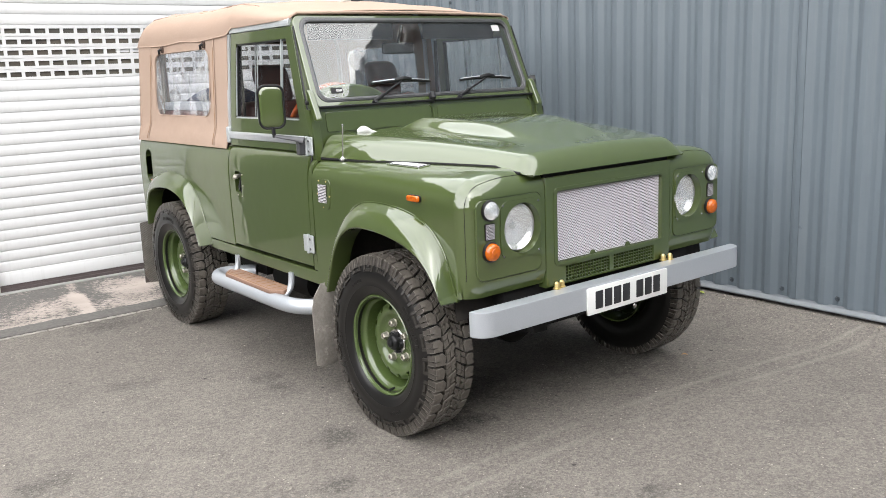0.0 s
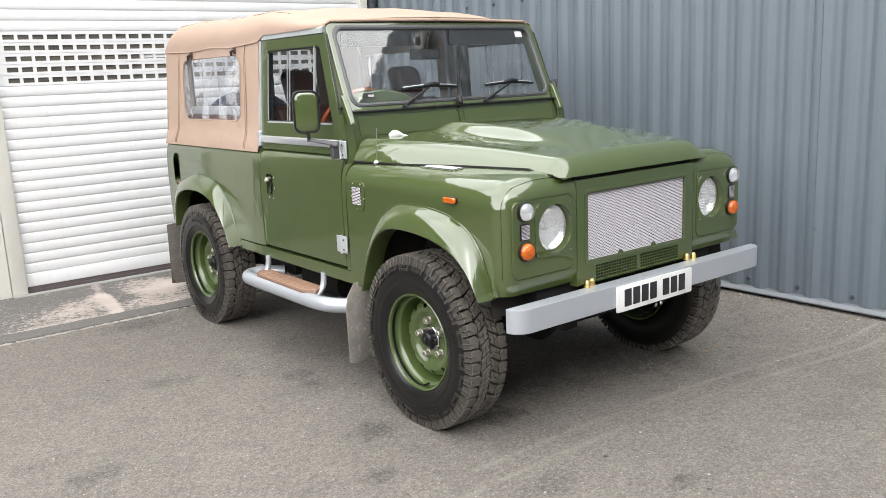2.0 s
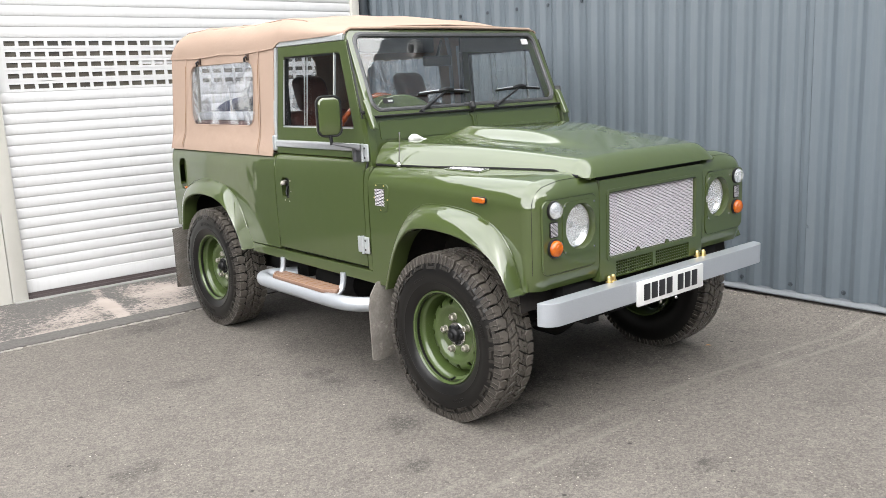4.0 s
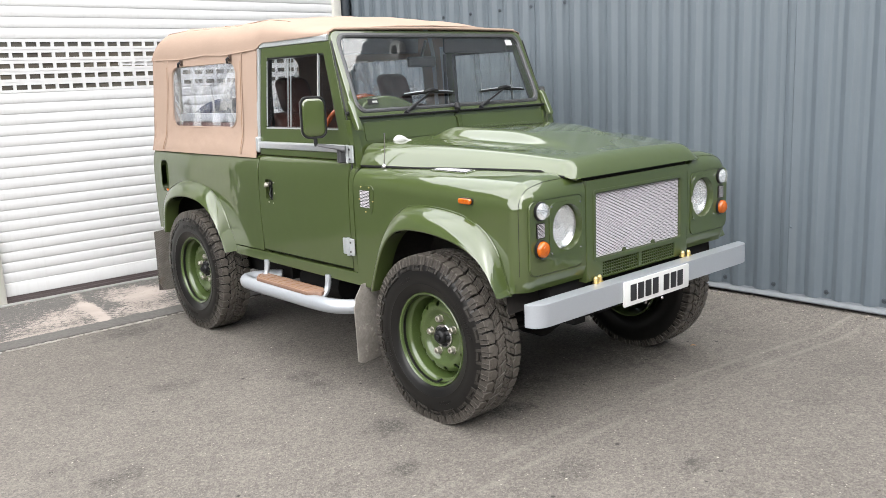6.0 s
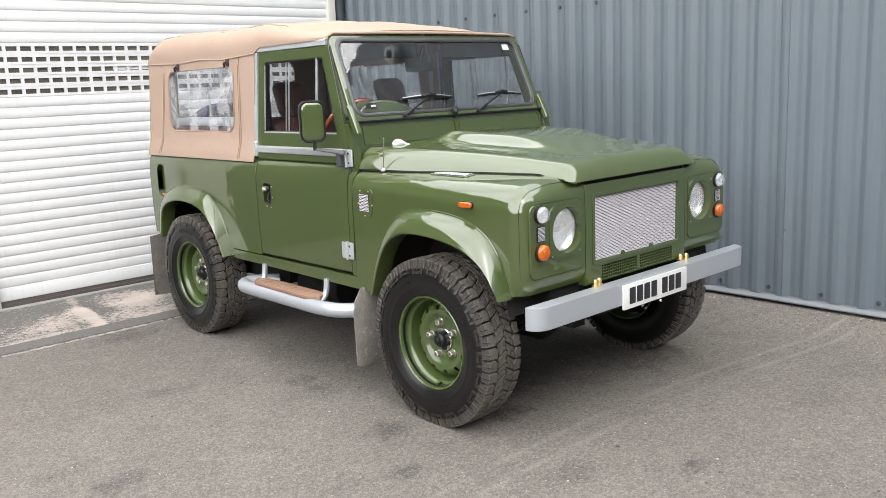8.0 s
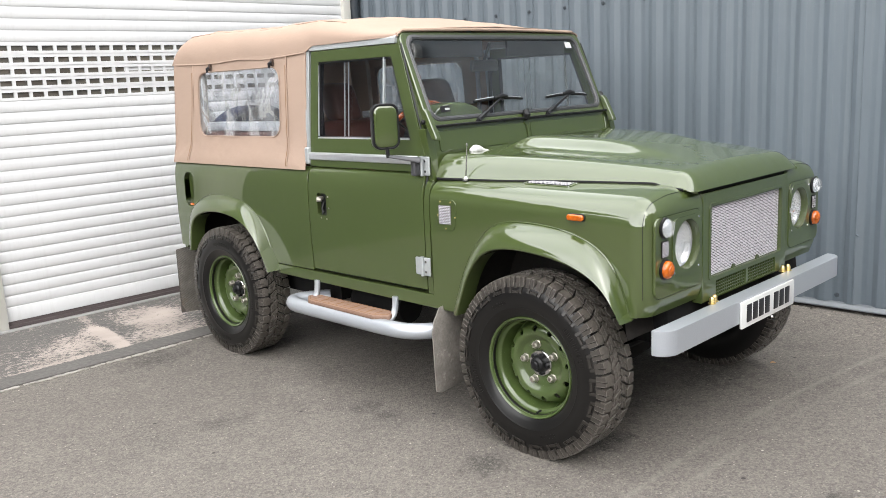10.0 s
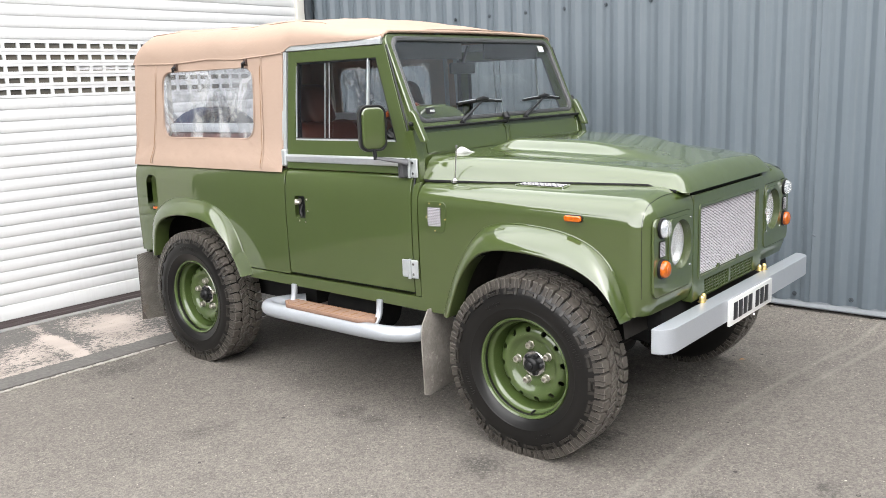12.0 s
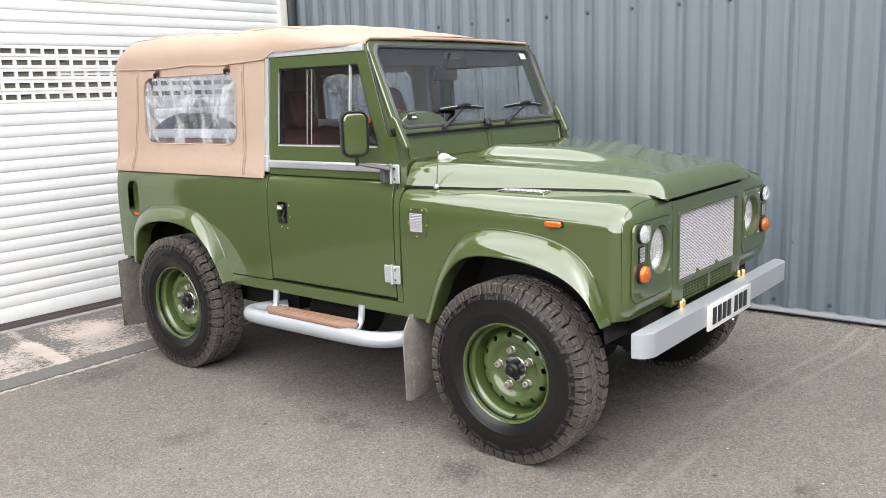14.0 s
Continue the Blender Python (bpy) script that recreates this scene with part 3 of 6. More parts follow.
def cut(bm, *tools, mode="DIFFERENCE"):
    """bm less the closed solids in tools."""
    def temp(b):
        bmesh.ops.recalc_face_normals(b, faces=b.faces)
        me = bpy.data.meshes.new("temp")
        b.to_mesh(me)
        b.free()
        return new("temp", me)
    obs = [temp(bm)] + [temp(t) for t in tools]
    for o in obs[1:]:
        md = obs[0].modifiers.new("cut", "BOOLEAN")
        md.operation, md.object, md.solver = mode, o, "EXACT"
    dg = bpy.context.evaluated_depsgraph_get()
    me = bpy.data.meshes.new_from_object(obs[0].evaluated_get(dg))
    res = bmesh.new()
    res.from_mesh(me)
    bpy.data.meshes.remove(me)
    for o in obs:
        data = o.data
        bpy.data.objects.remove(o)
        bpy.data.meshes.remove(data)
    return res


def side(bm, s):
    """Shapes are drawn with x outwards; s = 1 is the car's left, -1 its right."""
    if s < 0:
        bmesh.ops.scale(bm, vec=(-1, 1, 1), verts=bm.verts)
        bmesh.ops.reverse_faces(bm, faces=bm.faces)
    return bm


def shear(bm, fn):
    for v in bm.verts:
        v.co = fn(v.co)
    return bm


def expanded_mesh(u0, u1, v0, v1, pu, pv, place, w=0.0012, d=0.0012):
    """Expanded metal: rows of zigzag strands that meet at their bends. place maps (u, v, depth) to the world."""
    V, F = [], []
    nu, nv = int((u1 - u0) / (pu / 2)), int((v1 - v0) / pv)
    for r in range(nv + 1):
        base = len(V)
        for i in range(nu + 1):
            u, v = u0 + (u1 - u0) * i / nu, v0 + (v1 - v0) * (r + (0.5 if (i + r) % 2 else 0.0) * 1.0) / (nv + 0.5)
            for du, dd in ((-w, 0), (0, -d), (w, 0), (0, d)):
                V.append(place(u, v + du, dd))
        for i in range(nu):
            a, b = base + 4 * i, base + 4 * i + 4
            for k in range(4):
                F.append((a + k, a + (k + 1) % 4, b + (k + 1) % 4, b + k))
    me = bpy.data.meshes.new("mesh")
    me.from_pydata(V, [], F)
    bm = bmesh.new()
    bm.from_mesh(me)
    bpy.data.meshes.remove(me)
    return bm


# ---------------------------------------------------------------- ground and walls
def sheet(name, x0, x1, y0, y1, z, material, thick=0.0):
    bm = bmesh.new()
    if thick:
        box(bm, x0, x1, y0, y1, z - thick, z)
    else:
        bm.faces.new([bm.verts.new(p) for p in ((x0, y0, z), (x1, y0, z), (x1, y1, z), (x0, y1, z))])
    return finish(name, bm, material, flat=True)


structure(sheet("ground", -300, 300, -300, 300, 0.0, asphalt), "worn grey-brown asphalt yard with pale flecks and stains", "ground")
structure(sheet("pavement", -3.4, 1.82, 2.83, 4.10, 0.008, apron_mat, 0.05), "dark concrete apron with flaked buff paint before the shutter", "apron")
def verge_z(x):
    """The asphalt rises a little towards the foot of the clad wall."""
    k = max(0.0, min(1.0, (x - 1.42) / 0.46))
    return 0.001 + 0.074 * k * k * (3 - 2 * k)


verge = grid([[(1.42 + 0.54 * i / 18, y, verge_z(1.42 + 0.54 * i / 18) - 0.001 * (i == 0)) for i in range(19)] for y in [-9.3 + 12.1 * j / 60 for j in range(61)]])
structure(finish("road_edge", verge, asphalt), "worn asphalt rising to the foot of the clad wall", "ground")
joint = bmesh.new()
for i in range(420):
    x = -3.4 + i * 0.0124
    w = 0.009 + 0.012 * noise.noise((x * 3, 0, 0)) + 0.013 * noise.noise((x * 23, 3, 0)) + 0.006 * noise.noise((x * 61, 8, 0))
    y = 2.806 + 0.012 * noise.noise((x * 2, 5, 0)) + 0.007 * noise.noise((x * 15, 9, 0)) + 0.005 * noise.noise((x * 47, 4, 0))
    if w > 0.004:
        box(joint, x, x + 0.0124, y - w, y + w + 0.004, -0.02, 0.0045 + 0.003 * noise.noise((x * 30, 1, 2)))
structure(finish("trim", joint, mat("pale_mortar_joint", (0.34, 0.315, 0.285), 0.9, grain=[(14, (0.15, 0.14, 0.128), 0.8)], bump=[(90, 0.5, 0.004)]), flat=True), "pale mortar joint between asphalt and apron", "joint")

DOOR_Y, DOOR_L, DOOR_R, SLAT = 4.15, -1.60, 1.60, 0.0795
# shutter frame and its wall
wall = bmesh.new()
box(wall, DOOR_R + 0.09, 1.80, DOOR_Y + 0.10, DOOR_Y + 0.25, 0, 4.6)
box(wall, DOOR_L - 0.11, DOOR_R + 0.09, DOOR_Y + 0.0, DOOR_Y + 0.25, 3.25, 4.6)
structure(finish("wall_north", wall, steel_dark, flat=True), "plain dark blue-grey end wall round the shutter", "wall")
# unseen wall, added for the dark reflection in the car's side
wall = bmesh.new()
box(wall, -18.0, -2.03, DOOR_Y - 0.02, DOOR_Y + 0.25, 0, 3.4)
structure(finish("wall_northwest", wall, pale_render, flat=True), "unseen plain dark grey wall beside the shutter", "wall")
wall = bmesh.new()
box(wall, -2.03, DOOR_L - 0.115, DOOR_Y - 0.03, DOOR_Y + 0.25, 0, 3.3)
structure(finish("wall_pier", wall, cream, flat=True), "cream white pier beside the shutter", "wall")
shutter_door = new("door_1")
shutter_door.location = (0, DOOR_Y, 0)
tagged(shutter_door, "white aluminium roller shutter door with five slotted slats, closed", "shutter door", "", "structure")
T0 = Matrix.Translation((0, -DOOR_Y, 0))
for x0, x1 in ((DOOR_L - 0.11, DOOR_L), (DOOR_R, DOOR_R + 0.085)):
    bm = soft_box(x0, x1, DOOR_Y - 0.045, DOOR_Y + 0.06, 0.0, 3.3, 0.006)
    bm.transform(T0)
    part("guide_rail", bm, cream, shutter_door, "cream white guide rail")
bm = soft_box(DOOR_L, DOOR_R, DOOR_Y - 0.012, DOOR_Y + 0.02, 0.06, 0.1605, 0.004)
bm.transform(T0)
part("bottom_rail", bm, shutter, shutter_door)
bm = bmesh.new()
box(bm, DOOR_L, DOOR_R, DOOR_Y - 0.006, DOOR_Y + 0.014, 0.034, 0.06)
box(bm, DOOR_L, DOOR_R, DOOR_Y - 0.016, DOOR_Y + 0.004, 0.012, 0.032)
bm.transform(T0)
part("bottom_seal", bm, black_strip, shutter_door, "dark rubber bottom seal", flat=True)
bm = soft_box(DOOR_L - 0.11, DOOR_R + 0.085, DOOR_Y - 0.10, DOOR_Y - 0.046, 0.0, 0.018, 0.005)
bm.transform(T0)
part("threshold_strip", bm, zinc_white, shutter_door, "grey metal threshold strip")

slat_pts = []
for i in range(15):
    u = 0.5 - 0.5 * math.cos(math.pi * i / 14)
    slat_pts.append((-0.0080 * math.sin(math.pi * u) ** 0.40 - 0.001, 0.003 + (SLAT - 0.006) * u))
slat_pts = [(0.008, 0.0)] + [(-0.001, 0.0)] + slat_pts + [(-0.001, SLAT)] + [(0.008, SLAT)]
slat_bm = prism(slat_pts, "x", DOOR_L, DOOR_R)
slat_mesh = bpy.data.meshes.new("slat")
slat_bm.to_mesh(slat_mesh)
slat_bm.free()
for p in slat_mesh.polygons:
    p.use_smooth = True
slat_mesh.set_sharp_from_angle(angle=radians(28))
slat_mesh.materials.append(shutter)
slot_bm = bmesh.new()
S0, SP, SW = DOOR_L + 0.080, 0.103, 0.080
box(slot_bm, DOOR_L, DOOR_R, -0.006, 0.008, 0.003, 0.0225)
box(slot_bm, DOOR_L, DOOR_R, -0.006, 0.008, 0.0580, SLAT - 0.003)
box(slot_bm, DOOR_L, DOOR_R, -0.001, 0.008, 0.0, 0.003)
box(slot_bm, DOOR_L, DOOR_R, -0.001, 0.008, SLAT - 0.003, SLAT)
xs = DOOR_L
while xs < DOOR_R:
    k = (xs - DOOR_L)
    nxt = S0 if xs == DOOR_L else xs + SP - SW
    box(slot_bm, xs, min(nxt, DOOR_R), -0.006, 0.008, 0.0225, 0.0580)
    xs = nxt + SW
slot_mesh = bpy.data.meshes.new("slotted_slat")
slot_bm.to_mesh(slot_mesh)
slot_bm.free()
slot_mesh.materials.append(shutter)
Z_SLOT = 1.592
n_low = round((Z_SLOT - 0.135) / SLAT)
z_first = Z_SLOT - n_low * SLAT
for i in range(40):
    slotted = n_low <= i < n_low + 5
    ob = new("slotted_slat" if slotted else "slat", slot_mesh if slotted else slat_mesh)
    ob.parent = shutter_door
    ob.location = (0, 0, z_first + i * SLAT)
    if slotted:
        bm = bmesh.new()
        box(bm, DOOR_L + 0.02, DOOR_R - 0.02, 0.009, 0.012, z_first + i * SLAT + 0.004, z_first + i * SLAT + SLAT - 0.004)
        if i == n_low + 2:
            card = bmesh.new()
            box(card, -0.52, 0.60, 0.0083, 0.0088, z_first + i * SLAT + 0.030, z_first + i * SLAT + 0.074)
            part("backing_card", card, shutter, shutter_door, "white card behind the slots", flat=True)
        part("vision_pane", bm, vision, shutter_door, "smoky buff vision strip", flat=True)
# unseen room added behind the shutter; its roof keeps the sky out
room = bmesh.new()
box(room, -9, 5, DOOR_Y + 1.5, DOOR_Y + 1.7, 0, 4.6)
structure(finish("wall_inside", room, room_mat, flat=True), "unseen dim buff wall inside the workshop", "wall")
structure(sheet("roof", -9, 5, DOOR_Y + 0.0, DOOR_Y + 1.7, 4.62, steel_dark, 0.02), "unseen plain flat roof over the workshop", "roof")

# steel-clad wall beside the car
WX, PITCH, W_TOP = 1.85, 0.171, 4.19
def clad_profile(k):
    y = 0.088 + PITCH * k
    return [(WX, y - 0.030), (WX, y - 0.026), (WX, y - 0.006), (WX - 0.002, y), (WX, y + 0.006), (WX, y + 0.026), (WX, y + 0.030), (WX - 0.0012, y + 0.0335), (WX - 0.0238, y + 0.0645), (WX - 0.025, y + 0.068), (WX - 0.025, y + 0.072), (WX - 0.025, y + 0.099), (WX - 0.025, y + 0.103), (WX - 0.0238, y + 0.1065), (WX - 0.0012, y + 0.1375)]
wall_e = new("wall_east")
wall_e.location = (WX, 0, 0)
tagged(wall_e, "tall blue-grey corrugated steel wall cladding", "wall", "", "structure")
def clad_sheet(n):
    bm = bmesh.new()
    pts = []
    for k in range(n):
        pts += [(x - WX, y - 0.03) for x, y in clad_profile(k)]
    pts.append((0.0, 0.088 + PITCH * n - 0.034 - 0.03 + 0.01))
    rows = [[(x, y, z) for x, y in pts] for z in (0.122, 0.6, 1.4, 2.4, 3.4, W_TOP)]
    grid(rows, bm)
    thicken(bm, 0.003)
    me = bpy.data.meshes.new("cladding_sheet")
    bmesh.ops.recalc_face_normals(bm, faces=bm.faces)
    bm.to_mesh(me)
    bm.free()
    for p in me.polygons:
        p.use_smooth = True
    me.set_sharp_from_angle(angle=radians(60))
    me.materials.append(steel_grey)
    return me
sheet_mesh = clad_sheet(6)
for i in range(-8, 5):
    ob = new("cladding_sheet", sheet_mesh)
    ob.parent = wall_e
    ob.location = (0.002 * (i % 2), 0.03 + (i * 6 - 2) * PITCH, 0)
    y_seam = 0.054 + (i * 6 - 2) * PITCH
    bm = bmesh.new()
    box(bm, -0.0040, 0.004, y_seam - 0.0022, y_seam + 0.0018, 0.122, W_TOP - 0.005)
    part("lap_seam", bm, steel_grey, wall_e, flat=True)
# a bruised place on one lap of the sheets
bm = bmesh.new()
box(bm, -0.0275, -0.024, -0.3535, -0.3515, 0.125, W_TOP - 0.01)
part("lap_edge", bm, steel_grey, wall_e, flat=True)
bm = lathe([(-0.024, 0.016), (-0.0250, 0.012), (-0.0275, 0.005), (-0.028, 0.0)], (0, -0.365, 0.556), "x", 14)
part("dent", shear(bm, lambda p: Vector((p.x, -0.365 + (p.y + 0.365) * 0.7, 0.556 + (p.z - 0.556) * 0.45 + 0.35 * (p.y + 0.365)))), steel_grey, wall_e, "bruised fold in the sheet")
bm = bmesh.new()
prism([(0.0, 0.125), (-0.030, 0.119), (-0.048, 0.100), (-0.048, 0.092), (0.0, 0.092)], "y", -9.3, 4.34, bm)
part("flashing", bm, flash_mat, wall_e, "grey drip flashing", flat=True)
bm = bmesh.new()
box(bm, 0.02, 0.30, -9.3, 4.34, 0.09, W_TOP - 0.02)
part("core", bm, steel_dark, wall_e, flat=True)
bm = bmesh.new()
box(bm, 0.12, 0.30, -9.3, 4.34, -0.05, 0.09)
part("plinth", bm, mat("dusty_concrete_plinth", (0.11, 0.096, 0.083), 0.9, grain=[(9, (0.07, 0.06, 0.052), 0.7), (70, (0.17, 0.15, 0.13), 0.5)]), wall_e, "low dusty concrete plinth", flat=True)
bolt_bm = lathe([(-0.010, 0.0), (-0.010, 0.009), (-0.004, 0.011), (-0.003, 0.015), (0.0, 0.015)], (0, 0, 0), "x", 10)
bolt_mesh = bpy.data.meshes.new("bolt")
bolt_bm.to_mesh(bolt_mesh)
bolt_bm.free()
bolt_mesh.materials.append(steel_dark)
for z in (0.165, 2.085, 3.6):
    for k in range(-22, 13):
        ob = new("bolt", bolt_mesh)
        ob.parent = wall_e
        ob.location = (-0.002, 0.088 + 2 * PITCH * k, z)
bm = lathe([(0.0, 0.055), (4.4, 0.055)], (1.775, 4.18, 0.0), "z", 20)
tagged(finish("downpipe", bm, steel_dark), "dark blue-grey round downpipe in the corner", "pipe")

# unseen plain walls closing the yard behind the camera, added to block low light
bm = bmesh.new()
box(bm, -18.4, -18, -17, 9, 0, 3.4)
structure(finish("wall_west", bm, render_white, flat=True), "unseen plain grey wall across the yard", "wall")
bm = bmesh.new()
# stepped tops put a skyline into the paint's reflections
for x0, x1, h in ((-18, -10.5, 10.0), (-10.5, -8.2, 13.0), (-8.2, -2.5, 11.6), (-2.5, -1.3, 13.6), (-1.3, 5.0, 12.4), (5.0, 6.4, 10.6), (6.4, 14, 12.8)):
    box(bm, x0, x1, -17.4, -17, 0, h)
structure(finish("wall_south", bm, render_white, flat=True), "unseen plain grey wall at the far end of the yard", "wall")

# round white dome camera high on the clad wall
dome = new("security_camera")
dome.location = (WX - 0.03, -0.845, 3.70)
tagged(dome, "round white dome security camera high on the clad wall", "security camera")
part("housing", lathe([(0.0, 0.0), (0.0, 0.075), (-0.05, 0.085), (-0.075, 0.075), (-0.08, 0.05), (-0.06, 0.0)], (0, 0, 0), "x", 32), white_plastic, dome)
part("lens_dome", lathe([(-0.065, 0.045), (-0.09, 0.035), (-0.10, 0.018), (-0.103, 0.0)], (0, 0, 0), "x", 24), plastic, dome, "dark lens dome")

# grit and litter that gathers along the foot of the clad wall
rnd = random.Random(7)
def chip(bm, x, y, z, r):
    """A crooked little stone."""
    top = [bm.verts.new((x + r * rnd.uniform(0.6, 1.1) * math.cos(a + rnd.uniform(-0.3, 0.3)), y + r * rnd.uniform(0.6, 1.3) * math.sin(a), z + r * rnd.uniform(0.5, 0.9))) for a in (0.3, 1.9, 3.4, 4.9)]
    low = [bm.verts.new((v.co.x + (v.co.x - x) * 0.3, v.co.y + (v.co.y - y) * 0.3, z - 0.001)) for v in top]
    bm.faces.new(top)
    for i in range(4):
        bm.faces.new((low[i], low[(i + 1) % 4], top[(i + 1) % 4], top[i]))
for kind, colour, count in (("pale_grit", (0.27, 0.24, 0.20), 230), ("dark_grit", (0.07, 0.06, 0.05), 60)):
    bm = bmesh.new()
    for i in range(count):
        y = rnd.uniform(-4.5, 2.6)
        x = 1.82 - abs(rnd.gauss(0, 0.05))
        chip(bm, x, y, verge_z(x), rnd.uniform(0.002, 0.0075))
    for i in range(count // 5):
        chip(bm, rnd.uniform(-3.0, 1.6), rnd.uniform(-2.2, 2.6), 0.0, rnd.uniform(0.002, 0.005))
    tagged(finish(kind, bm, mat(kind, colour, 0.9, grain=[(200, tuple(c * 0.6 for c in colour), 0.7)]), flat=True), "loose %s lying on the asphalt along the clad wall" % kind.replace("_", " "), "grit", "", "stuff")
def fallen_leaf(x, y, turn, size, material, label):
    rows = []
    for i in range(7):
        u = i / 6
        w = size * 0.30 * math.sin(math.pi * min(1.0, u * 1.05)) ** 0.8 + 0.0008
        rows.append([(k * w, size * (u - 0.5), 0.004 + size * 0.10 * math.sin(u * 3.0) + 0.25 * abs(k) * w) for k in (-1, -0.5, 0, 0.5, 1)])
    leaf = finish("fallen_leaf", thicken(grid(rows), 0.0006), material)
    leaf.matrix_basis = pose(x, y, verge_z(x), 0, 0, turn)
    tagged(leaf, label, "leaf", "fallen leaves")
leaf_brown = mat("dry_leaf", (0.30, 0.17, 0.06), 0.7, grain=[(60, (0.18, 0.09, 0.03), 0.6)])
leaf_green = mat("yellow_green_leaf", (0.30, 0.36, 0.05), 0.6, grain=[(60, (0.2, 0.26, 0.03), 0.6)])
fallen_leaf(0.84, -0.30, 40, 0.034, leaf_brown, "small dry brown leaf lying on the asphalt")
fallen_leaf(1.62, 0.40, 110, 0.030, leaf_brown, "small dry brown leaf lying on the asphalt")
fallen_leaf(1.755, 0.25, 15, 0.050, leaf_green, "yellow-green leaf lying at the foot of the wall")


# ---------------------------------------------------------------- the vehicle
# x: across (the seen right-hand side is negative), y: backwards from the front axle, z: up
car = new("utility_vehicle")
car.location, car.scale = (-0.018, 0, 0), (0.978, 1, 1)
tagged(car, "green off-road utility vehicle with tan canvas top, parked on asphalt", "off-road car")

HALF = 0.812
ARCH_F = [(0.44, 0.45), (0.42, 0.60), (0.375, 0.73), (0.318, 0.845), (0.25, 0.93), (0.155, 0.965), (0.0, 0.968), (-0.21, 0.947), (-0.33, 0.885), (-0.392, 0.80), (-0.43, 0.69), (-0.445, 0.45)]
ARCH_R = [(2.79, 0.45), (2.77, 0.70), (2.74, 0.83), (2.63, 0.92), (2.42, 0.95), (2.18, 0.925), (2.02, 0.82), (1.935, 0.69), (1.90, 0.45)]
SIDE_PROFILE = [(0.766, 0.0), (0.808, 0.0), (0.8135, 0.35), (0.8135, 0.60), (0.8120, 0.74), (0.8090, 0.83), (0.8035, 0.895), (0.7960, 0.942), (0.7870, 0.972), (0.7780, 0.989), (0.766, 1.0)]


def side_slab(y0, y1, z0, z1):
    """A body panel with the barrel-sided section of the car, standing from z0 to z1."""
    return prism([(x, z0 + (z1 - z0) * u) for x, u in SIDE_PROFILE], "y", y0, y1)


# --- front wings
def wing_top(p):
    """The top face falls towards the nose."""
    k = max(0.0, min(1.0, (p.z - 0.95) / 0.1))
    front = max(0.0, min(1.0, (0.55 - p.y) / 1.0))
    out = max(0.0, (p.x - 0.60) / 0.212)
    nose = max(0.0, (-0.36 - p.y) / 0.18)
    return Vector((p.x, p.y + 0.35 * max(0.0, 0.725 - p.z) * (p.y < -0.5), p.z + k * (0.010 - 0.004 * front - (0.020 + 0.020 * front) * out ** 1.6 - 0.016 * nose ** 2)))


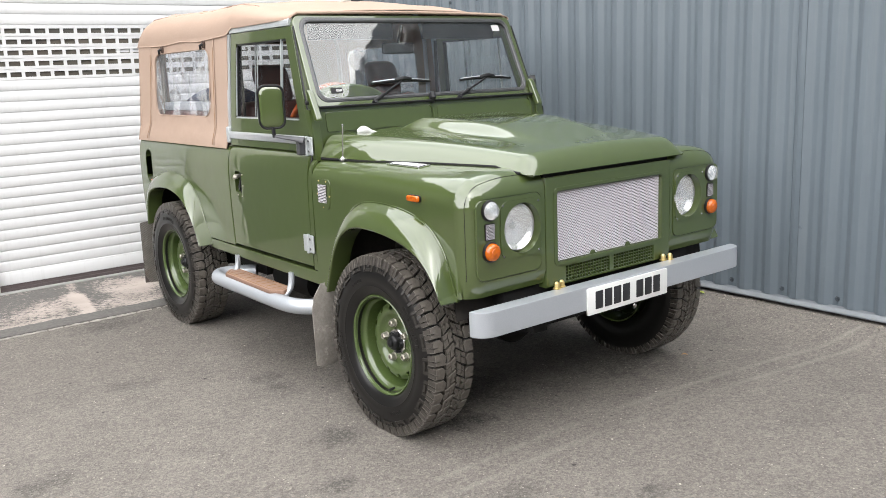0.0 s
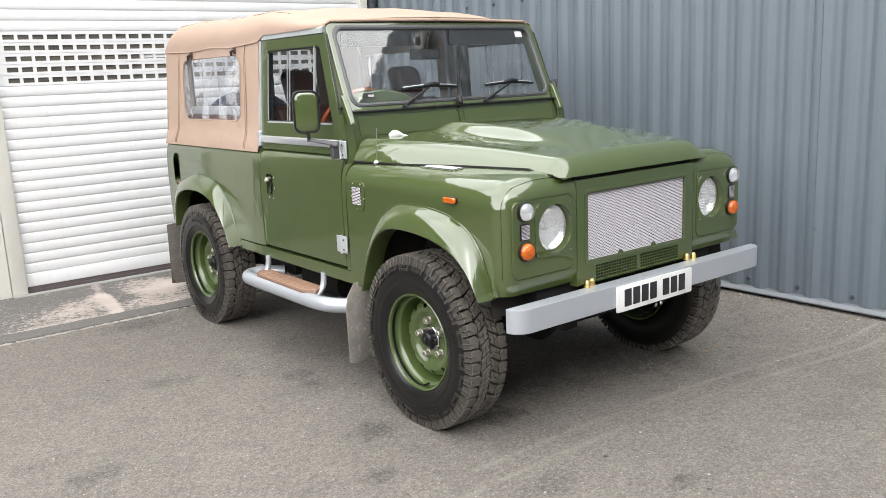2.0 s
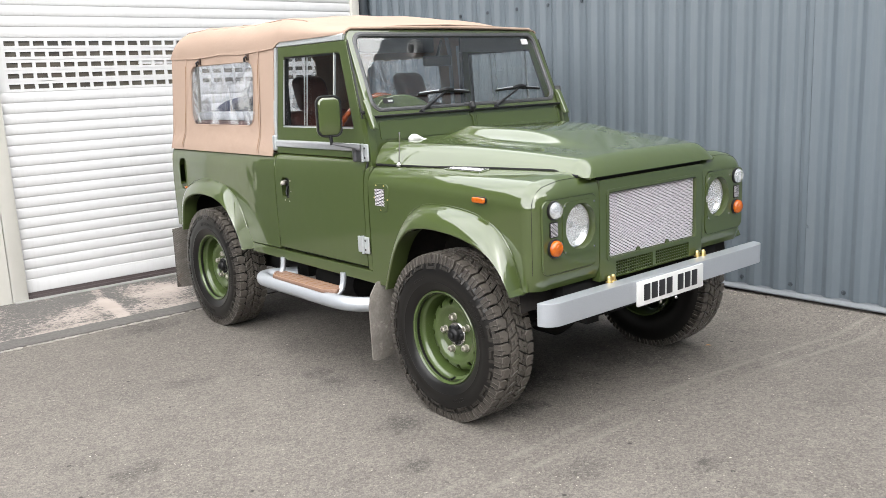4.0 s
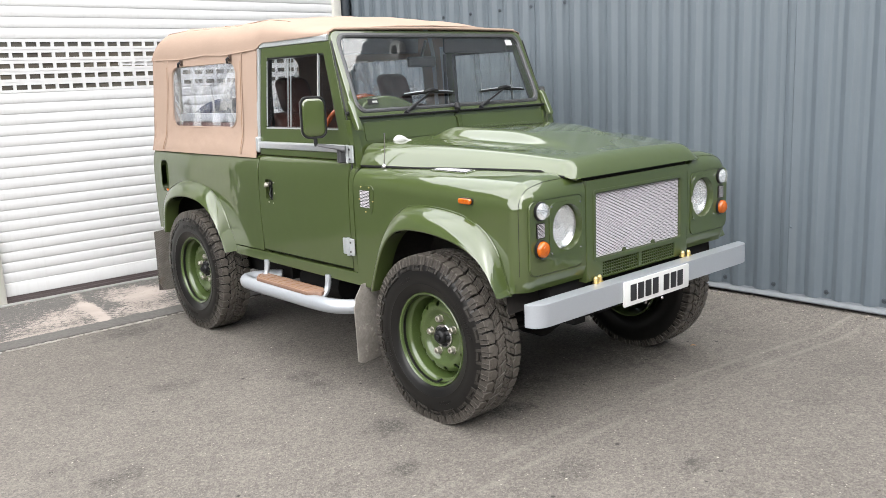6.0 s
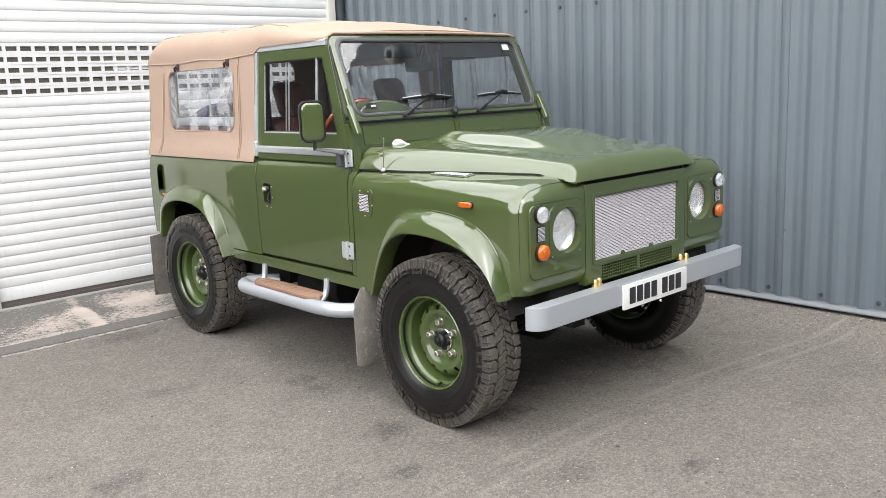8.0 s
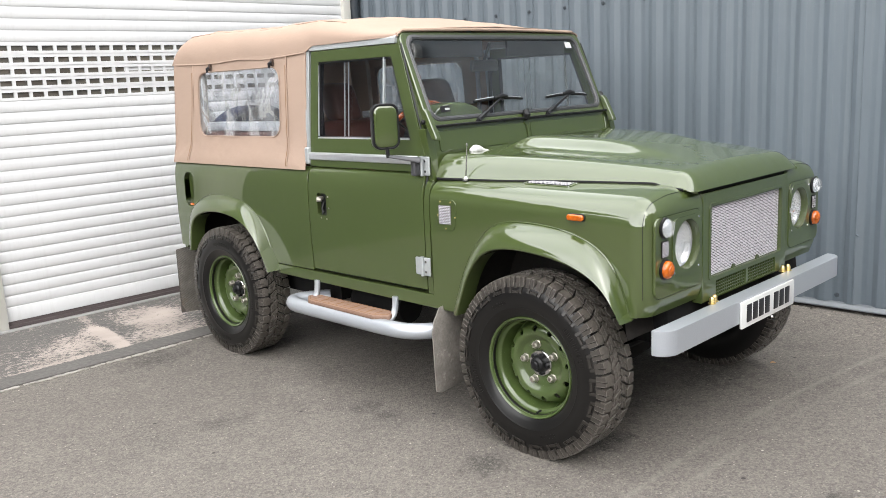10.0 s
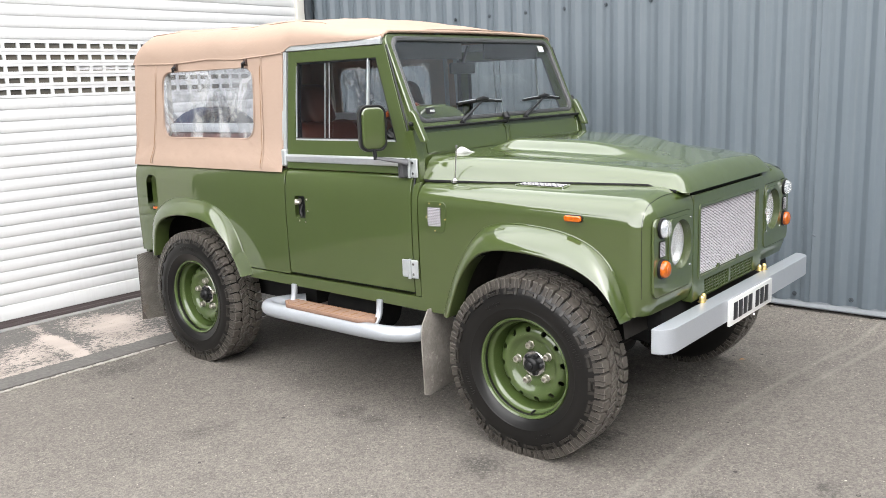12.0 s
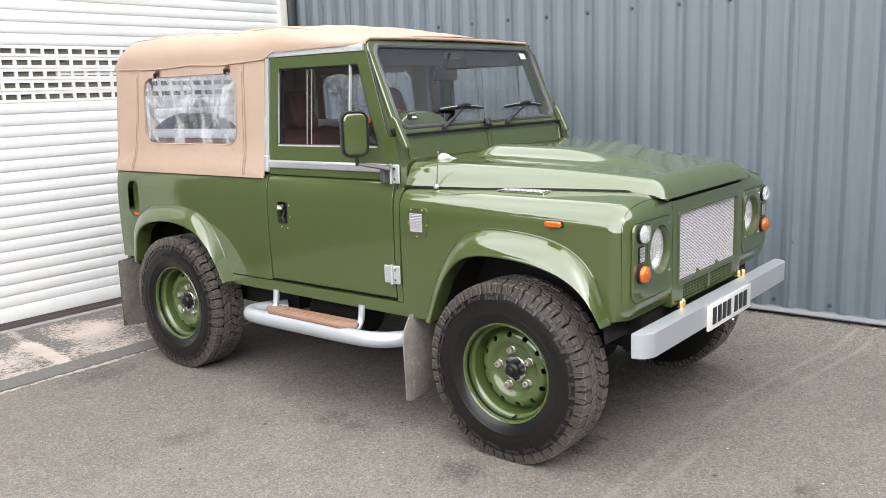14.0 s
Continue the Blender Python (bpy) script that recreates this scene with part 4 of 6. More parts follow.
for s in (1, -1):
    bm = bmesh.new()
    box(bm, 0.405, HALF, -0.542, 0.602, 0.60, 1.138)
    bm = bevel_edges(bm, lambda a, b: (a.x > 0.8 and b.x > 0.8 and (a.z > 1.1 and b.z > 1.1 or a.y < -0.5 and b.y < -0.5)) or (a.y < -0.5 and b.y < -0.5 and a.z > 1.1 and b.z > 1.1), 0.082, 9)
    for co, no in [((x, 0, 0), (1, 0, 0)) for x in (0.46, 0.52, 0.58, 0.62, 0.65, 0.68, 0.705, 0.727)] + [((0, y, 0), (0, 1, 0)) for y in (-0.455, -0.43, -0.40, -0.36, -0.2, 0.0, 0.2, 0.4)] + [((0, 0, z), (0, 0, 1)) for z in (0.725, 0.80, 0.95, 1.02, 1.05)]:
        bmesh.ops.bisect_plane(bm, geom=bm.verts[:] + bm.edges[:] + bm.faces[:], plane_co=co, plane_no=no)
    shear(bm, wing_top)
    bm = cut(bm, prism(ARCH_F, "x", 0.50, 1.0), prism([(-0.7, 0.5), (0.0, 0.5), (0.0, 0.662), (-0.7, 0.672)], "x", 0.3, 1.0),
             prism(rounded(0.425, 0.775, 0.735, 1.050, 0.035), "y", -0.60, -0.536), prism(circle(0.535, 0.918, 0.099, 40), "y", -0.6, -0.44))
    wing = part("front_wing", side(bm, s), paint, car)
    # joint between wing and front panel; a dark tube draws its seam shadow
    path = [(0.41 + 0.32 * i / 10, -0.507, 1.1240) for i in range(11)] + [(0.730 + 0.0675 * math.sin(radians(a)), -0.507, 1.056 + 0.0675 * math.cos(radians(a))) for a in range(10, 91, 10)] + [(0.7975, -0.507, z) for z in (1.0, 0.9, 0.8, 0.74)]
    part("wing_joint", side(tube([wing_top(Vector(q)) for q in path], 0.0009, 6), s), dark_gap, wing)
    part("bulkhead_foot", side(side_slab(0.608, 0.641, 0.6085, 1.140), s), paint, car)
    # headlamp panel, let into the wing's face
    bm = prism(rounded(0.4285, 0.7715, 0.7385, 1.0465, 0.033), "y", -0.546, -0.536)
    bm = cut(bm, prism(circle(0.535, 0.918, 0.101, 40), "y", -0.60, -0.5))
    bevel_sharp(bm, 0.002, 2)
    panel = part("headlamp_panel", side(bm, s), paint, car)
    bm = prism(rounded(0.437, 0.652, 0.806, 1.030, 0.040), "y", -0.5505, -0.5455)
    bm = cut(bm, prism(circle(0.535, 0.918, 0.099, 40), "y", -0.60, -0.5))
    bevel_sharp(bm, 0.0018, 2)
    part("bezel", side(bm, s), paint, panel)
    for x, z in ((0.450, 1.016), (0.640, 1.016), (0.450, 0.820), (0.640, 0.820)):
        part("screw", side(lathe([(-0.5535, 0.0), (-0.5530, 0.004), (-0.5500, 0.0045)], (x, 0, z), "y", 10), s), chrome, panel)
    # headlamp, set back in a coned recess: bowl, rim, lens
    part("lamp_recess", side(lathe([(-0.5455, 0.1005), (-0.5300, 0.0985), (-0.5180, 0.0965), (-0.5050, 0.0950), (-0.5050, 0.0990), (-0.5300, 0.1030)], (0.535, 0, 0.918), "y", 48, close=True), s), paint, panel)
    lamp = part("headlamp", side(lathe([(-0.512, 0.0915)] + [(-0.466 - 0.046 * (r / 0.0905) ** 2, r) for r in (0.0905, 0.082, 0.072, 0.060, 0.048, 0.036, 0.024, 0.012)] + [(-0.466, 0.0), (-0.462, 0.0), (-0.506, 0.0925)], (0.535, 0, 0.918), "y", 48, close=True), s), reflector, car, "round glass headlamp")
    part("lens", side(lathe([(-0.513, 0.0905), (-0.517, 0.0905), (-0.527, 0.078), (-0.536, 0.052), (-0.541, 0.02), (-0.542, 0.0), (-0.538, 0.0), (-0.537, 0.02), (-0.532, 0.052), (-0.523, 0.077)], (0.535, 0, 0.918), "y", 48, close=True), s), lens_clear, lamp).visible_shadow = False
    part("rim", side(lathe([(-0.500, 0.0945), (-0.515, 0.0945), (-0.519, 0.0925), (-0.517, 0.0900), (-0.500, 0.0910)], (0.535, 0, 0.918), "y", 48, close=True), s), chrome, lamp, "thin bright metal rim")
    part("bulb_shield", side(lathe([(-0.468, 0.016), (-0.494, 0.015), (-0.498, 0.0)], (0.535, 0, 0.918), "y", 16), s), chrome, lamp)
    # side lamp, small mesh, indicator
    for name, z, m, lbl in (("side_lamp", 1.006, lens_clear, "round clear side lamp"), ("indicator", 0.848, orange, "round orange indicator lamp")):
        base = part(name, side(lathe([(-0.545, 0.040), (-0.553, 0.040), (-0.556, 0.036)], (0.706, 0, z), "y", 28), s), rubber, car, lbl)
        if name == "side_lamp":
            part("reflector", side(lathe([(-0.557, 0.034), (-0.559, 0.02), (-0.559, 0.0)], (0.706, 0, z), "y", 28), s), reflector, base)
        part("lens", side(lathe([(-0.556, 0.0345), (-0.566, 0.034), (-0.573, 0.030), (-0.577, 0.022), (-0.5775, 0.019), (-0.579, 0.018), (-0.581, 0.008), (-0.5815, 0.0)], (0.706, 0, z), "y", 28), s), m, base).visible_shadow = name != "side_lamp"
    # small dark plate; the vent's inner shade is its colour
    bm = prism(rounded(0.682, 0.732, 0.893, 0.957, 0.006), "y", -0.549, -0.545)
    base = part("vent_plate", side(bm, s), dark_gap, car, "small dark vent behind bright mesh")
    part("mesh", side(expanded_mesh(0.685, 0.729, 0.897, 0.953, 0.011, 0.0055, lambda u, v, d: (u, -0.551 + d, v), 0.0009, 0.0009), s), mesh_metal, base, flat=True)
    # side vent plate with its mesh
    pts = [(0.560, 0.935), (0.560, 1.045), (0.546, 1.062), (0.452, 1.062), (0.436, 1.050), (0.432, 1.030), (0.446, 0.938), (0.458, 0.922), (0.545, 0.920)]
    bm = prism(pts, "x", HALF - 0.004, HALF + 0.004)
    bevel_edges(bm, lambda a, b: abs(a.x - b.x) > 0.007, 0.010, 3)
    bevel_sharp(bm, 0.0018, 2)
    vent = part("side_vent", side(bm, s), paint, car, "green vent plate with bright mesh")
    # black plate stands for the shaded hole behind the mesh
    bm = prism([(0.541, 0.950), (0.541, 1.036), (0.461, 1.036), (0.470, 0.950)], "x", HALF + 0.0035, HALF + 0.0048)
    part("opening_shade", side(bm, s), dark_gap, vent)
    bm = expanded_mesh(0.465, 0.539, 0.952, 1.034, 0.0108, 0.0072, lambda u, v, d: (HALF + 0.0066 + d, u, v), 0.0016, 0.0012)
    part("mesh", side(bm, s), mesh_metal, vent, flat=True)
    for y, z in ((0.548, 0.99), (0.440, 0.985), (0.53, 1.052), (0.465, 1.052), (0.50, 0.930)):
        part("screw", side(lathe([(HALF + 0.0075, 0.0), (HALF + 0.007, 0.0032), (HALF + 0.003, 0.004)], (0, y, z), "x", 8), s), brass, vent)
    # side repeater
    rep = part("side_repeater", side(bevel_sharp(prism(rounded(-0.263, -0.180, 1.022, 1.052, 0.012), "x", HALF, HALF + 0.006), 0.002), s), rubber, car, "oblong orange side repeater")
    part("lens", side(bevel_sharp(prism(rounded(-0.260, -0.183, 1.0245, 1.0495, 0.0105), "x", HALF + 0.004, HALF + 0.020), 0.006, 3), s), orange, rep)
    # mesh vent on the wing's top
    def on_wing(p):
        q = wing_top(Vector((p.x, p.y, 1.138)))
        return Vector((p.x, p.y, q.z + p.z))
    bm = prism(rounded(0.634, 0.700, -0.108, 0.142, 0.014), "z", -0.004, 0.003)
    for x in (0.66, 0.69, 0.72):
        bmesh.ops.bisect_plane(bm, geom=bm.verts[:] + bm.edges[:] + bm.faces[:], plane_co=(x, 0, 0), plane_no=(1, 0, 0))
    top_vent = part("wing_vent", side(shear(bm, on_wing), s), paint, car, "green top vent with bright mesh")
    # dark plate under the mesh, coloured as the shade inside the vent
    bm = prism(rounded(0.643, 0.691, -0.092, 0.124, 0.006), "z", 0.0025, 0.0040)
    bmesh.ops.bisect_plane(bm, geom=bm.verts[:] + bm.edges[:] + bm.faces[:], plane_co=(0.69, 0, 0), plane_no=(1, 0, 0))
    part("opening_shade", side(shear(bm, on_wing), s), dark_gap, top_vent)
    bm = expanded_mesh(0.645, 0.689, -0.089, 0.121, 0.022, 0.011, lambda u, v, d: on_wing(Vector((u, v, 0.0050 + d))), 0.0024, 0.0010)
    part("mesh", side(bm, s), mesh_metal, top_vent, flat=True)
    for x in (0.6385, 0.6955):
        for y in (-0.100, 0.015, 0.133):
            z0 = on_wing(Vector((x, y, 0.0))).z
            part("screw", side(lathe([(z0 + 0.0055, 0.0), (z0 + 0.005, 0.004), (z0, 0.0045)], (x, y, 0), "z", 8), s), chrome, top_vent)


def flare(outer, inner, n=44):
    """A rounded wheel-arch eyebrow between its line on the body and its lip."""
    O, I = np.array(spline(outer, n)), np.array(spline(inner, n))
    for _ in range(10):
        for P in (O, I):
            P[1:-1] = 0.25 * P[:-2] + 0.5 * P[1:-1] + 0.25 * P[2:]
    rows = []
    for (oy, oz), (iy, iz) in zip(O, I):
        row = []
        for u, x in ((-0.03, 0.800), (0.0, 0.8130), (0.08, 0.8280), (0.19, 0.8480), (0.34, 0.868), (0.58, 0.885), (0.80, 0.896), (0.94, 0.900), (1.0, 0.896), (1.02, 0.885), (0.98, 0.80)):
            row.append((x, oy + (iy - oy) * u, oz + (iz - oz) * u))
        rows.append(row)
    return grid(rows)


FLARE_F = ([(0.455, 0.560), (0.398, 0.728), (0.338, 0.850), (0.262, 0.948), (0.158, 0.990), (-0.002, 0.996), (-0.220, 0.974), (-0.347, 0.906), (-0.414, 0.815), (-0.466, 0.655)],
           [(0.378, 0.560), (0.322, 0.715), (0.268, 0.806), (0.198, 0.868), (0.105, 0.892), (-0.040, 0.892), (-0.218, 0.868), (-0.350, 0.815), (-0.425, 0.740), (-0.470, 0.662)])
FLARE_R = ([(2.815, 0.600), (2.800, 0.800), (2.735, 0.905), (2.610, 0.958), (2.421, 0.977), (2.174, 0.951), (2.015, 0.850), (1.932, 0.705), (1.885, 0.565)],
           [(2.708, 0.610), (2.680, 0.760), (2.620, 0.830), (2.500, 0.872), (2.309, 0.884), (2.096, 0.845), (1.977, 0.758), (1.900, 0.655), (1.860, 0.572)])
for s in (1, -1):
    for o, i in (FLARE_F, FLARE_R):
        eyebrow = part("wheel_arch_flare", side(flare(o, i), s), paint, car)
        O = np.array(spline(o, 44))
        for _ in range(10):
            O[1:-1] = 0.25 * O[:-2] + 0.5 * O[1:-1] + 0.25 * O[2:]
        part("edge_bead", side(tube([(0.8150, y, z) for y, z in O], 0.0032, 8), s), paint, eyebrow)
    # black liners inside the arches
    for arch in (ARCH_F, ARCH_R):
        cy = sum(p[0] for p in arch) / len(arch)
        arch = [(y, max(z, 0.575)) for y, z in arch]
        rows = [[(x, cy + (y - cy) * 0.988, z - 0.006) for x in (0.49, 0.800)] for y, z in arch]
        bm = grid(rows)
        bm.faces.new([bm.verts.new((0.51, cy + (y - cy) * 0.99, z - 0.005)) for y, z in arch])
        part("arch_liner", side(bm, s), dusty_liner, car, "dusty dark wheel arch lining")

# --- front panel with its grilles
bm = bmesh.new()
box(bm, -0.402, 0.402, -0.545, -0.49, 0.648, 1.097)
bevel_edges(bm, lambda a, b: a.y < -0.54 and b.y < -0.54, 0.006, 2)
bm = cut(bm, prism(rounded(-0.336, 0.336, 0.746, 1.036, 0.012), "y", -0.60, -0.53), prism(rounded(-0.332, 0.332, 0.750, 1.032, 0.010), "y", -0.60, -0.515),
         prism(rounded(-0.288, -0.012, 0.657, 0.724, 0.004), "y", -0.6, -0.525), prism(rounded(0.012, 0.288, 0.657, 0.724, 0.004), "y", -0.6, -0.525))
front_panel = part("front_panel", bm, paint, car)
bm = cut(prism(rounded(-0.356, 0.356, 0.732, 1.052, 0.022), "y", -0.5485, -0.5445), prism(rounded(-0.338, 0.338, 0.744, 1.038, 0.012), "y", -0.6, -0.5))
bevel_sharp(bm, 0.0015, 2)
part("grille_frame", bm, paint, front_panel)
# black sheet puts the shade behind the grille mesh into colour
bm = bmesh.new()
box(bm, -0.334, 0.334, -0.5165, -0.5145, 0.748, 1.034)
part("backing", bm, dark_gap, front_panel, flat=True)
bm = expanded_mesh(-0.333, 0.333, 0.749, 1.031, 0.0098, 0.0066, lambda u, v, d: (u, -0.533 + d, v), 0.0021, 0.0011)
part("grille_mesh", bm, mesh_metal, front_panel, "bright expanded metal grille mesh", flat=True)
for x in (-0.115, 0.115):
    part("grille_tab", prism([(x - 0.017, 0.744), (x + 0.017, 0.744), (x + 0.009, 0.760), (x + 0.003, 0.764), (x - 0.003, 0.764), (x - 0.009, 0.760)], "y", -0.540, -0.534), paint, front_panel)
for x0 in (-0.288, 0.012):
    bm = bmesh.new()
    for i in range(17):
        box(bm, x0 + i * 0.0171, x0 + i * 0.0171 + 0.0026, -0.541, -0.530, 0.657, 0.724)
    for i in range(6):
        box(bm, x0, x0 + 0.276, -0.5400, -0.531, 0.6565 + i * 0.01305, 0.6587 + i * 0.01305)
    # black sheet for the shaded hollow behind the slots
    part("grille_backing", soft_box(x0, x0 + 0.276, -0.5275, -0.5245, 0.657, 0.724, 0.0005, 1), dark_gap, front_panel)
    part("lower_grille", bm, paint, front_panel, "green slotted lower grille", flat=True)
part("bonnet_slam_panel", soft_box(-0.400, 0.400, -0.530, -0.47, 1.085, 1.116, 0.004), dark_gap, car)

# --- bonnet
BON_R, BON_F = 0.618, -0.553
def bonnet_half(y):
    u = (BON_R - y) / (BON_R - BON_F)
    return 0.748 + (0.500 - 0.748) * u ** 1.15


def bonnet_top(x, y):
    u = (BON_R - y) / (BON_R - BON_F)
    w = bonnet_half(y)
    z = 1.248 - 0.050 * u ** 1.6 - 0.020 * u ** 4 + 0.016 * (1 - (x / w) ** 2)
    # raised centre, tapering towards the nose
    half = 0.400 - 0.10 * u
    e = max(0.0, min(1.0, (half - abs(x)) / 0.115))
    f = max(0.0, min(1.0, (0.92 - u) / 0.45)) * max(0.0, min(1.0, (u - 0.04) / 0.14))
    return z + 0.051 * (e * e * (3 - 2 * e)) * (f * f * (3 - 2 * f))


def bonnet_edge(y):
    """Height of the lower edge of the skirt."""
    u = (BON_R - y) / (BON_R - BON_F)
    return 1.151 - 0.010 * u - 0.022 * max(0.0, (u - 0.80) / 0.20) ** 2


rows = []
NB = 46
for i in range(NB + 13):
    if i <= NB:
        y, drop = BON_R + (BON_F + 0.085 - BON_R) * i / NB, 0.0
    else:
        a = radians(68 * (i - NB) / 12)
        y, drop = BON_F + 0.085 - 0.085 * math.sin(a) / math.sin(radians(68)), (1 - math.cos(a)) / (1 - math.cos(radians(68)))
    w, row = bonnet_half(y) - 0.022 * drop ** 3, []
    r = 0.098
    xs = [-(w - r) + 2 * (w - r) * k / 40 for k in range(41)]
    top_e = bonnet_top(w - r, y)
    lo = bonnet_edge(y)
    def fall(z):
        return z - drop * (z - 1.114)
    left = [(-w, y, lo)] + [(-(w - dx), y, fall(lo + (top_e - lo) * dz)) for dx, dz in ((0.004, 0.08), (0.012, 0.23), (0.024, 0.44), (0.038, 0.65), (0.055, 0.84), (0.075, 0.955))]
    mid = [(x, y, fall(bonnet_top(x, y))) for x in xs]
    right = [(-x, yy, z) for x, yy, z in left[::-1]]
    rows.append(left + mid + right)
bm = thicken(grid(rows), 0.004)
bonnet = part("bonnet", bm, paint, car)
bm = tube([(-0.46, BON_F + 0.04, 1.114), (0.46, BON_F + 0.04, 1.114)], 0.005, 8)
part("bonnet_seal", bm, rubber, bonnet)
for s in (1, -1):
    # black tube draws the shade of the gap between bonnet and wing
    line = [(s * (bonnet_half(y) - 0.002), y, max(bonnet_edge(y) - 0.007, wing_top(Vector((bonnet_half(y), y, 1.138))).z + (0.001 if y > BON_F + 0.15 else -0.010))) for y in [BON_R - 0.01 - (BON_R - BON_F - 0.05) * i / 30 for i in range(31)]]
    part("side_gap_shade", tube(line, 0.0065, 8), dark_gap, bonnet)

# --- scuttle below the windscreen
prof = [(0.632, 1.10), (0.635, 1.235), (0.655, 1.374), (0.685, 1.374), (0.75, 1.374), (0.75, 1.10)]
bm = prism(prof, "x", -0.742, 0.742)
bevel_edges(bm, lambda a, b: abs(a.x) > 0.75 and abs(b.x) > 0.75 and a.x * b.x > 0, 0.012, 3)
scuttle = part("scuttle", bm, paint, car)
def on_scuttle(x, z, d):
    y = 0.635 + 0.020 * (z - 1.235) / 0.139
    return Vector((x, y - d, z))
for x0, x1 in ((-0.685, -0.038), (0.004, 0.690)):
    bm = prism(rounded(x0, x1, 1.262, 1.356, 0.012), "y", -0.003, 0.0045)
    bevel_sharp(bm, 0.002, 2)
    shear(bm, lambda p: on_scuttle(p.x, p.z, p.y))
    part("vent_blank", bm, paint, scuttle)
for x in (-0.014, 0.706):
    bm = tube([on_scuttle(x - 0.012, 1.262, 0.004), on_scuttle(x - 0.012, 1.31, 0.005), on_scuttle(x - 0.016, 1.345, 0.005), on_scuttle(x - 0.034, 1.358, 0.004)], 0.006, 8)
    part("rib", bm, paint, scuttle)
part("drip_seal", soft_box(-0.715, 0.720, 0.636, 0.660, 1.374, 1.386, 0.004), rubber, scuttle, "black rubber drip seal")
# body behind the wings: bulkhead sides
for s in (1, -1):
    bm = prism([(0.616, 1.13), (0.618, 1.235), (0.648, 1.374), (0.70, 1.374), (0.652, 1.235), (0.650, 1.13)], "x", 0.728, 0.774)
    bevel_sharp(bm, 0.004, 2)
    part("bulkhead_side", side(bm, s), paint, car)

# --- windscreen
WY0, WZ0, WY1, WZ1 = 0.666, 1.374, 0.862, 1.822
WL = math.hypot(WY1 - WY0, WZ1 - WZ0)
WD = Vector((0, WY1 - WY0, WZ1 - WZ0)) / WL
WN = Vector((0, -WD.z, WD.y))
def screen(x, v, d):
    """Point of the windscreen plane: v up the slope, d proud of it."""
    return Vector((x * 0.968 * (1 - 0.016 * v / WL), WY0, WZ0)) + WD * v + WN * d
def flat_screen(pts, d0, d1):
    bm = prism(pts, "y", d0, d1)
    return shear(bm, lambda p: screen(p.x, p.z, p.y))
def ring_screen(out, inn, d0, d1, r=0.0):
    bm = cut(prism(out, "y", d0, d1), prism(inn, "y", d0 - 0.1, d1 + 0.1))
    if r:
        bevel_sharp(bm, r, 3)
    return shear(bm, lambda p: screen(p.x, p.z, p.y))
bm = ring_screen(rounded(-0.757, 0.757, 0.0, WL, 0.050, 8), rounded(-0.716, 0.716, 0.034, WL - 0.030, 0.055, 8), -0.036, 0.008, 0.007)
ws = part("windscreen_frame", bm, paint, car)
part("seal", ring_screen(rounded(-0.7265, 0.7265, 0.026, WL - 0.018, 0.060, 8), rounded(-0.704, 0.704, 0.047, WL - 0.042, 0.050, 8), -0.012, 0.012, 0.004), screen_seal, ws, "grey rubber windscreen seal")
part("seal_bead", tube([screen(x, v, 0.0125) for x, v in rounded(-0.7145, 0.7145, 0.036, WL - 0.032, 0.054, 8)], 0.0022, 6, closed=True), bead_grey, ws, "thin grey bead")
pane = part("pane", flat_screen(rounded(-0.709, 0.709, 0.043, WL - 0.038, 0.048, 8), -0.003, 0.003), glass, ws, "clear windscreen glass")
pane.visible_shadow = False
part("sticker", flat_screen(rounded(0.598, 0.656, WL - 0.092, WL - 0.057, 0.003), 0.0035, 0.0042), white_plastic, ws, "small white sticker")
part("sticker", flat_screen(rounded(-0.636, -0.566, 0.072, 0.102, 0.003), 0.0035, 0.0042), plastic, ws, "small black sticker")
bm = bmesh.new()
for k in range(5):
    bm2 = flat_screen(rounded(-0.604 + k * 0.007, -0.599 + k * 0.007, 0.081, 0.092, 0.001, 2), 0.0042, 0.0048)
    me = bpy.data.meshes.new("bars")
    bm2.to_mesh(me)
    bm.from_mesh(me)
    bm2.free()
    bpy.data.meshes.remove(me)
part("sticker_print", bm, white_plastic, ws)
# hinge brackets beside the windscreen
for s in (1, -1):
    pts = [(0.006, -0.062), (0.034, -0.066), (0.040, -0.05), (0.030, 0.062), (0.018, 0.082), (0.004, 0.076), (-0.004, 0.02)]
    bm = prism([(-y, z) for y, z in pts], "x", *((0.702, 0.736) if s > 0 else (0.744, 0.776)))
    bevel_sharp(bm, 0.006, 3)
    shear(bm, lambda p: Vector((p.x, (0.655 if s > 0 else 0.636) + p.y + 0.42 * p.z, 1.385 + p.z)))
    br = part("windscreen_bracket", side(bm, s), paint, car)
    x = 0.734 if s > 0 else 0.774
    part("knob", side(lathe([(x, 0.011), (x + 0.012, 0.011), (x + 0.016, 0.006), (x + 0.016, 0.0)], (0, 0.650 + 0.019 * (s > 0), 1.405), "x", 14), s), rubber, br)
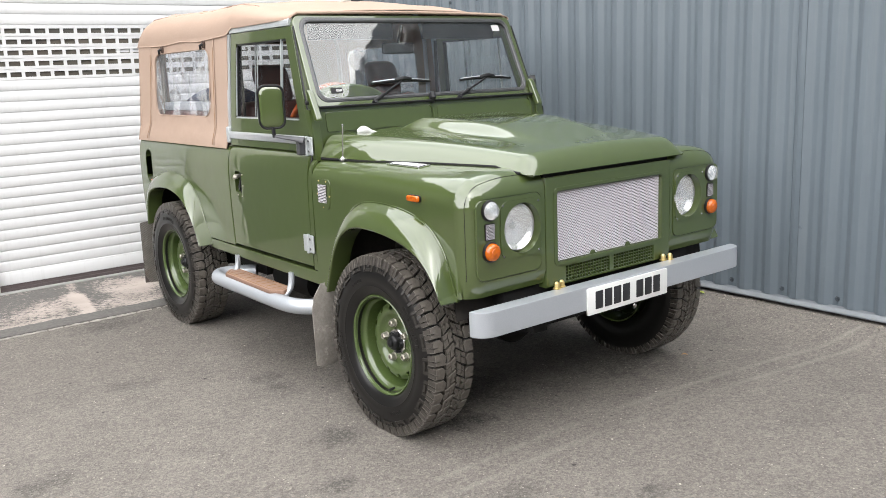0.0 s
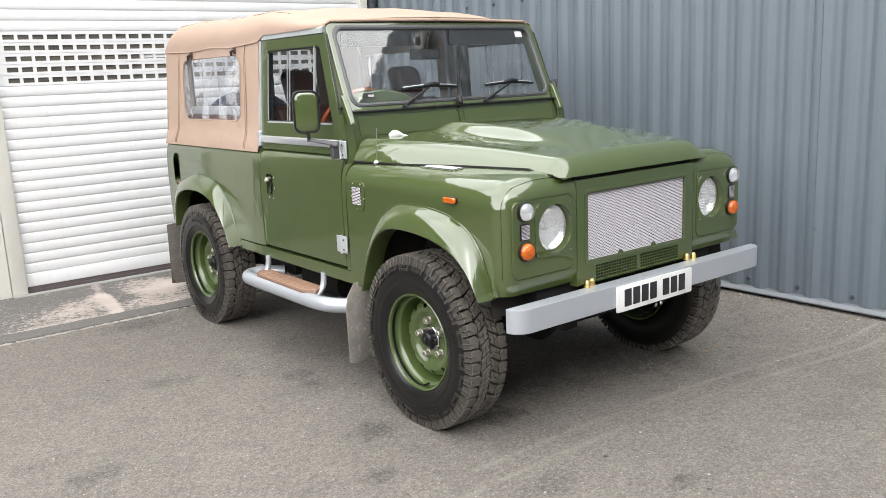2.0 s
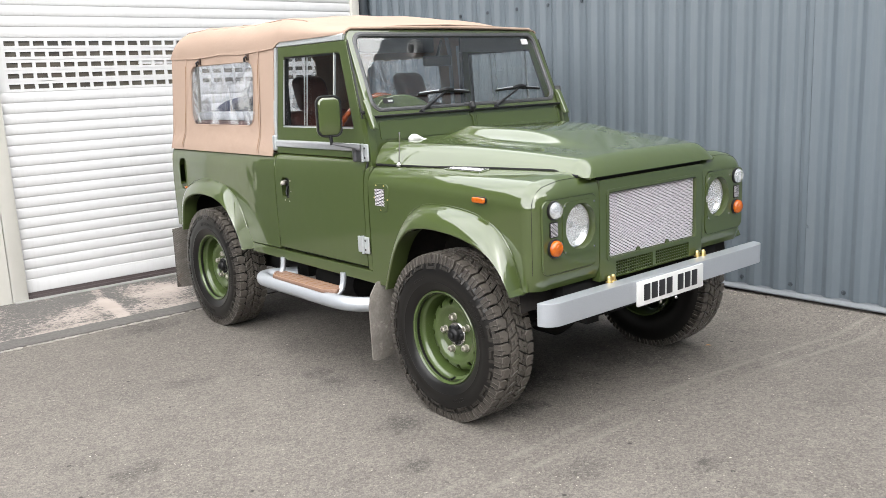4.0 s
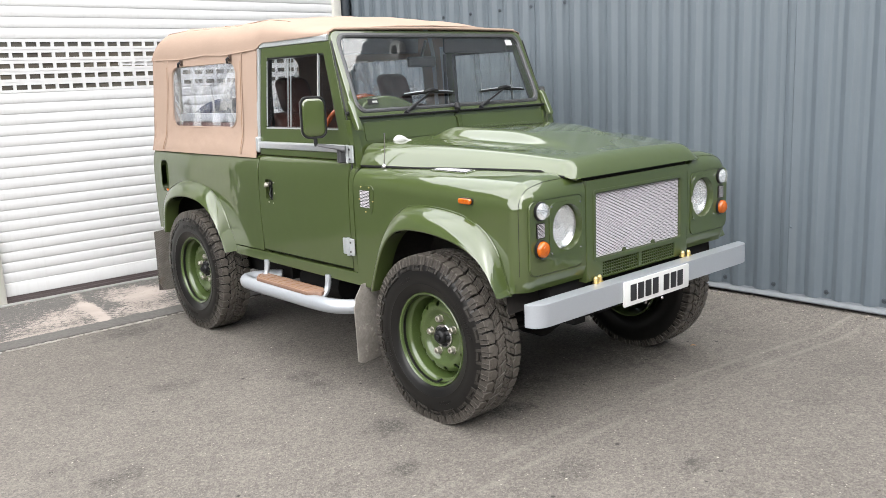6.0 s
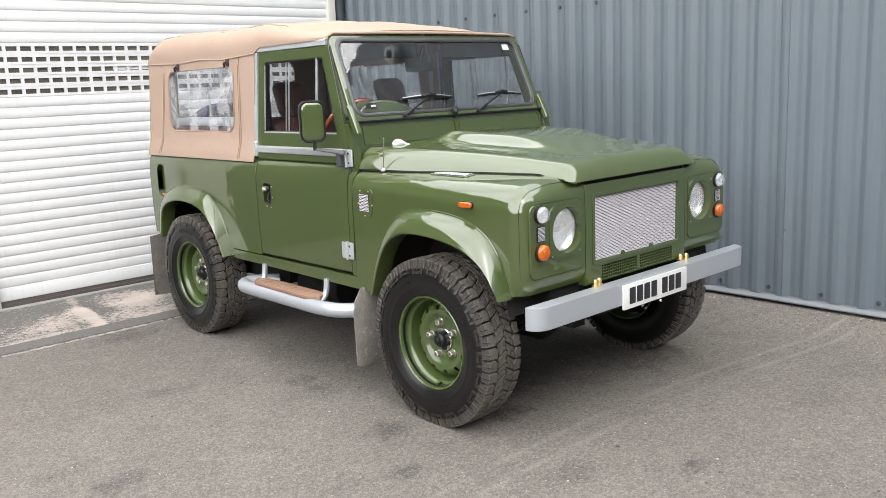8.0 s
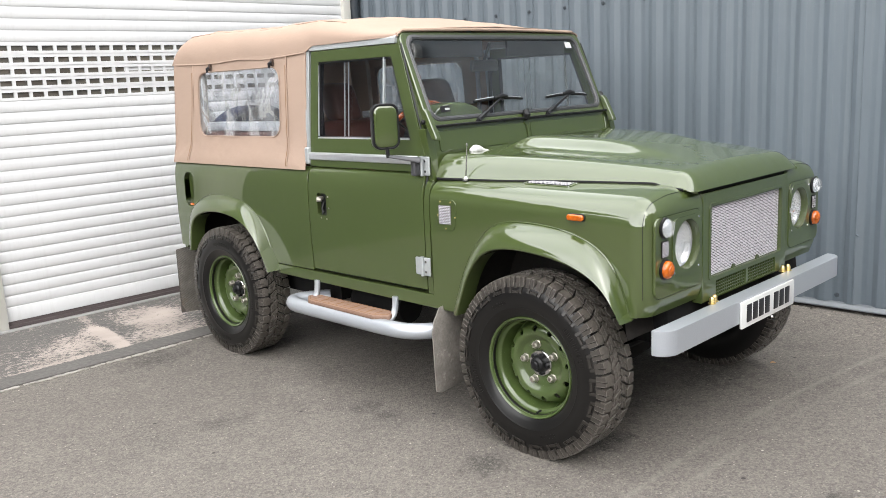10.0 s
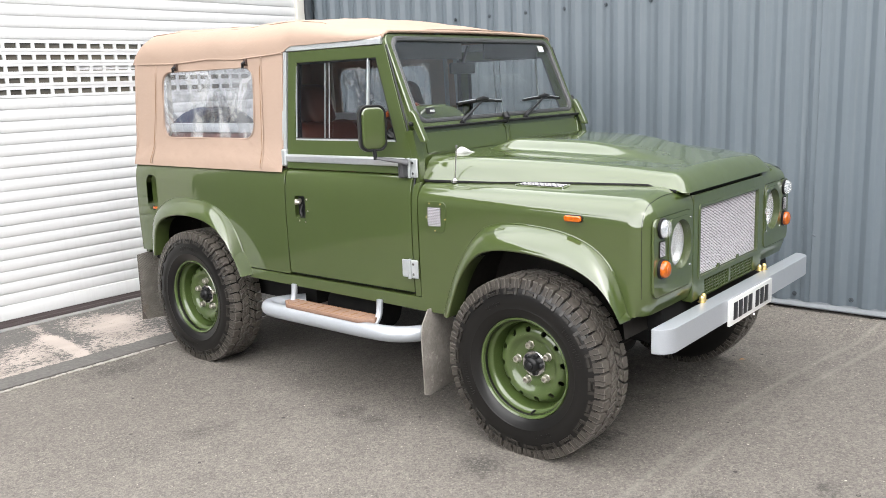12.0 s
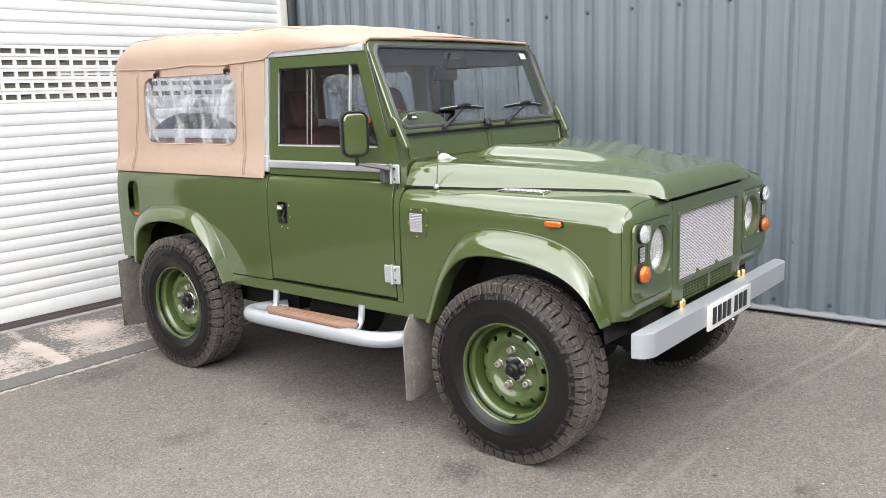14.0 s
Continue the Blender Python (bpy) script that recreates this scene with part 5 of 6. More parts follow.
# wipers
for px, tx, tv in ((-0.400, -0.195, 0.112), (0.178, 0.405, 0.108)):
    a, b = screen(px, 0.014, 0.020), screen(tx, tv, 0.042)
    wip = part("wiper", tube([a, a + (b - a) * 0.3, a + (b - a) * 0.34, b], [0.010, 0.010, 0.0065, 0.0055], 8), plastic, car, "black windscreen wiper")
    part("pivot", tube([screen(px, 0.004, -0.01), screen(px, 0.010, 0.016), screen(px, 0.012, 0.030)], [0.014, 0.014, 0.010], 12), plastic, wip)
    part("blade", tube([screen(tx - 0.195, tv - 0.004, 0.016), screen(tx - 0.1, tv, 0.022), screen(tx, tv + 0.001, 0.026), screen(tx + 0.1, tv, 0.022), screen(tx + 0.195, tv - 0.006, 0.016)], [0.006, 0.0075, 0.008, 0.0075, 0.006], 8), rubber, wip)
    part("spine", tube([screen(tx - 0.185, tv + 0.003, 0.020), screen(tx - 0.03, tv + 0.009, 0.029)], [0.0028, 0.0040], 6), strip_metal, wip, "bright metal blade spine")
    part("spine", tube([screen(tx + 0.03, tv + 0.009, 0.029), screen(tx + 0.185, tv + 0.001, 0.020)], [0.0040, 0.0028], 6), strip_metal, wip, "bright metal blade spine")
    part("clip", tube([screen(tx - 0.05, tv + 0.002, 0.034), screen(tx, tv + 0.004, 0.044), screen(tx + 0.055, tv + 0.006, 0.034)], [0.008, 0.014, 0.008], 8), plastic, wip)
bm = tube([screen(-0.028, -0.012, 0.012), screen(-0.026, 0.012, 0.030), screen(-0.022, 0.030, 0.030), screen(-0.020, 0.038, 0.016)], [0.010, 0.020, 0.018, 0.010], 10)
part("washer_nozzle", bm, plastic, car, "black washer nozzle cover")
for x in (-0.20, 0.34):
    part("jet", tube([screen(x, -0.004, 0.004), screen(x, 0.004, 0.018)], [0.009, 0.006], 8), plastic, car, "small black jet")
# aerial and white aerial fin on the bonnet's rear corner
aer = part("aerial", tube([(-0.728, 0.445, 1.150), (-0.727, 0.440, 1.20), (-0.726, 0.432, 1.300)], [0.0035, 0.003, 0.0028], 8), chrome, car, "short bright metal aerial")
part("base", lathe([(1.140, 0.016), (1.149, 0.016), (1.153, 0.011), (1.160, 0.006), (1.160, 0.0)], (-0.728, 0.446, 0), "z", 16), chrome, aer)
part("tip", lathe([(1.298, 0.0), (1.298, 0.005), (1.308, 0.005), (1.310, 0.0)], (-0.726, 0.432, 0), "z", 10), chrome, aer)
fin = tube(spline([(-0.560, 0.562, 1.252), (-0.540, 0.552, 1.262), (-0.518, 0.540, 1.262), (-0.498, 0.525, 1.254), (-0.475, 0.508, 1.248), (-0.458, 0.496, 1.246)], 12), [0.013, 0.019, 0.022, 0.022, 0.018, 0.013, 0.009, 0.008, 0.007, 0.006, 0.005, 0.003], 12)
part("aerial_fin", fin, white_plastic, car, "small white plastic fin")

# --- doors
TOP_Z, TUM = 1.775, 0.085
def lean(p):
    """Everything above the waist leans inwards."""
    k = max(0.0, p.z - 1.175)
    return Vector((p.x - TUM * k, p.y, p.z))


WAIST = 1.172
for s in (1, -1):
    bm = side_slab(0.648, 1.532, 0.624, WAIST)
    bevel_edges(bm, lambda a, b: a.x > 0.79 and b.x > 0.79 and abs(a.y - b.y) < 1e-4, 0.005, 2)
    bm = cut(bm, prism(rounded(1.380, 1.458, 0.922, 1.038, 0.012), "x", 0.786, 0.9))
    door = part("door", side(bm, s), paint, car)
    rec = bmesh.new()
    box(rec, 0.782, 0.7875, 1.376, 1.462, 0.918, 1.042)
    part("handle_recess", side(rec, s), plastic, door, "black recessed handle plate", flat=True)
    part("handle", side(tube([(0.795, 1.432, 1.012), (0.826, 1.432, 1.010), (0.830, 1.428, 1.004), (0.824, 1.405, 1.005)], [0.010, 0.011, 0.011, 0.007], 12), s), dull_steel, door, "dull metal button handle")
    part("lever", side(tube([(0.796, 1.418, 0.99), (0.806, 1.424, 0.955), (0.812, 1.406, 0.936)], 0.006, 8), s), plastic, door)
    for y, z in ((1.364, 1.022), (1.360, 0.962), (1.382, 0.904), (1.428, 0.908)):
        part("bolt", side(lathe([(0.8165, 0.0), (0.816, 0.004), (0.812, 0.0045)], (0, y, z), "x", 10), s), dull_steel, door)
    # upper half with its sliding windows
    outline = [(1.532, WAIST + 0.003), (0.652, WAIST + 0.003), (0.660, 1.265), (0.676, 1.320), (0.836, TOP_Z - 0.006), (1.520, TOP_Z - 0.006)]
    hole = [(1.470, 1.322), (0.752, 1.322), (0.892, 1.712), (1.458, 1.712)]
    bm = cut(prism(outline, "x", 0.750, 0.783), prism(hole, "x", 0.6, 0.9))
    bevel_sharp(bm, 0.004, 2)
    upper = part("door_top", side(shear(bm, lean), s), paint, car)
    small = [(1.4705, 1.3215), (0.7515, 1.3215), (0.8915, 1.7125), (1.4585, 1.7125)]
    inner = [(1.461, 1.332), (0.768, 1.332), (0.899, 1.703), (1.449, 1.703)]
    bm = cut(prism(small, "x", 0.752, 0.776), prism(inner, "x", 0.6, 0.9))
    part("window_channel", side(shear(bm, lean), s), seal, upper, "dark window channel")
    strip = bmesh.new()
    box(strip, 0.7755, 0.781, 0.765, 1.466, 1.3215, 1.3295)
    part("lower_channel", side(shear(strip, lean), s), galv, upper, "bright lower channel", flat=True)
    strip = bmesh.new()
    box(strip, 0.7755, 0.781, 1.4585, 1.4640, 1.335, 1.70)
    part("rear_channel", side(shear(strip, lean), s), galv, upper, flat=True)
    for y0, y1, x in ((1.225, 1.462, 0.768), (0.755, 1.262, 0.760)):
        pts = [(y1, 1.328), (y0, 1.328), (y0, 1.708), (y1, 1.708)] if y0 > 1 else [(y1, 1.328), (0.765, 1.328), (0.897, 1.708), (y1, 1.708)]
        p = part("pane", side(shear(prism(pts, "x", x - 0.002, x + 0.002), lean), s), pane_glass, upper, "sliding window pane")
        p.visible_shadow = False
    for y, x, w in ((1.222, 0.771, 0.0007), (1.262, 0.763, 0.0009)):
        strip = bmesh.new()
        box(strip, x - 0.003, x + 0.004, y - w, y + w, 1.33, 1.706)
        part("pane_edge", side(shear(strip, lean), s), galv, upper, flat=True)
    strip = soft_box(0.766, 0.779, 0.946, 0.956, 1.33, 1.712, 0.002)
    part("window_post", side(shear(strip, lean), s), galv, upper, "bright window post")
    line = [lean(Vector((0.776, y, z))) for y, z in ((0.647, 1.18), (0.653, 1.265), (0.669, 1.322), (0.750, 1.545), (0.830, 1.768))]
    part("door_seal", side(tube(line, 0.0042, 8), s), seal, upper, "black rubber door seal")
    line = [p + Vector((0.004, 0.010, 0)) for p in line[2:]]
    part("seal_strip", side(tube(line, 0.0018, 6), s), galv, upper, "thin bright strip")
    # black strip puts the shade of the door gap into colour
    part("hinge_gap_shade", side(tube([(0.797, 0.6445, 0.63), (0.799, 0.6445, 0.95), (0.788, 0.6445, 1.10), (0.770, 0.6445, 1.165)], 0.0060, 8), s), seal, upper, "black strip that shades the door gap")
    # waist strip
    bm = prism([(0.778, 1.208), (0.788, 1.212), (0.790, 1.240), (0.786, 1.248), (0.776, 1.250)], "y", 0.700, 1.535)
    bevel_sharp(bm, 0.002, 2)
    part("waist_strip", side(bm, s), strip_metal, upper, "silver painted waist strip")
    # hinges
    for zc, x, y in ((0.738, 0.816, 0.655), (1.205, 0.782, 0.662)):
        bm = soft_box(x, x + 0.008, y + 0.012, y + 0.052, zc - 0.042, zc + 0.042, 0.006, 3)
        hinge = part("hinge", side(bm, s), galv, car, "bright metal door hinge")
        part("leaf", side(soft_box(x, x + 0.011, y - 0.048, y - 0.006, zc - 0.044, zc + 0.044, 0.006, 3), s), galv, hinge)
        part("pin", side(tube([(x + 0.008, y + 0.003, zc - 0.046), (x + 0.008, y + 0.003, zc + 0.046)], 0.009, 12), s), galv, hinge)
        for dz in (-0.024, 0.024):
            part("screw", side(lathe([(x + 0.0145, 0.0), (x + 0.014, 0.006), (x + 0.008, 0.007)], (0, y - 0.023, zc + dz), "x", 10), s), chrome, hinge)
    # mirror; the left-hand one is folded further back
    def fold(p):
        if s > 0:
            return Vector((0.866 + 0.56 * (p.x - 0.91) - 0.66 * p.y, 0.806 + 0.56 * p.y + 0.66 * (p.x - 0.91), 0.95 * p.z + 1.380))
        return Vector((0.904 + 0.82 * (p.x - 0.91) - 0.40 * p.y, 0.778 + 0.82 * p.y + 0.40 * (p.x - 0.91), 0.95 * p.z + 1.393))
    rows = [[(0.91 + (x - 0.91) * k, y, z * k) for x, z in rounded(0.848, 0.972, -0.100, 0.100, 0.036, 6)] for k, y in ((1.0, 0.016), (1.0, -0.012), (0.975, -0.0195), (0.91, -0.0235), (0.78, -0.0258), (0.60, -0.0270), (0.40, -0.0277), (0.20, -0.0281), (0.02, -0.0282))]
    bm = grid(rows, None, True)
    bm.faces.new([v for v in bm.verts][-len(rows[0]):])
    shear(bm, fold)
    mir = part("mirror", side(bm, s), paint, car, "green-backed door mirror with black rim")
    rimpts, rimin = rounded(0.838, 0.982, -0.110, 0.110, 0.042, 7), rounded(0.849, 0.971, -0.099, 0.099, 0.034, 7)
    bm = cut(prism(rimpts, "y", -0.020, 0.022), prism(rimin, "y", -0.1, 0.016))
    bevel_sharp(bm, 0.005, 2)
    shear(bm, fold)
    part("rim", side(bm, s), plastic, mir, "black plastic rim")
    arm = part("mirror_arm", side(tube(spline([(0.812, 0.650, 1.232), (0.835, 0.672, 1.240), (0.868, 0.712, 1.248), (0.905, 0.765, 1.258)], 10), [0.020, 0.020, 0.018, 0.016, 0.014, 0.013, 0.012, 0.011, 0.010, 0.009], 12, flat=0.65), s), faded_plastic, car, "faded grey plastic mirror arm")
    part("stalk", side(tube([(0.905, 0.765, 1.250), (0.908, 0.770, 1.30)], 0.010, 10), s), plastic, arm)
    part("base", side(soft_box(0.790, 0.832, 0.668, 0.700, 1.162, 1.245, 0.008, 3), s), faded_plastic, arm)

    # --- rear side panel
    bm = side_slab(1.541, 2.985, 0.612, WAIST)
    bevel_edges(bm, lambda a, b: a.x > 0.79 and b.x > 0.79 and a.y > 2.9 and b.y > 2.9 or (a.x > 0.79 and b.x > 0.79 and a.y < 1.6 and b.y < 1.6), 0.008, 3)
    bm = cut(bm, prism(ARCH_R, "x", 0.5, 1.0), prism([(2.5, 0.5), (3.1, 0.5), (3.1, 0.590), (2.5, 0.640)], "x", 0.5, 1.0))
    if s < 0:
        bm = cut(bm, prism(rounded(2.752, 2.866, 0.876, 1.094, 0.050, 8), "x", 0.775, 0.9))
    tub = part("rear_side_panel", side(bm, s), paint, car)
    if s < 0:
        part("fuel_filler_recess", side(cut(prism(rounded(2.744, 2.874, 0.868, 1.102, 0.052, 8), "x", 0.70, 0.8095), prism(rounded(2.752, 2.866, 0.876, 1.094, 0.050, 8), "x", 0.712, 0.9)), s), paint, tub, "dark oval fuel filler recess")
        part("fuel_cap", side(lathe([(0.711, 0.042), (0.732, 0.042), (0.737, 0.036), (0.737, 0.0)], (0, 2.81, 0.995), "x", 24), s), plastic, tub)
        part("filler_latch", side(soft_box(0.798, 0.812, 2.770, 2.818, 0.882, 0.897, 0.003), s), orange, tub, "small orange latch")
    # sill
    bm = prism([(1.885, 0.552), (1.895, 0.606), (0.452, 0.606), (0.470, 0.543), (0.50, 0.540)], "x", 0.745, 0.8105)
    bevel_sharp(bm, 0.004, 2)
    part("sill", side(bm, s), paint, car)

# inner body that shows dark through the shut lines
bm = bmesh.new()
for s in (1, -1):
    for y0, y1, z0, z1 in ((0.66, 1.88, 0.56, 1.160), (1.88, 2.97, 0.96, 1.165), (2.80, 2.97, 0.62, 1.165)):
        a, b = sorted((s * 0.735, s * 0.766))
        box(bm, a, b, y0, y1, z0, z1)
box(bm, -0.735, 0.735, 0.50, 2.95, 0.54, 0.58)
box(bm, -0.735, 0.735, 1.50, 1.53, 0.58, 0.95)
part("inner_body", bm, dark_gap, car, flat=True)
bm = bmesh.new()
box(bm, -0.79, 0.79, 2.945, 2.98, 0.59, 1.168)
part("tailgate", bm, paint, car, flat=True)

# --- roof hardware: galvanised rails
for s in (1, -1):
    bm = prism([(0.700, 1.772), (0.7365, 1.772), (0.7340, 1.797), (0.722, 1.812), (0.700, 1.812)], "y", 0.862, 1.535)
    bevel_sharp(bm, 0.003, 2)
    part("roof_rail", side(bm, s), galv, car, "galvanised rail over the door")
    bm = shear(soft_box(0.748, 0.785, 1.537, 1.572, 1.205, 1.770, 0.004), lean)
    part("door_pillar", side(bm, s), galv, car, "galvanised door pillar")
    part("pillar_foot", side(soft_box(0.760, 0.795, 1.530, 1.565, 1.185, 1.275, 0.010, 3), s), galv, car)

# --- canvas top
def roof_z(y):
    return float(np.interp(y, [0.76, 0.83, 0.95, 1.08, 1.20, 1.35, 1.50, 1.62, 1.75, 1.95, 2.15, 2.36, 2.6, 2.8, 3.0], [1.822, 1.834, 1.844, 1.862, 1.887, 1.917, 1.936, 1.940, 1.936, 1.930, 1.934, 1.944, 1.952, 1.950, 1.940]))


def seam_z(y):
    return float(np.interp(y, [0.76, 0.86, 1.50, 1.56, 1.70, 1.95, 2.2, 2.45, 2.6, 2.95], [1.815, 1.800, 1.797, 1.768, 1.762, 1.752, 1.766, 1.757, 1.756, 1.768]))


rows = []
for i in range(91):
    y = 0.848 + (2.995 - 0.848) * i / 90
    back = max(0.0, (y - 2.83) / 0.165)
    rz = roof_z(y) - 0.172 * (1 - math.sqrt(max(0.0, 1 - back ** 2)))
    sz = min(seam_z(y), rz - 0.004)
    front = max(0.0, min(1.0, (1.0 - y) / 0.22))
    half = []
    for u in range(27):
        t = u / 26
        x = 0.7395 - 0.024 * front
        if t < 0.5:
            a = radians(90 * t / 0.5)
            px = x - 0.15 * (1 - math.cos(a)) ** 1.0 + 0.010 * math.sin(2 * a)
            pz = sz + (rz - sz) * math.sin(a) ** 0.85
        else:
            k = (t - 0.5) / 0.5
            px = (x - 0.15) * (1 - k)
            pz = rz + 0.018 * math.sin(k * math.pi / 2)
        fold = 0.008 * noise.noise((px * 4, y * 5, 1.3)) + 0.006 * noise.noise((px * 9, y * 8 + px * 5, 4.1))
        fold *= 0.25 + 0.75 * min(1.0, (y - 0.83) / 0.6)
        half.append((px, y + 0.5 * fold, pz + (fold if 0 < u else 0.3 * fold)))
    rows.append([(-px, y, pz) for px, y, pz in half] + half[::-1][1:])
canopy = part("canvas_roof", thicken(grid(rows), 0.004), canvas, car, "tan canvas roof")
for s in (1, -1):
    line = [(s * 0.744, 1.56 + (2.94 - 1.56) * i / 30, seam_z(1.56 + (2.94 - 1.56) * i / 30) - 0.001) for i in range(31)]
    part("hem", tube(line, 0.004, 6), canvas, canopy)
line = [(0.62 - 1.24 * i / 20, 2.10 + 0.02 * math.sin(i * 0.7), roof_z(2.1) + 0.018 * math.sin(math.pi / 2) * (1 - abs(0.62 - 1.24 * i / 20) / 0.62) + 0.002) for i in range(21)]
part("roof_seam", tube(line, 0.0025, 6), thread, canopy)
for s in (1, -1):
    line = []
    for i in range(40):
        y = 1.30 + (2.86 - 1.30) * i / 39
        back = max(0.0, (y - 2.83) / 0.165)
        rz, a = roof_z(y) - 0.172 * (1 - math.sqrt(max(0.0, 1 - back ** 2))), radians(66)
        line.append((s * (0.7395 - 0.15 * (1 - math.cos(a)) + 0.010 * math.sin(2 * a)), y, seam_z(y) + (rz - seam_z(y)) * math.sin(a) ** 0.85 + 0.0005))
    part("edge_seam", tube(line, 0.0028, 6), canvas, canopy)
part("front_hem", tube([(-0.722, 0.862, 1.812), (-0.690, 0.851, 1.830), (-0.4, 0.847, 1.835), (0, 0.846, 1.838), (0.4, 0.847, 1.835), (0.664, 0.850, 1.830), (0.692, 0.858, 1.818)], 0.008, 8), canvas, canopy)


def curtain_x(z):
    """Outward place of the side curtain at a height."""
    k = (z - 1.165) / 0.60
    return 0.800 - 0.062 * k - 0.020 * max(0.0, min(1.0, (z - 1.19) / 0.08)) * (1 - k)


for s in (1, -1):
    flat_pts = prism([(1.560, 1.160), (2.992, 1.160), (2.975, 1.775), (1.560, 1.775)], "x", -0.0025, 0.0025)
    bm = flat_pts
    me_cut = prism(rounded(1.808, 2.672, 1.328, 1.704, 0.075, 8), "x", -0.1, 0.1)
    bm = cut(bm, me_cut)
    bmesh.ops.triangulate(bm, faces=bm.faces[:])
    for _ in range(4):
        long = [e for e in bm.edges if e.calc_length() > 0.09]
        bmesh.ops.subdivide_edges(bm, edges=long, cuts=1)
        bmesh.ops.triangulate(bm, faces=[f for f in bm.faces if len(f.verts) > 3])
    def place(p):
        bulge = 0.008 * noise.noise((p.y * 3.2, p.z * 3.4, 7.0 + s)) + 0.006 * noise.noise((p.y * 9 + p.z * 4, p.z * 4.5, 2.0 + s))
        return Vector((curtain_x(p.z) + p.x + bulge * min(1, (p.z - 1.15) / 0.06) * min(1, max(0, (1.79 - p.z) / 0.06)), p.y, p.z - 0.006 * max(0, 1.2 - p.z) / 0.04))
    shear(bm, place)
    cur = part("side_curtain", side(bm, s), canvas, car, "tan canvas side curtain")
    rows = []
    for i in range(19):
        y = 1.795 + 0.89 * i / 18
        rows.append([(curtain_x(z) - 0.004 + 0.0025 * noise.noise((y * 5, z * 5, 3.0)), y, z) for z in [1.315 + 0.402 * j / 12 for j in range(13)]])
    p = part("clear_window", side(thicken(grid(rows), 0.0012), s), vinyl, cur, "clear vinyl window")
    p.visible_shadow = False
    ring = [(curtain_x(z) + 0.004, y, z) for y, z in rounded(1.803, 2.677, 1.323, 1.709, 0.078, 8)]
    part("window_hem", side(tube(ring, 0.0028, 6, closed=True), s), canvas, cur)
    for y0, y1 in ((1.735, 1.720), (2.735, 2.790)):
        line = [(curtain_x(z) + 0.004 + 0.006 * (1.77 - z), y0 + (y1 - y0) * ((1.76 - z) / 0.59) ** 2, z) for z in [1.76 - 0.59 * i / 24 for i in range(25)]]
        part("seam", side(tube(line, 0.0045, 6), s), canvas, cur)
        line = [(x + 0.003, y + 0.007, z) for x, y, z in line[2:]]
        part("stitching", side(tube(line, 0.0018, 5), s), thread, cur)
    for y in (1.855, 2.515):
        hk = part("strap", side(soft_box(0.745, 0.760, y - 0.010, y + 0.012, 1.712, 1.752, 0.005, 2), s), brown_cab, cur, "dark brown strap and buckle")
        part("buckle", side(tube([(0.762, y - 0.008, 1.735), (0.775, y, 1.725), (0.770, y + 0.004, 1.705)], 0.008, 8), s), plastic, hk)
# rear curtain with its window
bm = cut(prism([(-0.795, 1.160), (0.795, 1.160), (0.735, 1.80), (-0.735, 1.80)], "y", 2.968, 2.974), prism(rounded(-0.56, 0.46, 1.29, 1.775, 0.08, 8), "y", 2.9, 3.1))
rear = part("rear_curtain", bm, canvas, car, "tan canvas rear curtain")
bm = prism(rounded(-0.58, 0.48, 1.27, 1.785, 0.08, 8), "y", 2.970, 2.9715)
p = part("clear_window", bm, vinyl, rear, "clear vinyl rear window")
p.visible_shadow = False
# hoops that carry the canvas
hoop_buff = mat("buff_painted_tube", (0.33, 0.30, 0.25), 0.5, 0.2, grain=[(30, (0.28, 0.25, 0.2), 0.5)])
for y in (1.62, 2.70):
    zt = roof_z(y) - 0.015 
    path = spline([(-0.705, y, 1.17), (-0.690, y, 1.60), (-0.675, y, 1.76), (-0.60, y, zt - 0.02), (-0.35, y, zt), (0, y, zt), (0.35, y, zt), (0.60, y, zt - 0.02), (0.675, y, 1.76), (0.690, y, 1.60), (0.705, y, 1.17)], 60)
    part("hoop", tube(path, 0.014, 10), hoop_buff if y > 2 else silver, car, "metal hood hoop")

# --- bumper, its bolts and the plate
def bumper_plan():
    pts = []
    for s in (1, -1):
        arc = [(s * (0.772 + 0.075 * math.sin(radians(a))), -0.583 - 0.062 * math.cos(radians(a))) for a in range(0, 91, 9)]
        arc += [(s * 0.847, -0.572)]
        pts += arc if s > 0 else arc[::-1]
    return pts
bm = prism(bumper_plan(), "z", 0.549, 0.647)
bevel_sharp(bm, 0.004, 2, 50)
bumper = part("bumper", bm, silver, car, "silver painted steel bumper")
for x in (-0.372, -0.334, 0.334, 0.372):
    b = part("bumper_bolt", lathe([(0.646, 0.0165), (0.650, 0.0165), (0.651, 0.013), (0.651, 0.0)], (x, -0.572 if abs(x) > 0.35 else -0.563, 0), "z", 16), brass, bumper, "yellow zinc bolt")
    part("nut", lathe([(0.651, 0.0115), (0.668, 0.0115), (0.670, 0.009), (0.6755, 0.007), (0.6755, 0.0)], (x, -0.572 if abs(x) > 0.35 else -0.563, 0), "z", 6), brass, bumper)
plate = part("number_plate", bevel_sharp(prism(rounded(-0.277, 0.243, 0.528, 0.640, 0.006), "y", -0.655, -0.6455), 0.0012), plate_white, car, "white front plate with dark bars")
ink = mat("black_print", (0.02, 0.02, 0.022), 0.4, spec=0.3)
x = -0.232
for k in range(7):
    if k == 4:
        x += 0.031
    part("bar", bevel_sharp(prism(rounded(x, x + 0.046, 0.548, 0.623, 0.003, 2), "y", -0.6566, -0.6545), 0.0004), ink, plate)
    x += 0.0575
part("plate_screw", lathe([(-0.652, 0.008), (-0.658, 0.006), (-0.659, 0.0)], (0.02, 0, 0.516), "y", 12), chrome, plate)
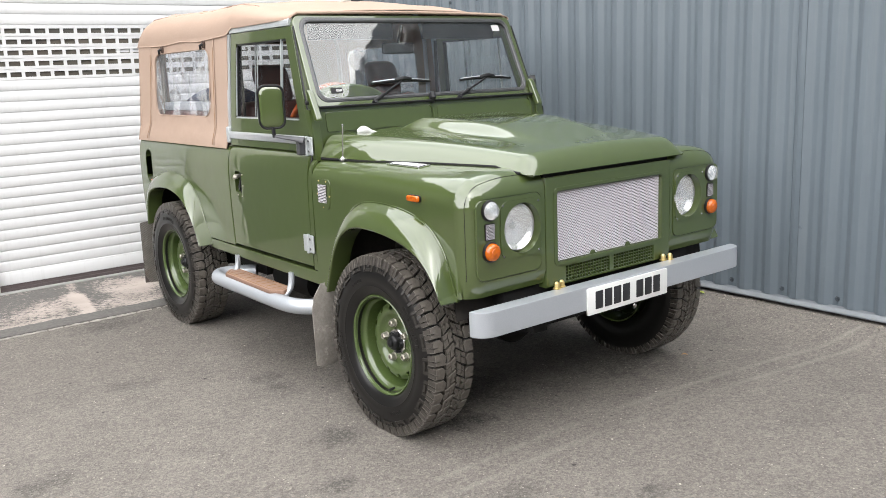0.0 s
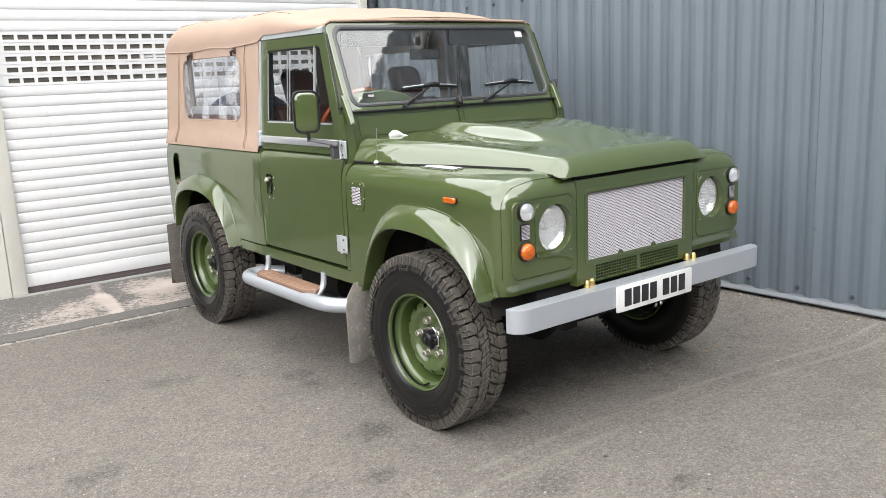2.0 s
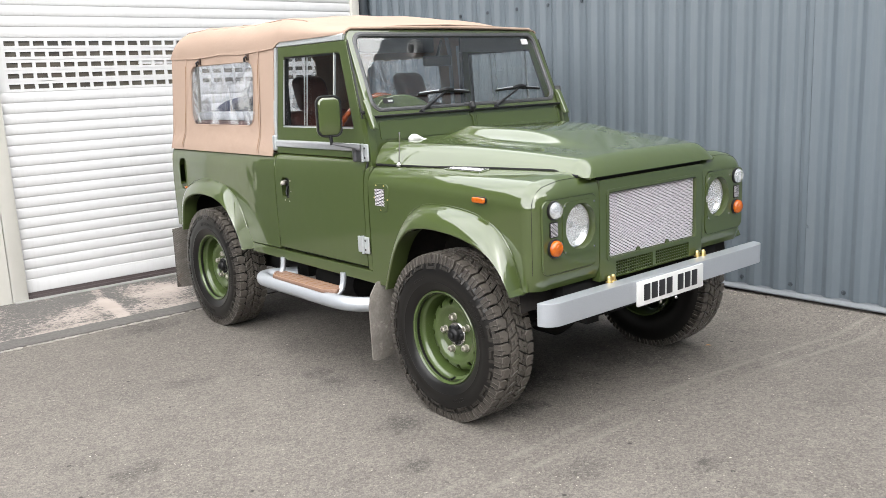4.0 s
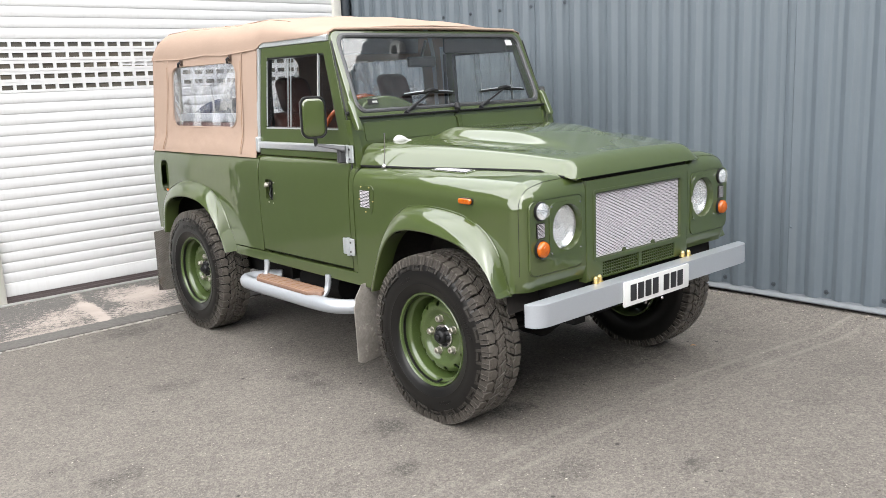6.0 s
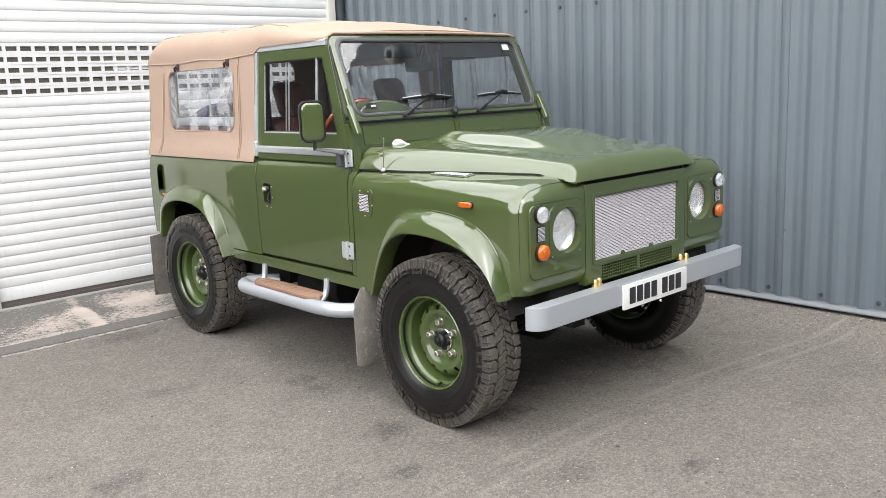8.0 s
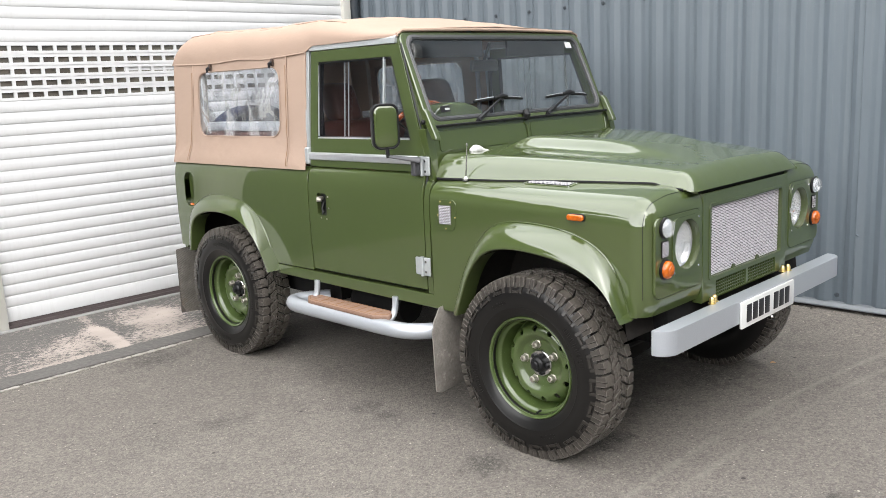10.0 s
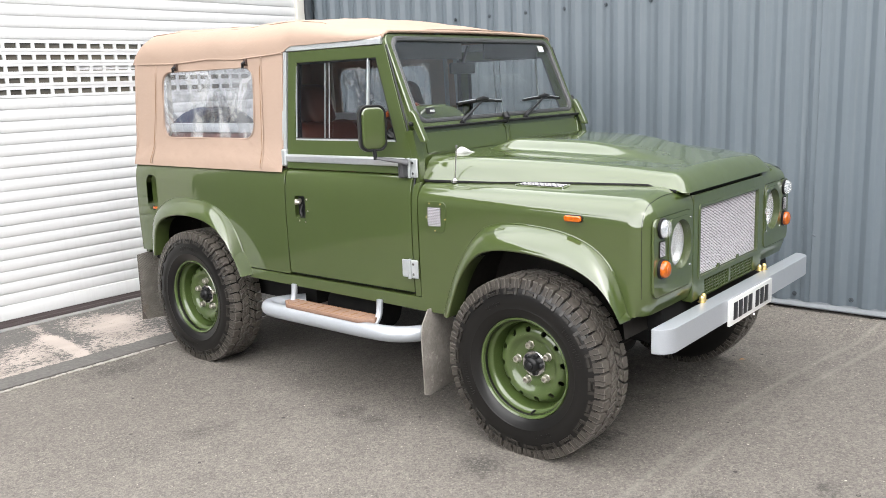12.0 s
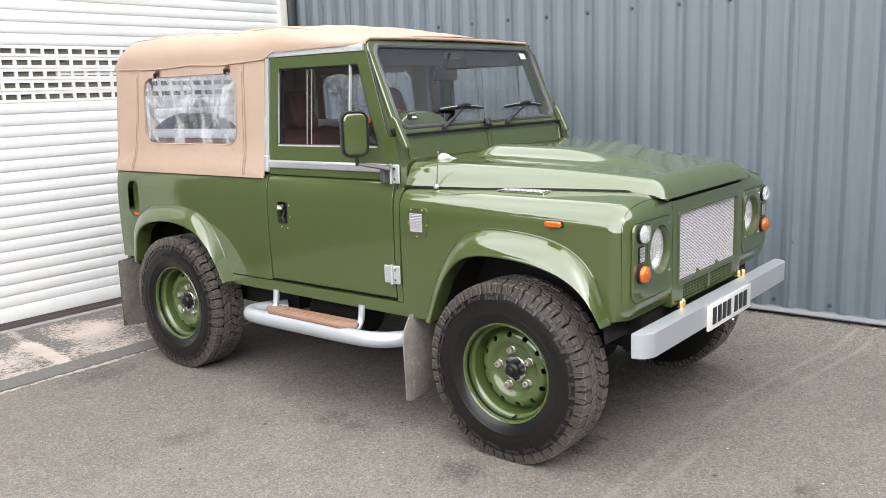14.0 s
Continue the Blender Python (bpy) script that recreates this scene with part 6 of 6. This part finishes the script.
for x in (-0.30, 0.30):
    part("bumper_bracket", soft_box(x - 0.05, x + 0.05, -0.56, -0.40, 0.50, 0.60, 0.006), dark_gap, car)
part("front_apron", soft_box(-0.60, 0.60, -0.50, -0.42, 0.56, 0.68, 0.006), dark_gap, car)
for s in (1, -1):
    part("tow_bracket", side(soft_box(0.09, 0.13, -0.58, -0.52, 0.505, 0.545, 0.004), s), dark_gap, car)

# --- side steps
for s in (1, -1):
    path = spline([(0.66, 1.600, 0.424), (0.74, 1.660, 0.424), (0.835, 1.690, 0.424), (0.887, 1.645, 0.424), (0.904, 1.54, 0.424), (0.905, 1.20, 0.424), (0.904, 0.90, 0.424), (0.889, 0.755, 0.424), (0.845, 0.672, 0.424), (0.77, 0.618, 0.424), (0.66, 0.590, 0.424)], 64)
    step = part("side_step", side(tube(path, 0.039, 16), s), silver, car, "silver tubular side step")
    for y in (1.500, 0.868):
        part("bracket", side(tube(spline([(0.905, y, 0.425), (0.845, y + 0.004, 0.462), (0.822, y + 0.006, 0.50), (0.815, y + 0.006, 0.560)], 10), 0.0165, 10), s), silver, step)
    bm = prism([(0.812, 0.880), (0.812, 1.525), (0.868, 1.530), (0.922, 1.46), (0.928, 0.930), (0.880, 0.852)], "z", 0.458, 0.480)
    bevel_sharp(bm, 0.005, 2)
    board = part("tread_board", side(bm, s), wood, step, "teak tread board with carved marks")
    groove = [(0.824, 0.898, 0.4795), (0.824, 1.508, 0.4795), (0.864, 1.512, 0.4795), (0.910, 1.452, 0.4795), (0.915, 0.938, 0.4795), (0.876, 0.872, 0.4795)]
    part("groove", side(tube(groove, 0.0022, 6, closed=True), s), thread, board)
    for k in range(9):
        y = 1.44 - k * 0.062
        part("mark", side(soft_box(0.842, 0.898, y - 0.004 - 0.006 * (k % 2), y + 0.004, 0.4795, 0.4805, 0.0004, 1), s), thread, board)

# --- mud flaps
for s in (1, -1):
    bm = prism([(0.655, 0.175), (0.860, 0.152), (0.893, 0.165), (0.893, 0.44), (0.878, 0.500), (0.835, 0.560), (0.655, 0.565)], "y", 0.545, 0.552)
    bevel_sharp(bm, 0.002, 2)
    shear(bm, lambda p: Vector((p.x, p.y - 0.03 * (0.5 - p.z), p.z)))
    part("mud_flap", side(bm, s), flap_mat, car, "grey dusty rubber mud flap")
    bm = bmesh.new()
    prism([(0.705, 0.148), (0.880, 0.160), (0.873, 0.585), (0.705, 0.60)], "y", 2.955, 2.962, bm)
    flap = part("mud_flap", side(bm, s), tread_mat, car, "grey ribbed rubber rear mud flap", flat=True)
    bm = bmesh.new()
    for k in range(34):
        a = -0.42 + k * 0.0195
        seg = [(0.708, 0.30 + a), (0.876, 0.30 + a + 0.34)]
        (x0, z0), (x1, z1) = seg
        if z0 < 0.156:
            x0, z0 = x0 + (0.156 - z0) * 0.168 / 0.34, 0.156
        if z1 > 0.585:
            x1, z1 = x1 - (z1 - 0.585) * 0.168 / 0.34, 0.585
        if x1 > x0 + 0.005:
            prism([(x0 - 0.0032, z0), (x0 + 0.0026, z0), (x1 + 0.0026, z1), (x1 - 0.0032, z1)], "y", 2.947, 2.957, bm)
    part("rib_pattern", side(bm, s), flap_mat, flap, flat=True)["kind"] = "stuff"

# --- underbody
bm = bmesh.new()
for s in (1, -1):
    a, b = sorted((s * 0.36, s * 0.44))
    box(bm, a, b, -0.50, 2.95, 0.455, 0.56)
for y in (-0.42, 0.75, 1.7, 2.9):
    box(bm, -0.44, 0.44, y - 0.04, y + 0.04, 0.46, 0.54)
box(bm, -0.30, 0.30, 0.35, 1.30, 0.36, 0.58)
box(bm, -0.33, 0.33, -0.30, 0.45, 0.55, 1.02)
box(bm, -0.45, 0.45, -0.40, -0.12, 0.47, 0.54)
box(bm, -0.62, -0.46, 1.55, 2.05, 0.40, 0.54)
box(bm, 0.46, 0.62, 0.80, 1.60, 0.38, 0.54)
part("chassis", bm, dark_gap, car, flat=True)
for y in (0.0, 2.36):
    ax = part("axle", tube([(-0.70, y, 0.38), (0.70, y, 0.38)], 0.055, 14), dark_gap, car)
    part("differential", lathe([(-0.14, 0.0), (-0.12, 0.08), (-0.05, 0.135), (0.05, 0.135), (0.12, 0.08), (0.14, 0.0)], (-0.12, y, 0.38), "y", 24), dark_gap, ax)
    for s in (1, -1):
        path = [(s * 0.47 + 0.055 * math.cos(i * 0.5), y + 0.055 * math.sin(i * 0.5), 0.42 + 0.0042 * i) for i in range(70)]
        part("spring", tube(path, 0.008, 6), dark_gap, ax)
part("silencer", tube([(-0.55, 1.05, 0.42), (-0.55, 1.45, 0.42)], 0.085, 16), dark_gap, car)
part("track_rod", tube([(-0.62, -0.18, 0.40), (0.62, -0.18, 0.40)], 0.016, 8), dark_gap, car)

# --- cabin
part("cab_floor", soft_box(-0.72, 0.72, 0.70, 1.50, 0.60, 0.64, 0.01), brown_cab, car)
part("seat_box", soft_box(-0.72, 0.72, 1.02, 1.50, 0.64, 0.92, 0.02), brown_cab, car)
part("rear_trim", soft_box(-0.735, 0.735, 1.500, 1.535, 0.93, 0.96, 0.004), brown_cab, car)
for x in (-0.40, 0.40):
    seat = part("seat", soft_box(x - 0.24, x + 0.24, 1.08, 1.52, 0.92, 1.06, 0.045, 4), leather, car, "brown leather front seat")
    bm = soft_box(x - 0.235, x + 0.235, -0.07, 0.06, 1.00, 1.40, 0.05, 4)
    part("backrest", shear(bm, lambda p: Vector((p.x, p.y + 1.52 + 0.38 * (p.z - 1.0), p.z))), leather, seat)
    bm = soft_box(x - 0.100, x + 0.100, -0.078, 0.072, 1.385, 1.605, 0.050, 4)
    part("headrest", shear(bm, lambda p: Vector((p.x, p.y + 1.53 + 0.38 * (p.z - 1.0), p.z))), leather, seat)
part("cubby_box", soft_box(-0.14, 0.14, 1.05, 1.45, 0.92, 1.10, 0.02), leather, car)
bm = soft_box(-0.70, 0.70, 0.665, 0.86, 1.08, 1.335, 0.035, 4)
dash = part("dashboard", bm, plastic, car, "dark dashboard with green top")
part("dash_top", soft_box(-0.70, 0.70, 0.66, 0.80, 1.335, 1.352, 0.008), paint, dash)
cowl = [(-0.640, 1.345), (-0.225, 1.345)] + [(-0.4325 + 0.2075 * math.cos(radians(a)) - 0.05 * math.sin(radians(a)), 1.345 + 0.137 * math.sin(radians(a)) ** 0.8) for a in range(6, 180, 6)]
part("instrument_cowl", bevel_sharp(prism(cowl, "y", 0.725, 0.835), 0.012, 3, 50), paint, dash, "rounded green instrument cowl")
part("grab_rail", tube([(0.12, 0.87, 1.28), (0.66, 0.87, 1.28)], 0.012, 8), plastic, dash)
for x in (-0.62, -0.56):
    part("dial", lathe([(0.866, 0.022), (0.858, 0.024), (0.855, 0.0)], (x, 0, 1.21), "y", 16), chrome, dash)
wheel_c, wheel_n = Vector((-0.42, 1.095, 1.320)), Vector((0, 0.80, 0.60)).normalized()
ex = Vector((1, 0, 0))
ey = wheel_n.cross(ex)
rim_pts = [wheel_c + ex * (0.200 * math.cos(2 * math.pi * i / 48)) + ey * (0.200 * math.sin(2 * math.pi * i / 48)) for i in range(48)]
sw = part("steering_wheel", tube(rim_pts, 0.015, 10, closed=True), wood_red, car, "wood-rimmed steering wheel")
part("boss", tube([wheel_c + wheel_n * 0.02, wheel_c - wheel_n * 0.02, wheel_c - wheel_n * 0.38], [0.05, 0.045, 0.03], 16), plastic, sw)
for a in (90, 210, 330):
    d = ex * math.cos(radians(a)) + ey * math.sin(radians(a))
    part("spoke", tube([wheel_c + d * 0.03, wheel_c + d * 0.19], 0.009, 8, flat=0.5), chrome, sw)
rv = part("rear_view_mirror", soft_box(-0.145, 0.065, 0.905, 0.930, 1.625, 1.685, 0.012, 3), plastic, car, "black rear view mirror")
part("stem", tube([(-0.04, 0.915, 1.685), (-0.04, 0.875, 1.77)], 0.008, 8), plastic, rv)
for s in (1, -1):
    part("sun_visor", side(soft_box(0.10, 0.62, 0.87, 0.885, 1.70, 1.79, 0.006), s), plastic, car)
    part("rear_bench", side(soft_box(0.36, 0.715, 1.66, 2.80, 1.02, 1.350, 0.03, 3), s), leather, car, "brown leather bench along the side")
    part("bench_rail", side(soft_box(0.60, 0.705, 1.80, 2.70, 1.352, 1.402, 0.006), s), pale_metal, car, "pale metal rail box")
    part("seat_belt", side(soft_box(0.690, 0.694, 1.50, 1.53, 1.05, 1.72, 0.001, 1), s), plastic, car)
cover = part("spare_wheel_cover", lathe([(3.00, 0.0), (3.00, 0.39), (3.02, 0.405), (3.22, 0.405), (3.245, 0.39), (3.25, 0.0)], (-0.08, 0, 1.08), "y", 48), navy, car, "navy fabric spare wheel cover")

# --- wheels
def make_wheel():
    """Built at the left front: outwards is +x."""
    R, cx = 0.397, 0.0
    disc = lathe([(0.766, 0.052), (0.774, 0.050), (0.779, 0.058), (0.778, 0.098), (0.783, 0.107), (0.793, 0.118), (0.799, 0.128), (0.800, 0.142), (0.796, 0.155), (0.786, 0.166), (0.768, 0.1740), (0.752, 0.1800), (0.746, 0.1860), (0.741, 0.1800), (0.760, 0.1690), (0.780, 0.1605), (0.789, 0.1510), (0.792, 0.138), (0.790, 0.128), (0.783, 0.117), (0.772, 0.107), (0.766, 0.098)], (0, 0, 0), "x", 72, close=True)
    holes = []
    for k in range(12):
        a = radians(15 + 30 * k)
        holes.append(prism(circle(0.1535 * math.cos(a), 0.1535 * math.sin(a), 0.0125, 16), "x", 0.70, 0.9))
    disc = cut(disc, *holes)
    w = part("wheel", disc, wheel_paint, car, "green steel wheel with mud tyre")
    rim = lathe([(0.856, 0.2190), (0.866, 0.2212), (0.871, 0.2175), (0.867, 0.2105), (0.858, 0.2070), (0.843, 0.2052), (0.829, 0.2040), (0.824, 0.2010), (0.820, 0.1955), (0.817, 0.1925), (0.810, 0.1912), (0.790, 0.1900), (0.746, 0.1862), (0.700, 0.1760), (0.640, 0.2000), (0.640, 0.2080), (0.700, 0.1840), (0.746, 0.1930), (0.790, 0.1970), (0.812, 0.2010), (0.824, 0.2090), (0.850, 0.2140)], (0, 0, 0), "x", 72, close=True)
    part("rim", rim, wheel_paint, w)
    # unseen dark drum, added so the wheel holes read as shaded
    part("brake_drum", lathe([(0.640, 0.0), (0.640, 0.150), (0.715, 0.150), (0.722, 0.140), (0.722, 0.0)], (0, 0, 0), "x", 32), dark_gap, w)
    prof = [(0.6921, 0.205), (0.6714, 0.225), (0.6594, 0.27), (0.6594, 0.315), (0.6680, 0.35), (0.6817, 0.372), (0.7050, 0.381), (0.7738, 0.384), (0.8426, 0.381), (0.8658, 0.372), (0.8795, 0.350), (0.8890, 0.315), (0.8899, 0.285), (0.8864, 0.268), (0.8877, 0.264), (0.8847, 0.258), (0.8795, 0.238), (0.8692, 0.224), (0.8623, 0.216), (0.8555, 0.205)]
    bm = lathe(prof, (0, 0, 0), "x", 96, close=True)
    part("tyre", bm, tyre_mat, w, "black mud-terrain tyre")
    V, F, worn = [], [], []
    def pale_edges(ob):
        """Pale material on the faces listed in worn: scuffed edges with glints painted in."""
        ob.data.materials.append(scuff_glint_edge)
        for i in worn:
            ob.data.polygons[i].material_index = 1
        worn.clear()
    def block(t0, t1, x0, x1, r0, r1, skew=0.0, xr=None, taper=0.0):
        """xr: the outer end's own x at r0 (for lugs that wrap over the shoulder)."""
        b = len(V)
        for r, tp in ((r0, 0.0), (r1, taper)):
            for x, t in ((x0, t0 + tp), (x1, t0 + skew + tp), (x1, t1 + skew - tp), (x0, t1 - tp)):
                xx = xr if (xr is not None and r == r0 and x == x1) else x
                V.append((xx, r * math.cos(t), r * math.sin(t)))
        F.extend([(b, b + 3, b + 2, b + 1), (b + 4, b + 5, b + 6, b + 7), (b, b + 1, b + 5, b + 4), (b + 1, b + 2, b + 6, b + 5), (b + 2, b + 3, b + 7, b + 6), (b + 3, b, b + 4, b + 7)])
    def lug(pts, r0, r1, crown=0.0):
        """A tread block from its outline (across, round), pulled in a little at the top."""
        cx, ct = sum(q[0] for q in pts) / len(pts), sum(q[1] for q in pts) / len(pts)
        b, m = len(V), len(pts)
        for r, k in ((r0, 1.0), (r1 - 0.002, 0.99), (r1, 0.945)):
            for x, t in pts:
                xx, tt = cx + (x - cx) * k, ct + (t - ct) * k
                rr = r - crown * max(0.0, (abs(xx - 0.774) - 0.06) / 0.05) ** 2 * (r > r0)
                V.append((xx, rr * math.cos(tt), rr * math.sin(tt)))
        F.append(tuple(range(b + 2 * m, b + 3 * m)))
        for lv in (0, m):
            for i in range(m):
                j = (i + 1) % m
                if lv:
                    worn.append(len(F))
                F.append((b + lv + i, b + lv + j, b + lv + m + j, b + lv + m + i))
    n = 44
    p = 2 * math.pi / n
    for k in range(n):
        long = k % 2
        for sgn in (1, -1):
            def X(x):
                return 0.774 + sgn * x * (0.86 if sgn > 0 else 0.80) * (0.969 if x > 0.1 else 1.0)
            t = k * p + (0.0 if sgn > 0 else p * 0.5)
            end = 0.056 if long else 0.064
            def A(*q):
                return [(X(x), t + u * p) for x, u in q]
            # shoulder lug with a notch from its outer end and a pointed inner end
            lug(A((0.121, 0.03), (0.121, 0.30), (0.104, 0.33), (0.104, 0.38), (0.121, 0.38), (0.121, 0.83), (end + 0.018, 0.90), (end, 0.60), (end + 0.010, 0.02)), 0.370, R, 0.006)
            # two slanted blocks towards the middle, parted by a narrow slit
            lug(A((end - 0.004, 0.16), (end - 0.006, 0.60), (0.034, 0.80), (0.032, 0.36)), 0.376, R)
            lug(A((end - 0.006, 0.67), (end - 0.004, 1.00), (0.031, 1.20), (0.034, 0.87)), 0.376, R)
            lug(A((0.028, 0.40), (0.030, 1.20), (0.004, 1.46), (0.003, 1.02), (0.014, 0.86), (0.002, 0.62)), 0.376, R)
    me = bpy.data.meshes.new("tread")
    me.from_pydata(V, [], F)
    bm = bmesh.new()
    bm.from_mesh(me)
    tread = part("tread_block", bm, tread_mat, w, "dusty chunky tread lugs", flat=True)
    tread["kind"] = "stuff"
    pale_edges(tread)
    V.clear()
    F.clear()
    # ends of the shoulder lugs, wrapped down the sidewall
    for k in range(n):
        for sgn, off in ((1, 0.0), (-1, 0.5)):
            def X(x):
                return 0.774 + sgn * x * (0.86 if sgn > 0 else 0.80) * 0.969
            t = (k + off) * p
            block(t + 0.03 * p, t + 0.36 * p, X(0.104), X(0.1228), 0.352, 0.3890, 0.0, X(0.1318), 0.005)
            block(t + 0.42 * p, t + 0.80 * p, X(0.104), X(0.1228), 0.352, 0.3890, 0.0, X(0.1318), 0.005)
            for u in (0.03, 0.42):
                worn.extend(range(len(F), len(F) + 6))
                block(t + u * p, t + (u + 0.028) * p, X(0.104), X(0.1240), 0.354, 0.3895, 0.0, X(0.1326), 0.0)
    me2 = bpy.data.meshes.new("lug_ends")
    me2.from_pydata(V, [], F)
    bm = bmesh.new()
    bm.from_mesh(me2)
    ends = part("shoulder_lug", bm, lug_mat, w, flat=True)
    ends["kind"] = "stuff"
    pale_edges(ends)
    V.clear()
    F.clear()
    # raised key pattern round the shoulder of the sidewall
    side_r, side_x = zip(*sorted((r, x) for x, r in prof if x > 0.86))
    def raised(t0, t1, r0, r1, h):
        b = len(V)
        for dx, tp, rp in ((-0.004, 0.0, 0.0), (h, 0.0045, 0.0013)):
            for r, t in ((r0 + rp, t0 + tp), (r1 - rp, t0 + tp), (r1 - rp, t1 - tp), (r0 + rp, t1 - tp)):
                V.append((float(np.interp(r, side_r, side_x)) + dx, r * math.cos(t), r * math.sin(t)))
        F.extend([(b + 4, b + 5, b + 6, b + 7), (b, b + 1, b + 5, b + 4), (b + 1, b + 2, b + 6, b + 5), (b + 2, b + 3, b + 7, b + 6), (b + 3, b, b + 4, b + 7)])
    step = 2 * math.pi / 22
    for k in range(22):
        t, low = k * step, 0.325 + (0.006 if k % 2 else 0.0)
        raised(t + 0.020, t + 0.066, low, 0.366, 0.0062)
        raised(t + 0.186, t + 0.232, low, 0.366, 0.0062)
        raised(t + 0.068, t + 0.184, low, low + 0.013, 0.0058)
        raised(t + 0.098, t + 0.154, low + 0.020, 0.366, 0.0056)
    me4 = bpy.data.meshes.new("key")
    me4.from_pydata(V, [], F)
    bm = bmesh.new()
    bm.from_mesh(me4)
    part("key_pattern", bm, key_mat, w, flat=True)["kind"] = "stuff"
    V.clear()
    F.clear()
    # low raised marks on the sidewall, too small to read
    for a0, cnt, r0, r1, wide, gap in ((0.35, 8, 0.283, 0.309, 0.042, 0.078), (3.25, 8, 0.283, 0.309, 0.042, 0.078), (2.05, 6, 0.284, 0.300, 0.030, 0.050), (5.10, 6, 0.284, 0.300, 0.030, 0.050)):
        for k in range(cnt):
            a = a0 + gap * k
            raised(a, a + 0.011, r0, r1, 0.0012)
            raised(a + wide - 0.011, a + wide, r0 + 0.004 * (k % 2), r1, 0.0012)
            raised(a, a + wide, r1 - 0.005, r1, 0.0012)
            if k % 3:
                raised(a, a + wide, r0, r0 + 0.005, 0.0012)
    me3 = bpy.data.meshes.new("marks")
    me3.from_pydata(V, [], F)
    bm = bmesh.new()
    bm.from_mesh(me3)
    part("sidewall_mark", bm, tyre_mat, w, flat=True)["kind"] = "stuff"
    hub = part("hub_cap", lathe([(0.774, 0.0365), (0.806, 0.0355), (0.813, 0.0320), (0.817, 0.0260), (0.819, 0.0200), (0.827, 0.0175), (0.8305, 0.0120), (0.8315, 0.0)], (0, 0, 0), "x", 32), plastic, w, "black hub cap")
    part("hub_ring", lathe([(0.776, 0.0560), (0.784, 0.0575), (0.788, 0.0540), (0.786, 0.036), (0.776, 0.036)], (0, 0, 0), "x", 32, close=True), chrome, w)
    for k in range(5):
        a = radians(90 + 72 * k + 20)
        c = (0, 0.0826 * math.cos(a), 0.0826 * math.sin(a))
        nut = lathe([(0.774, 0.0195), (0.781, 0.0195), (0.783, 0.0160), (0.803, 0.0155), (0.806, 0.0125), (0.806, 0.0070), (0.796, 0.0070), (0.796, 0.0)], c, "x", 6)
        part("wheel_nut", nut, dull_steel, w, "bright wheel nut")
        a += radians(36)
        part("hub_bolt", lathe([(0.786, 0.0125), (0.797, 0.0115), (0.799, 0.008), (0.799, 0.0)], (0, 0.0390 * math.cos(a), 0.0390 * math.sin(a)), "x", 8), plastic, w)
    part("valve", tube([(0.835, 0.06, -0.183), (0.862, 0.062, -0.186)], 0.005, 8), rubber, w)
    return w


first = make_wheel()
HUB = 0.387
first.matrix_basis = pose(0, 0, HUB, 0, 0, 0)
copy_thing(first, pose(0, 2.36, HUB, 37, 0, 0))
copy_thing(first, Matrix.Translation((0, 0, HUB)) @ pose(0, 0, 0, 0, 0, 180) @ pose(0, 0, 0, -8, 0, 0))
copy_thing(first, Matrix.Translation((0, 2.36, HUB)) @ pose(0, 0, 0, 0, 0, 180) @ pose(0, 0, 0, 52, 0, 0))
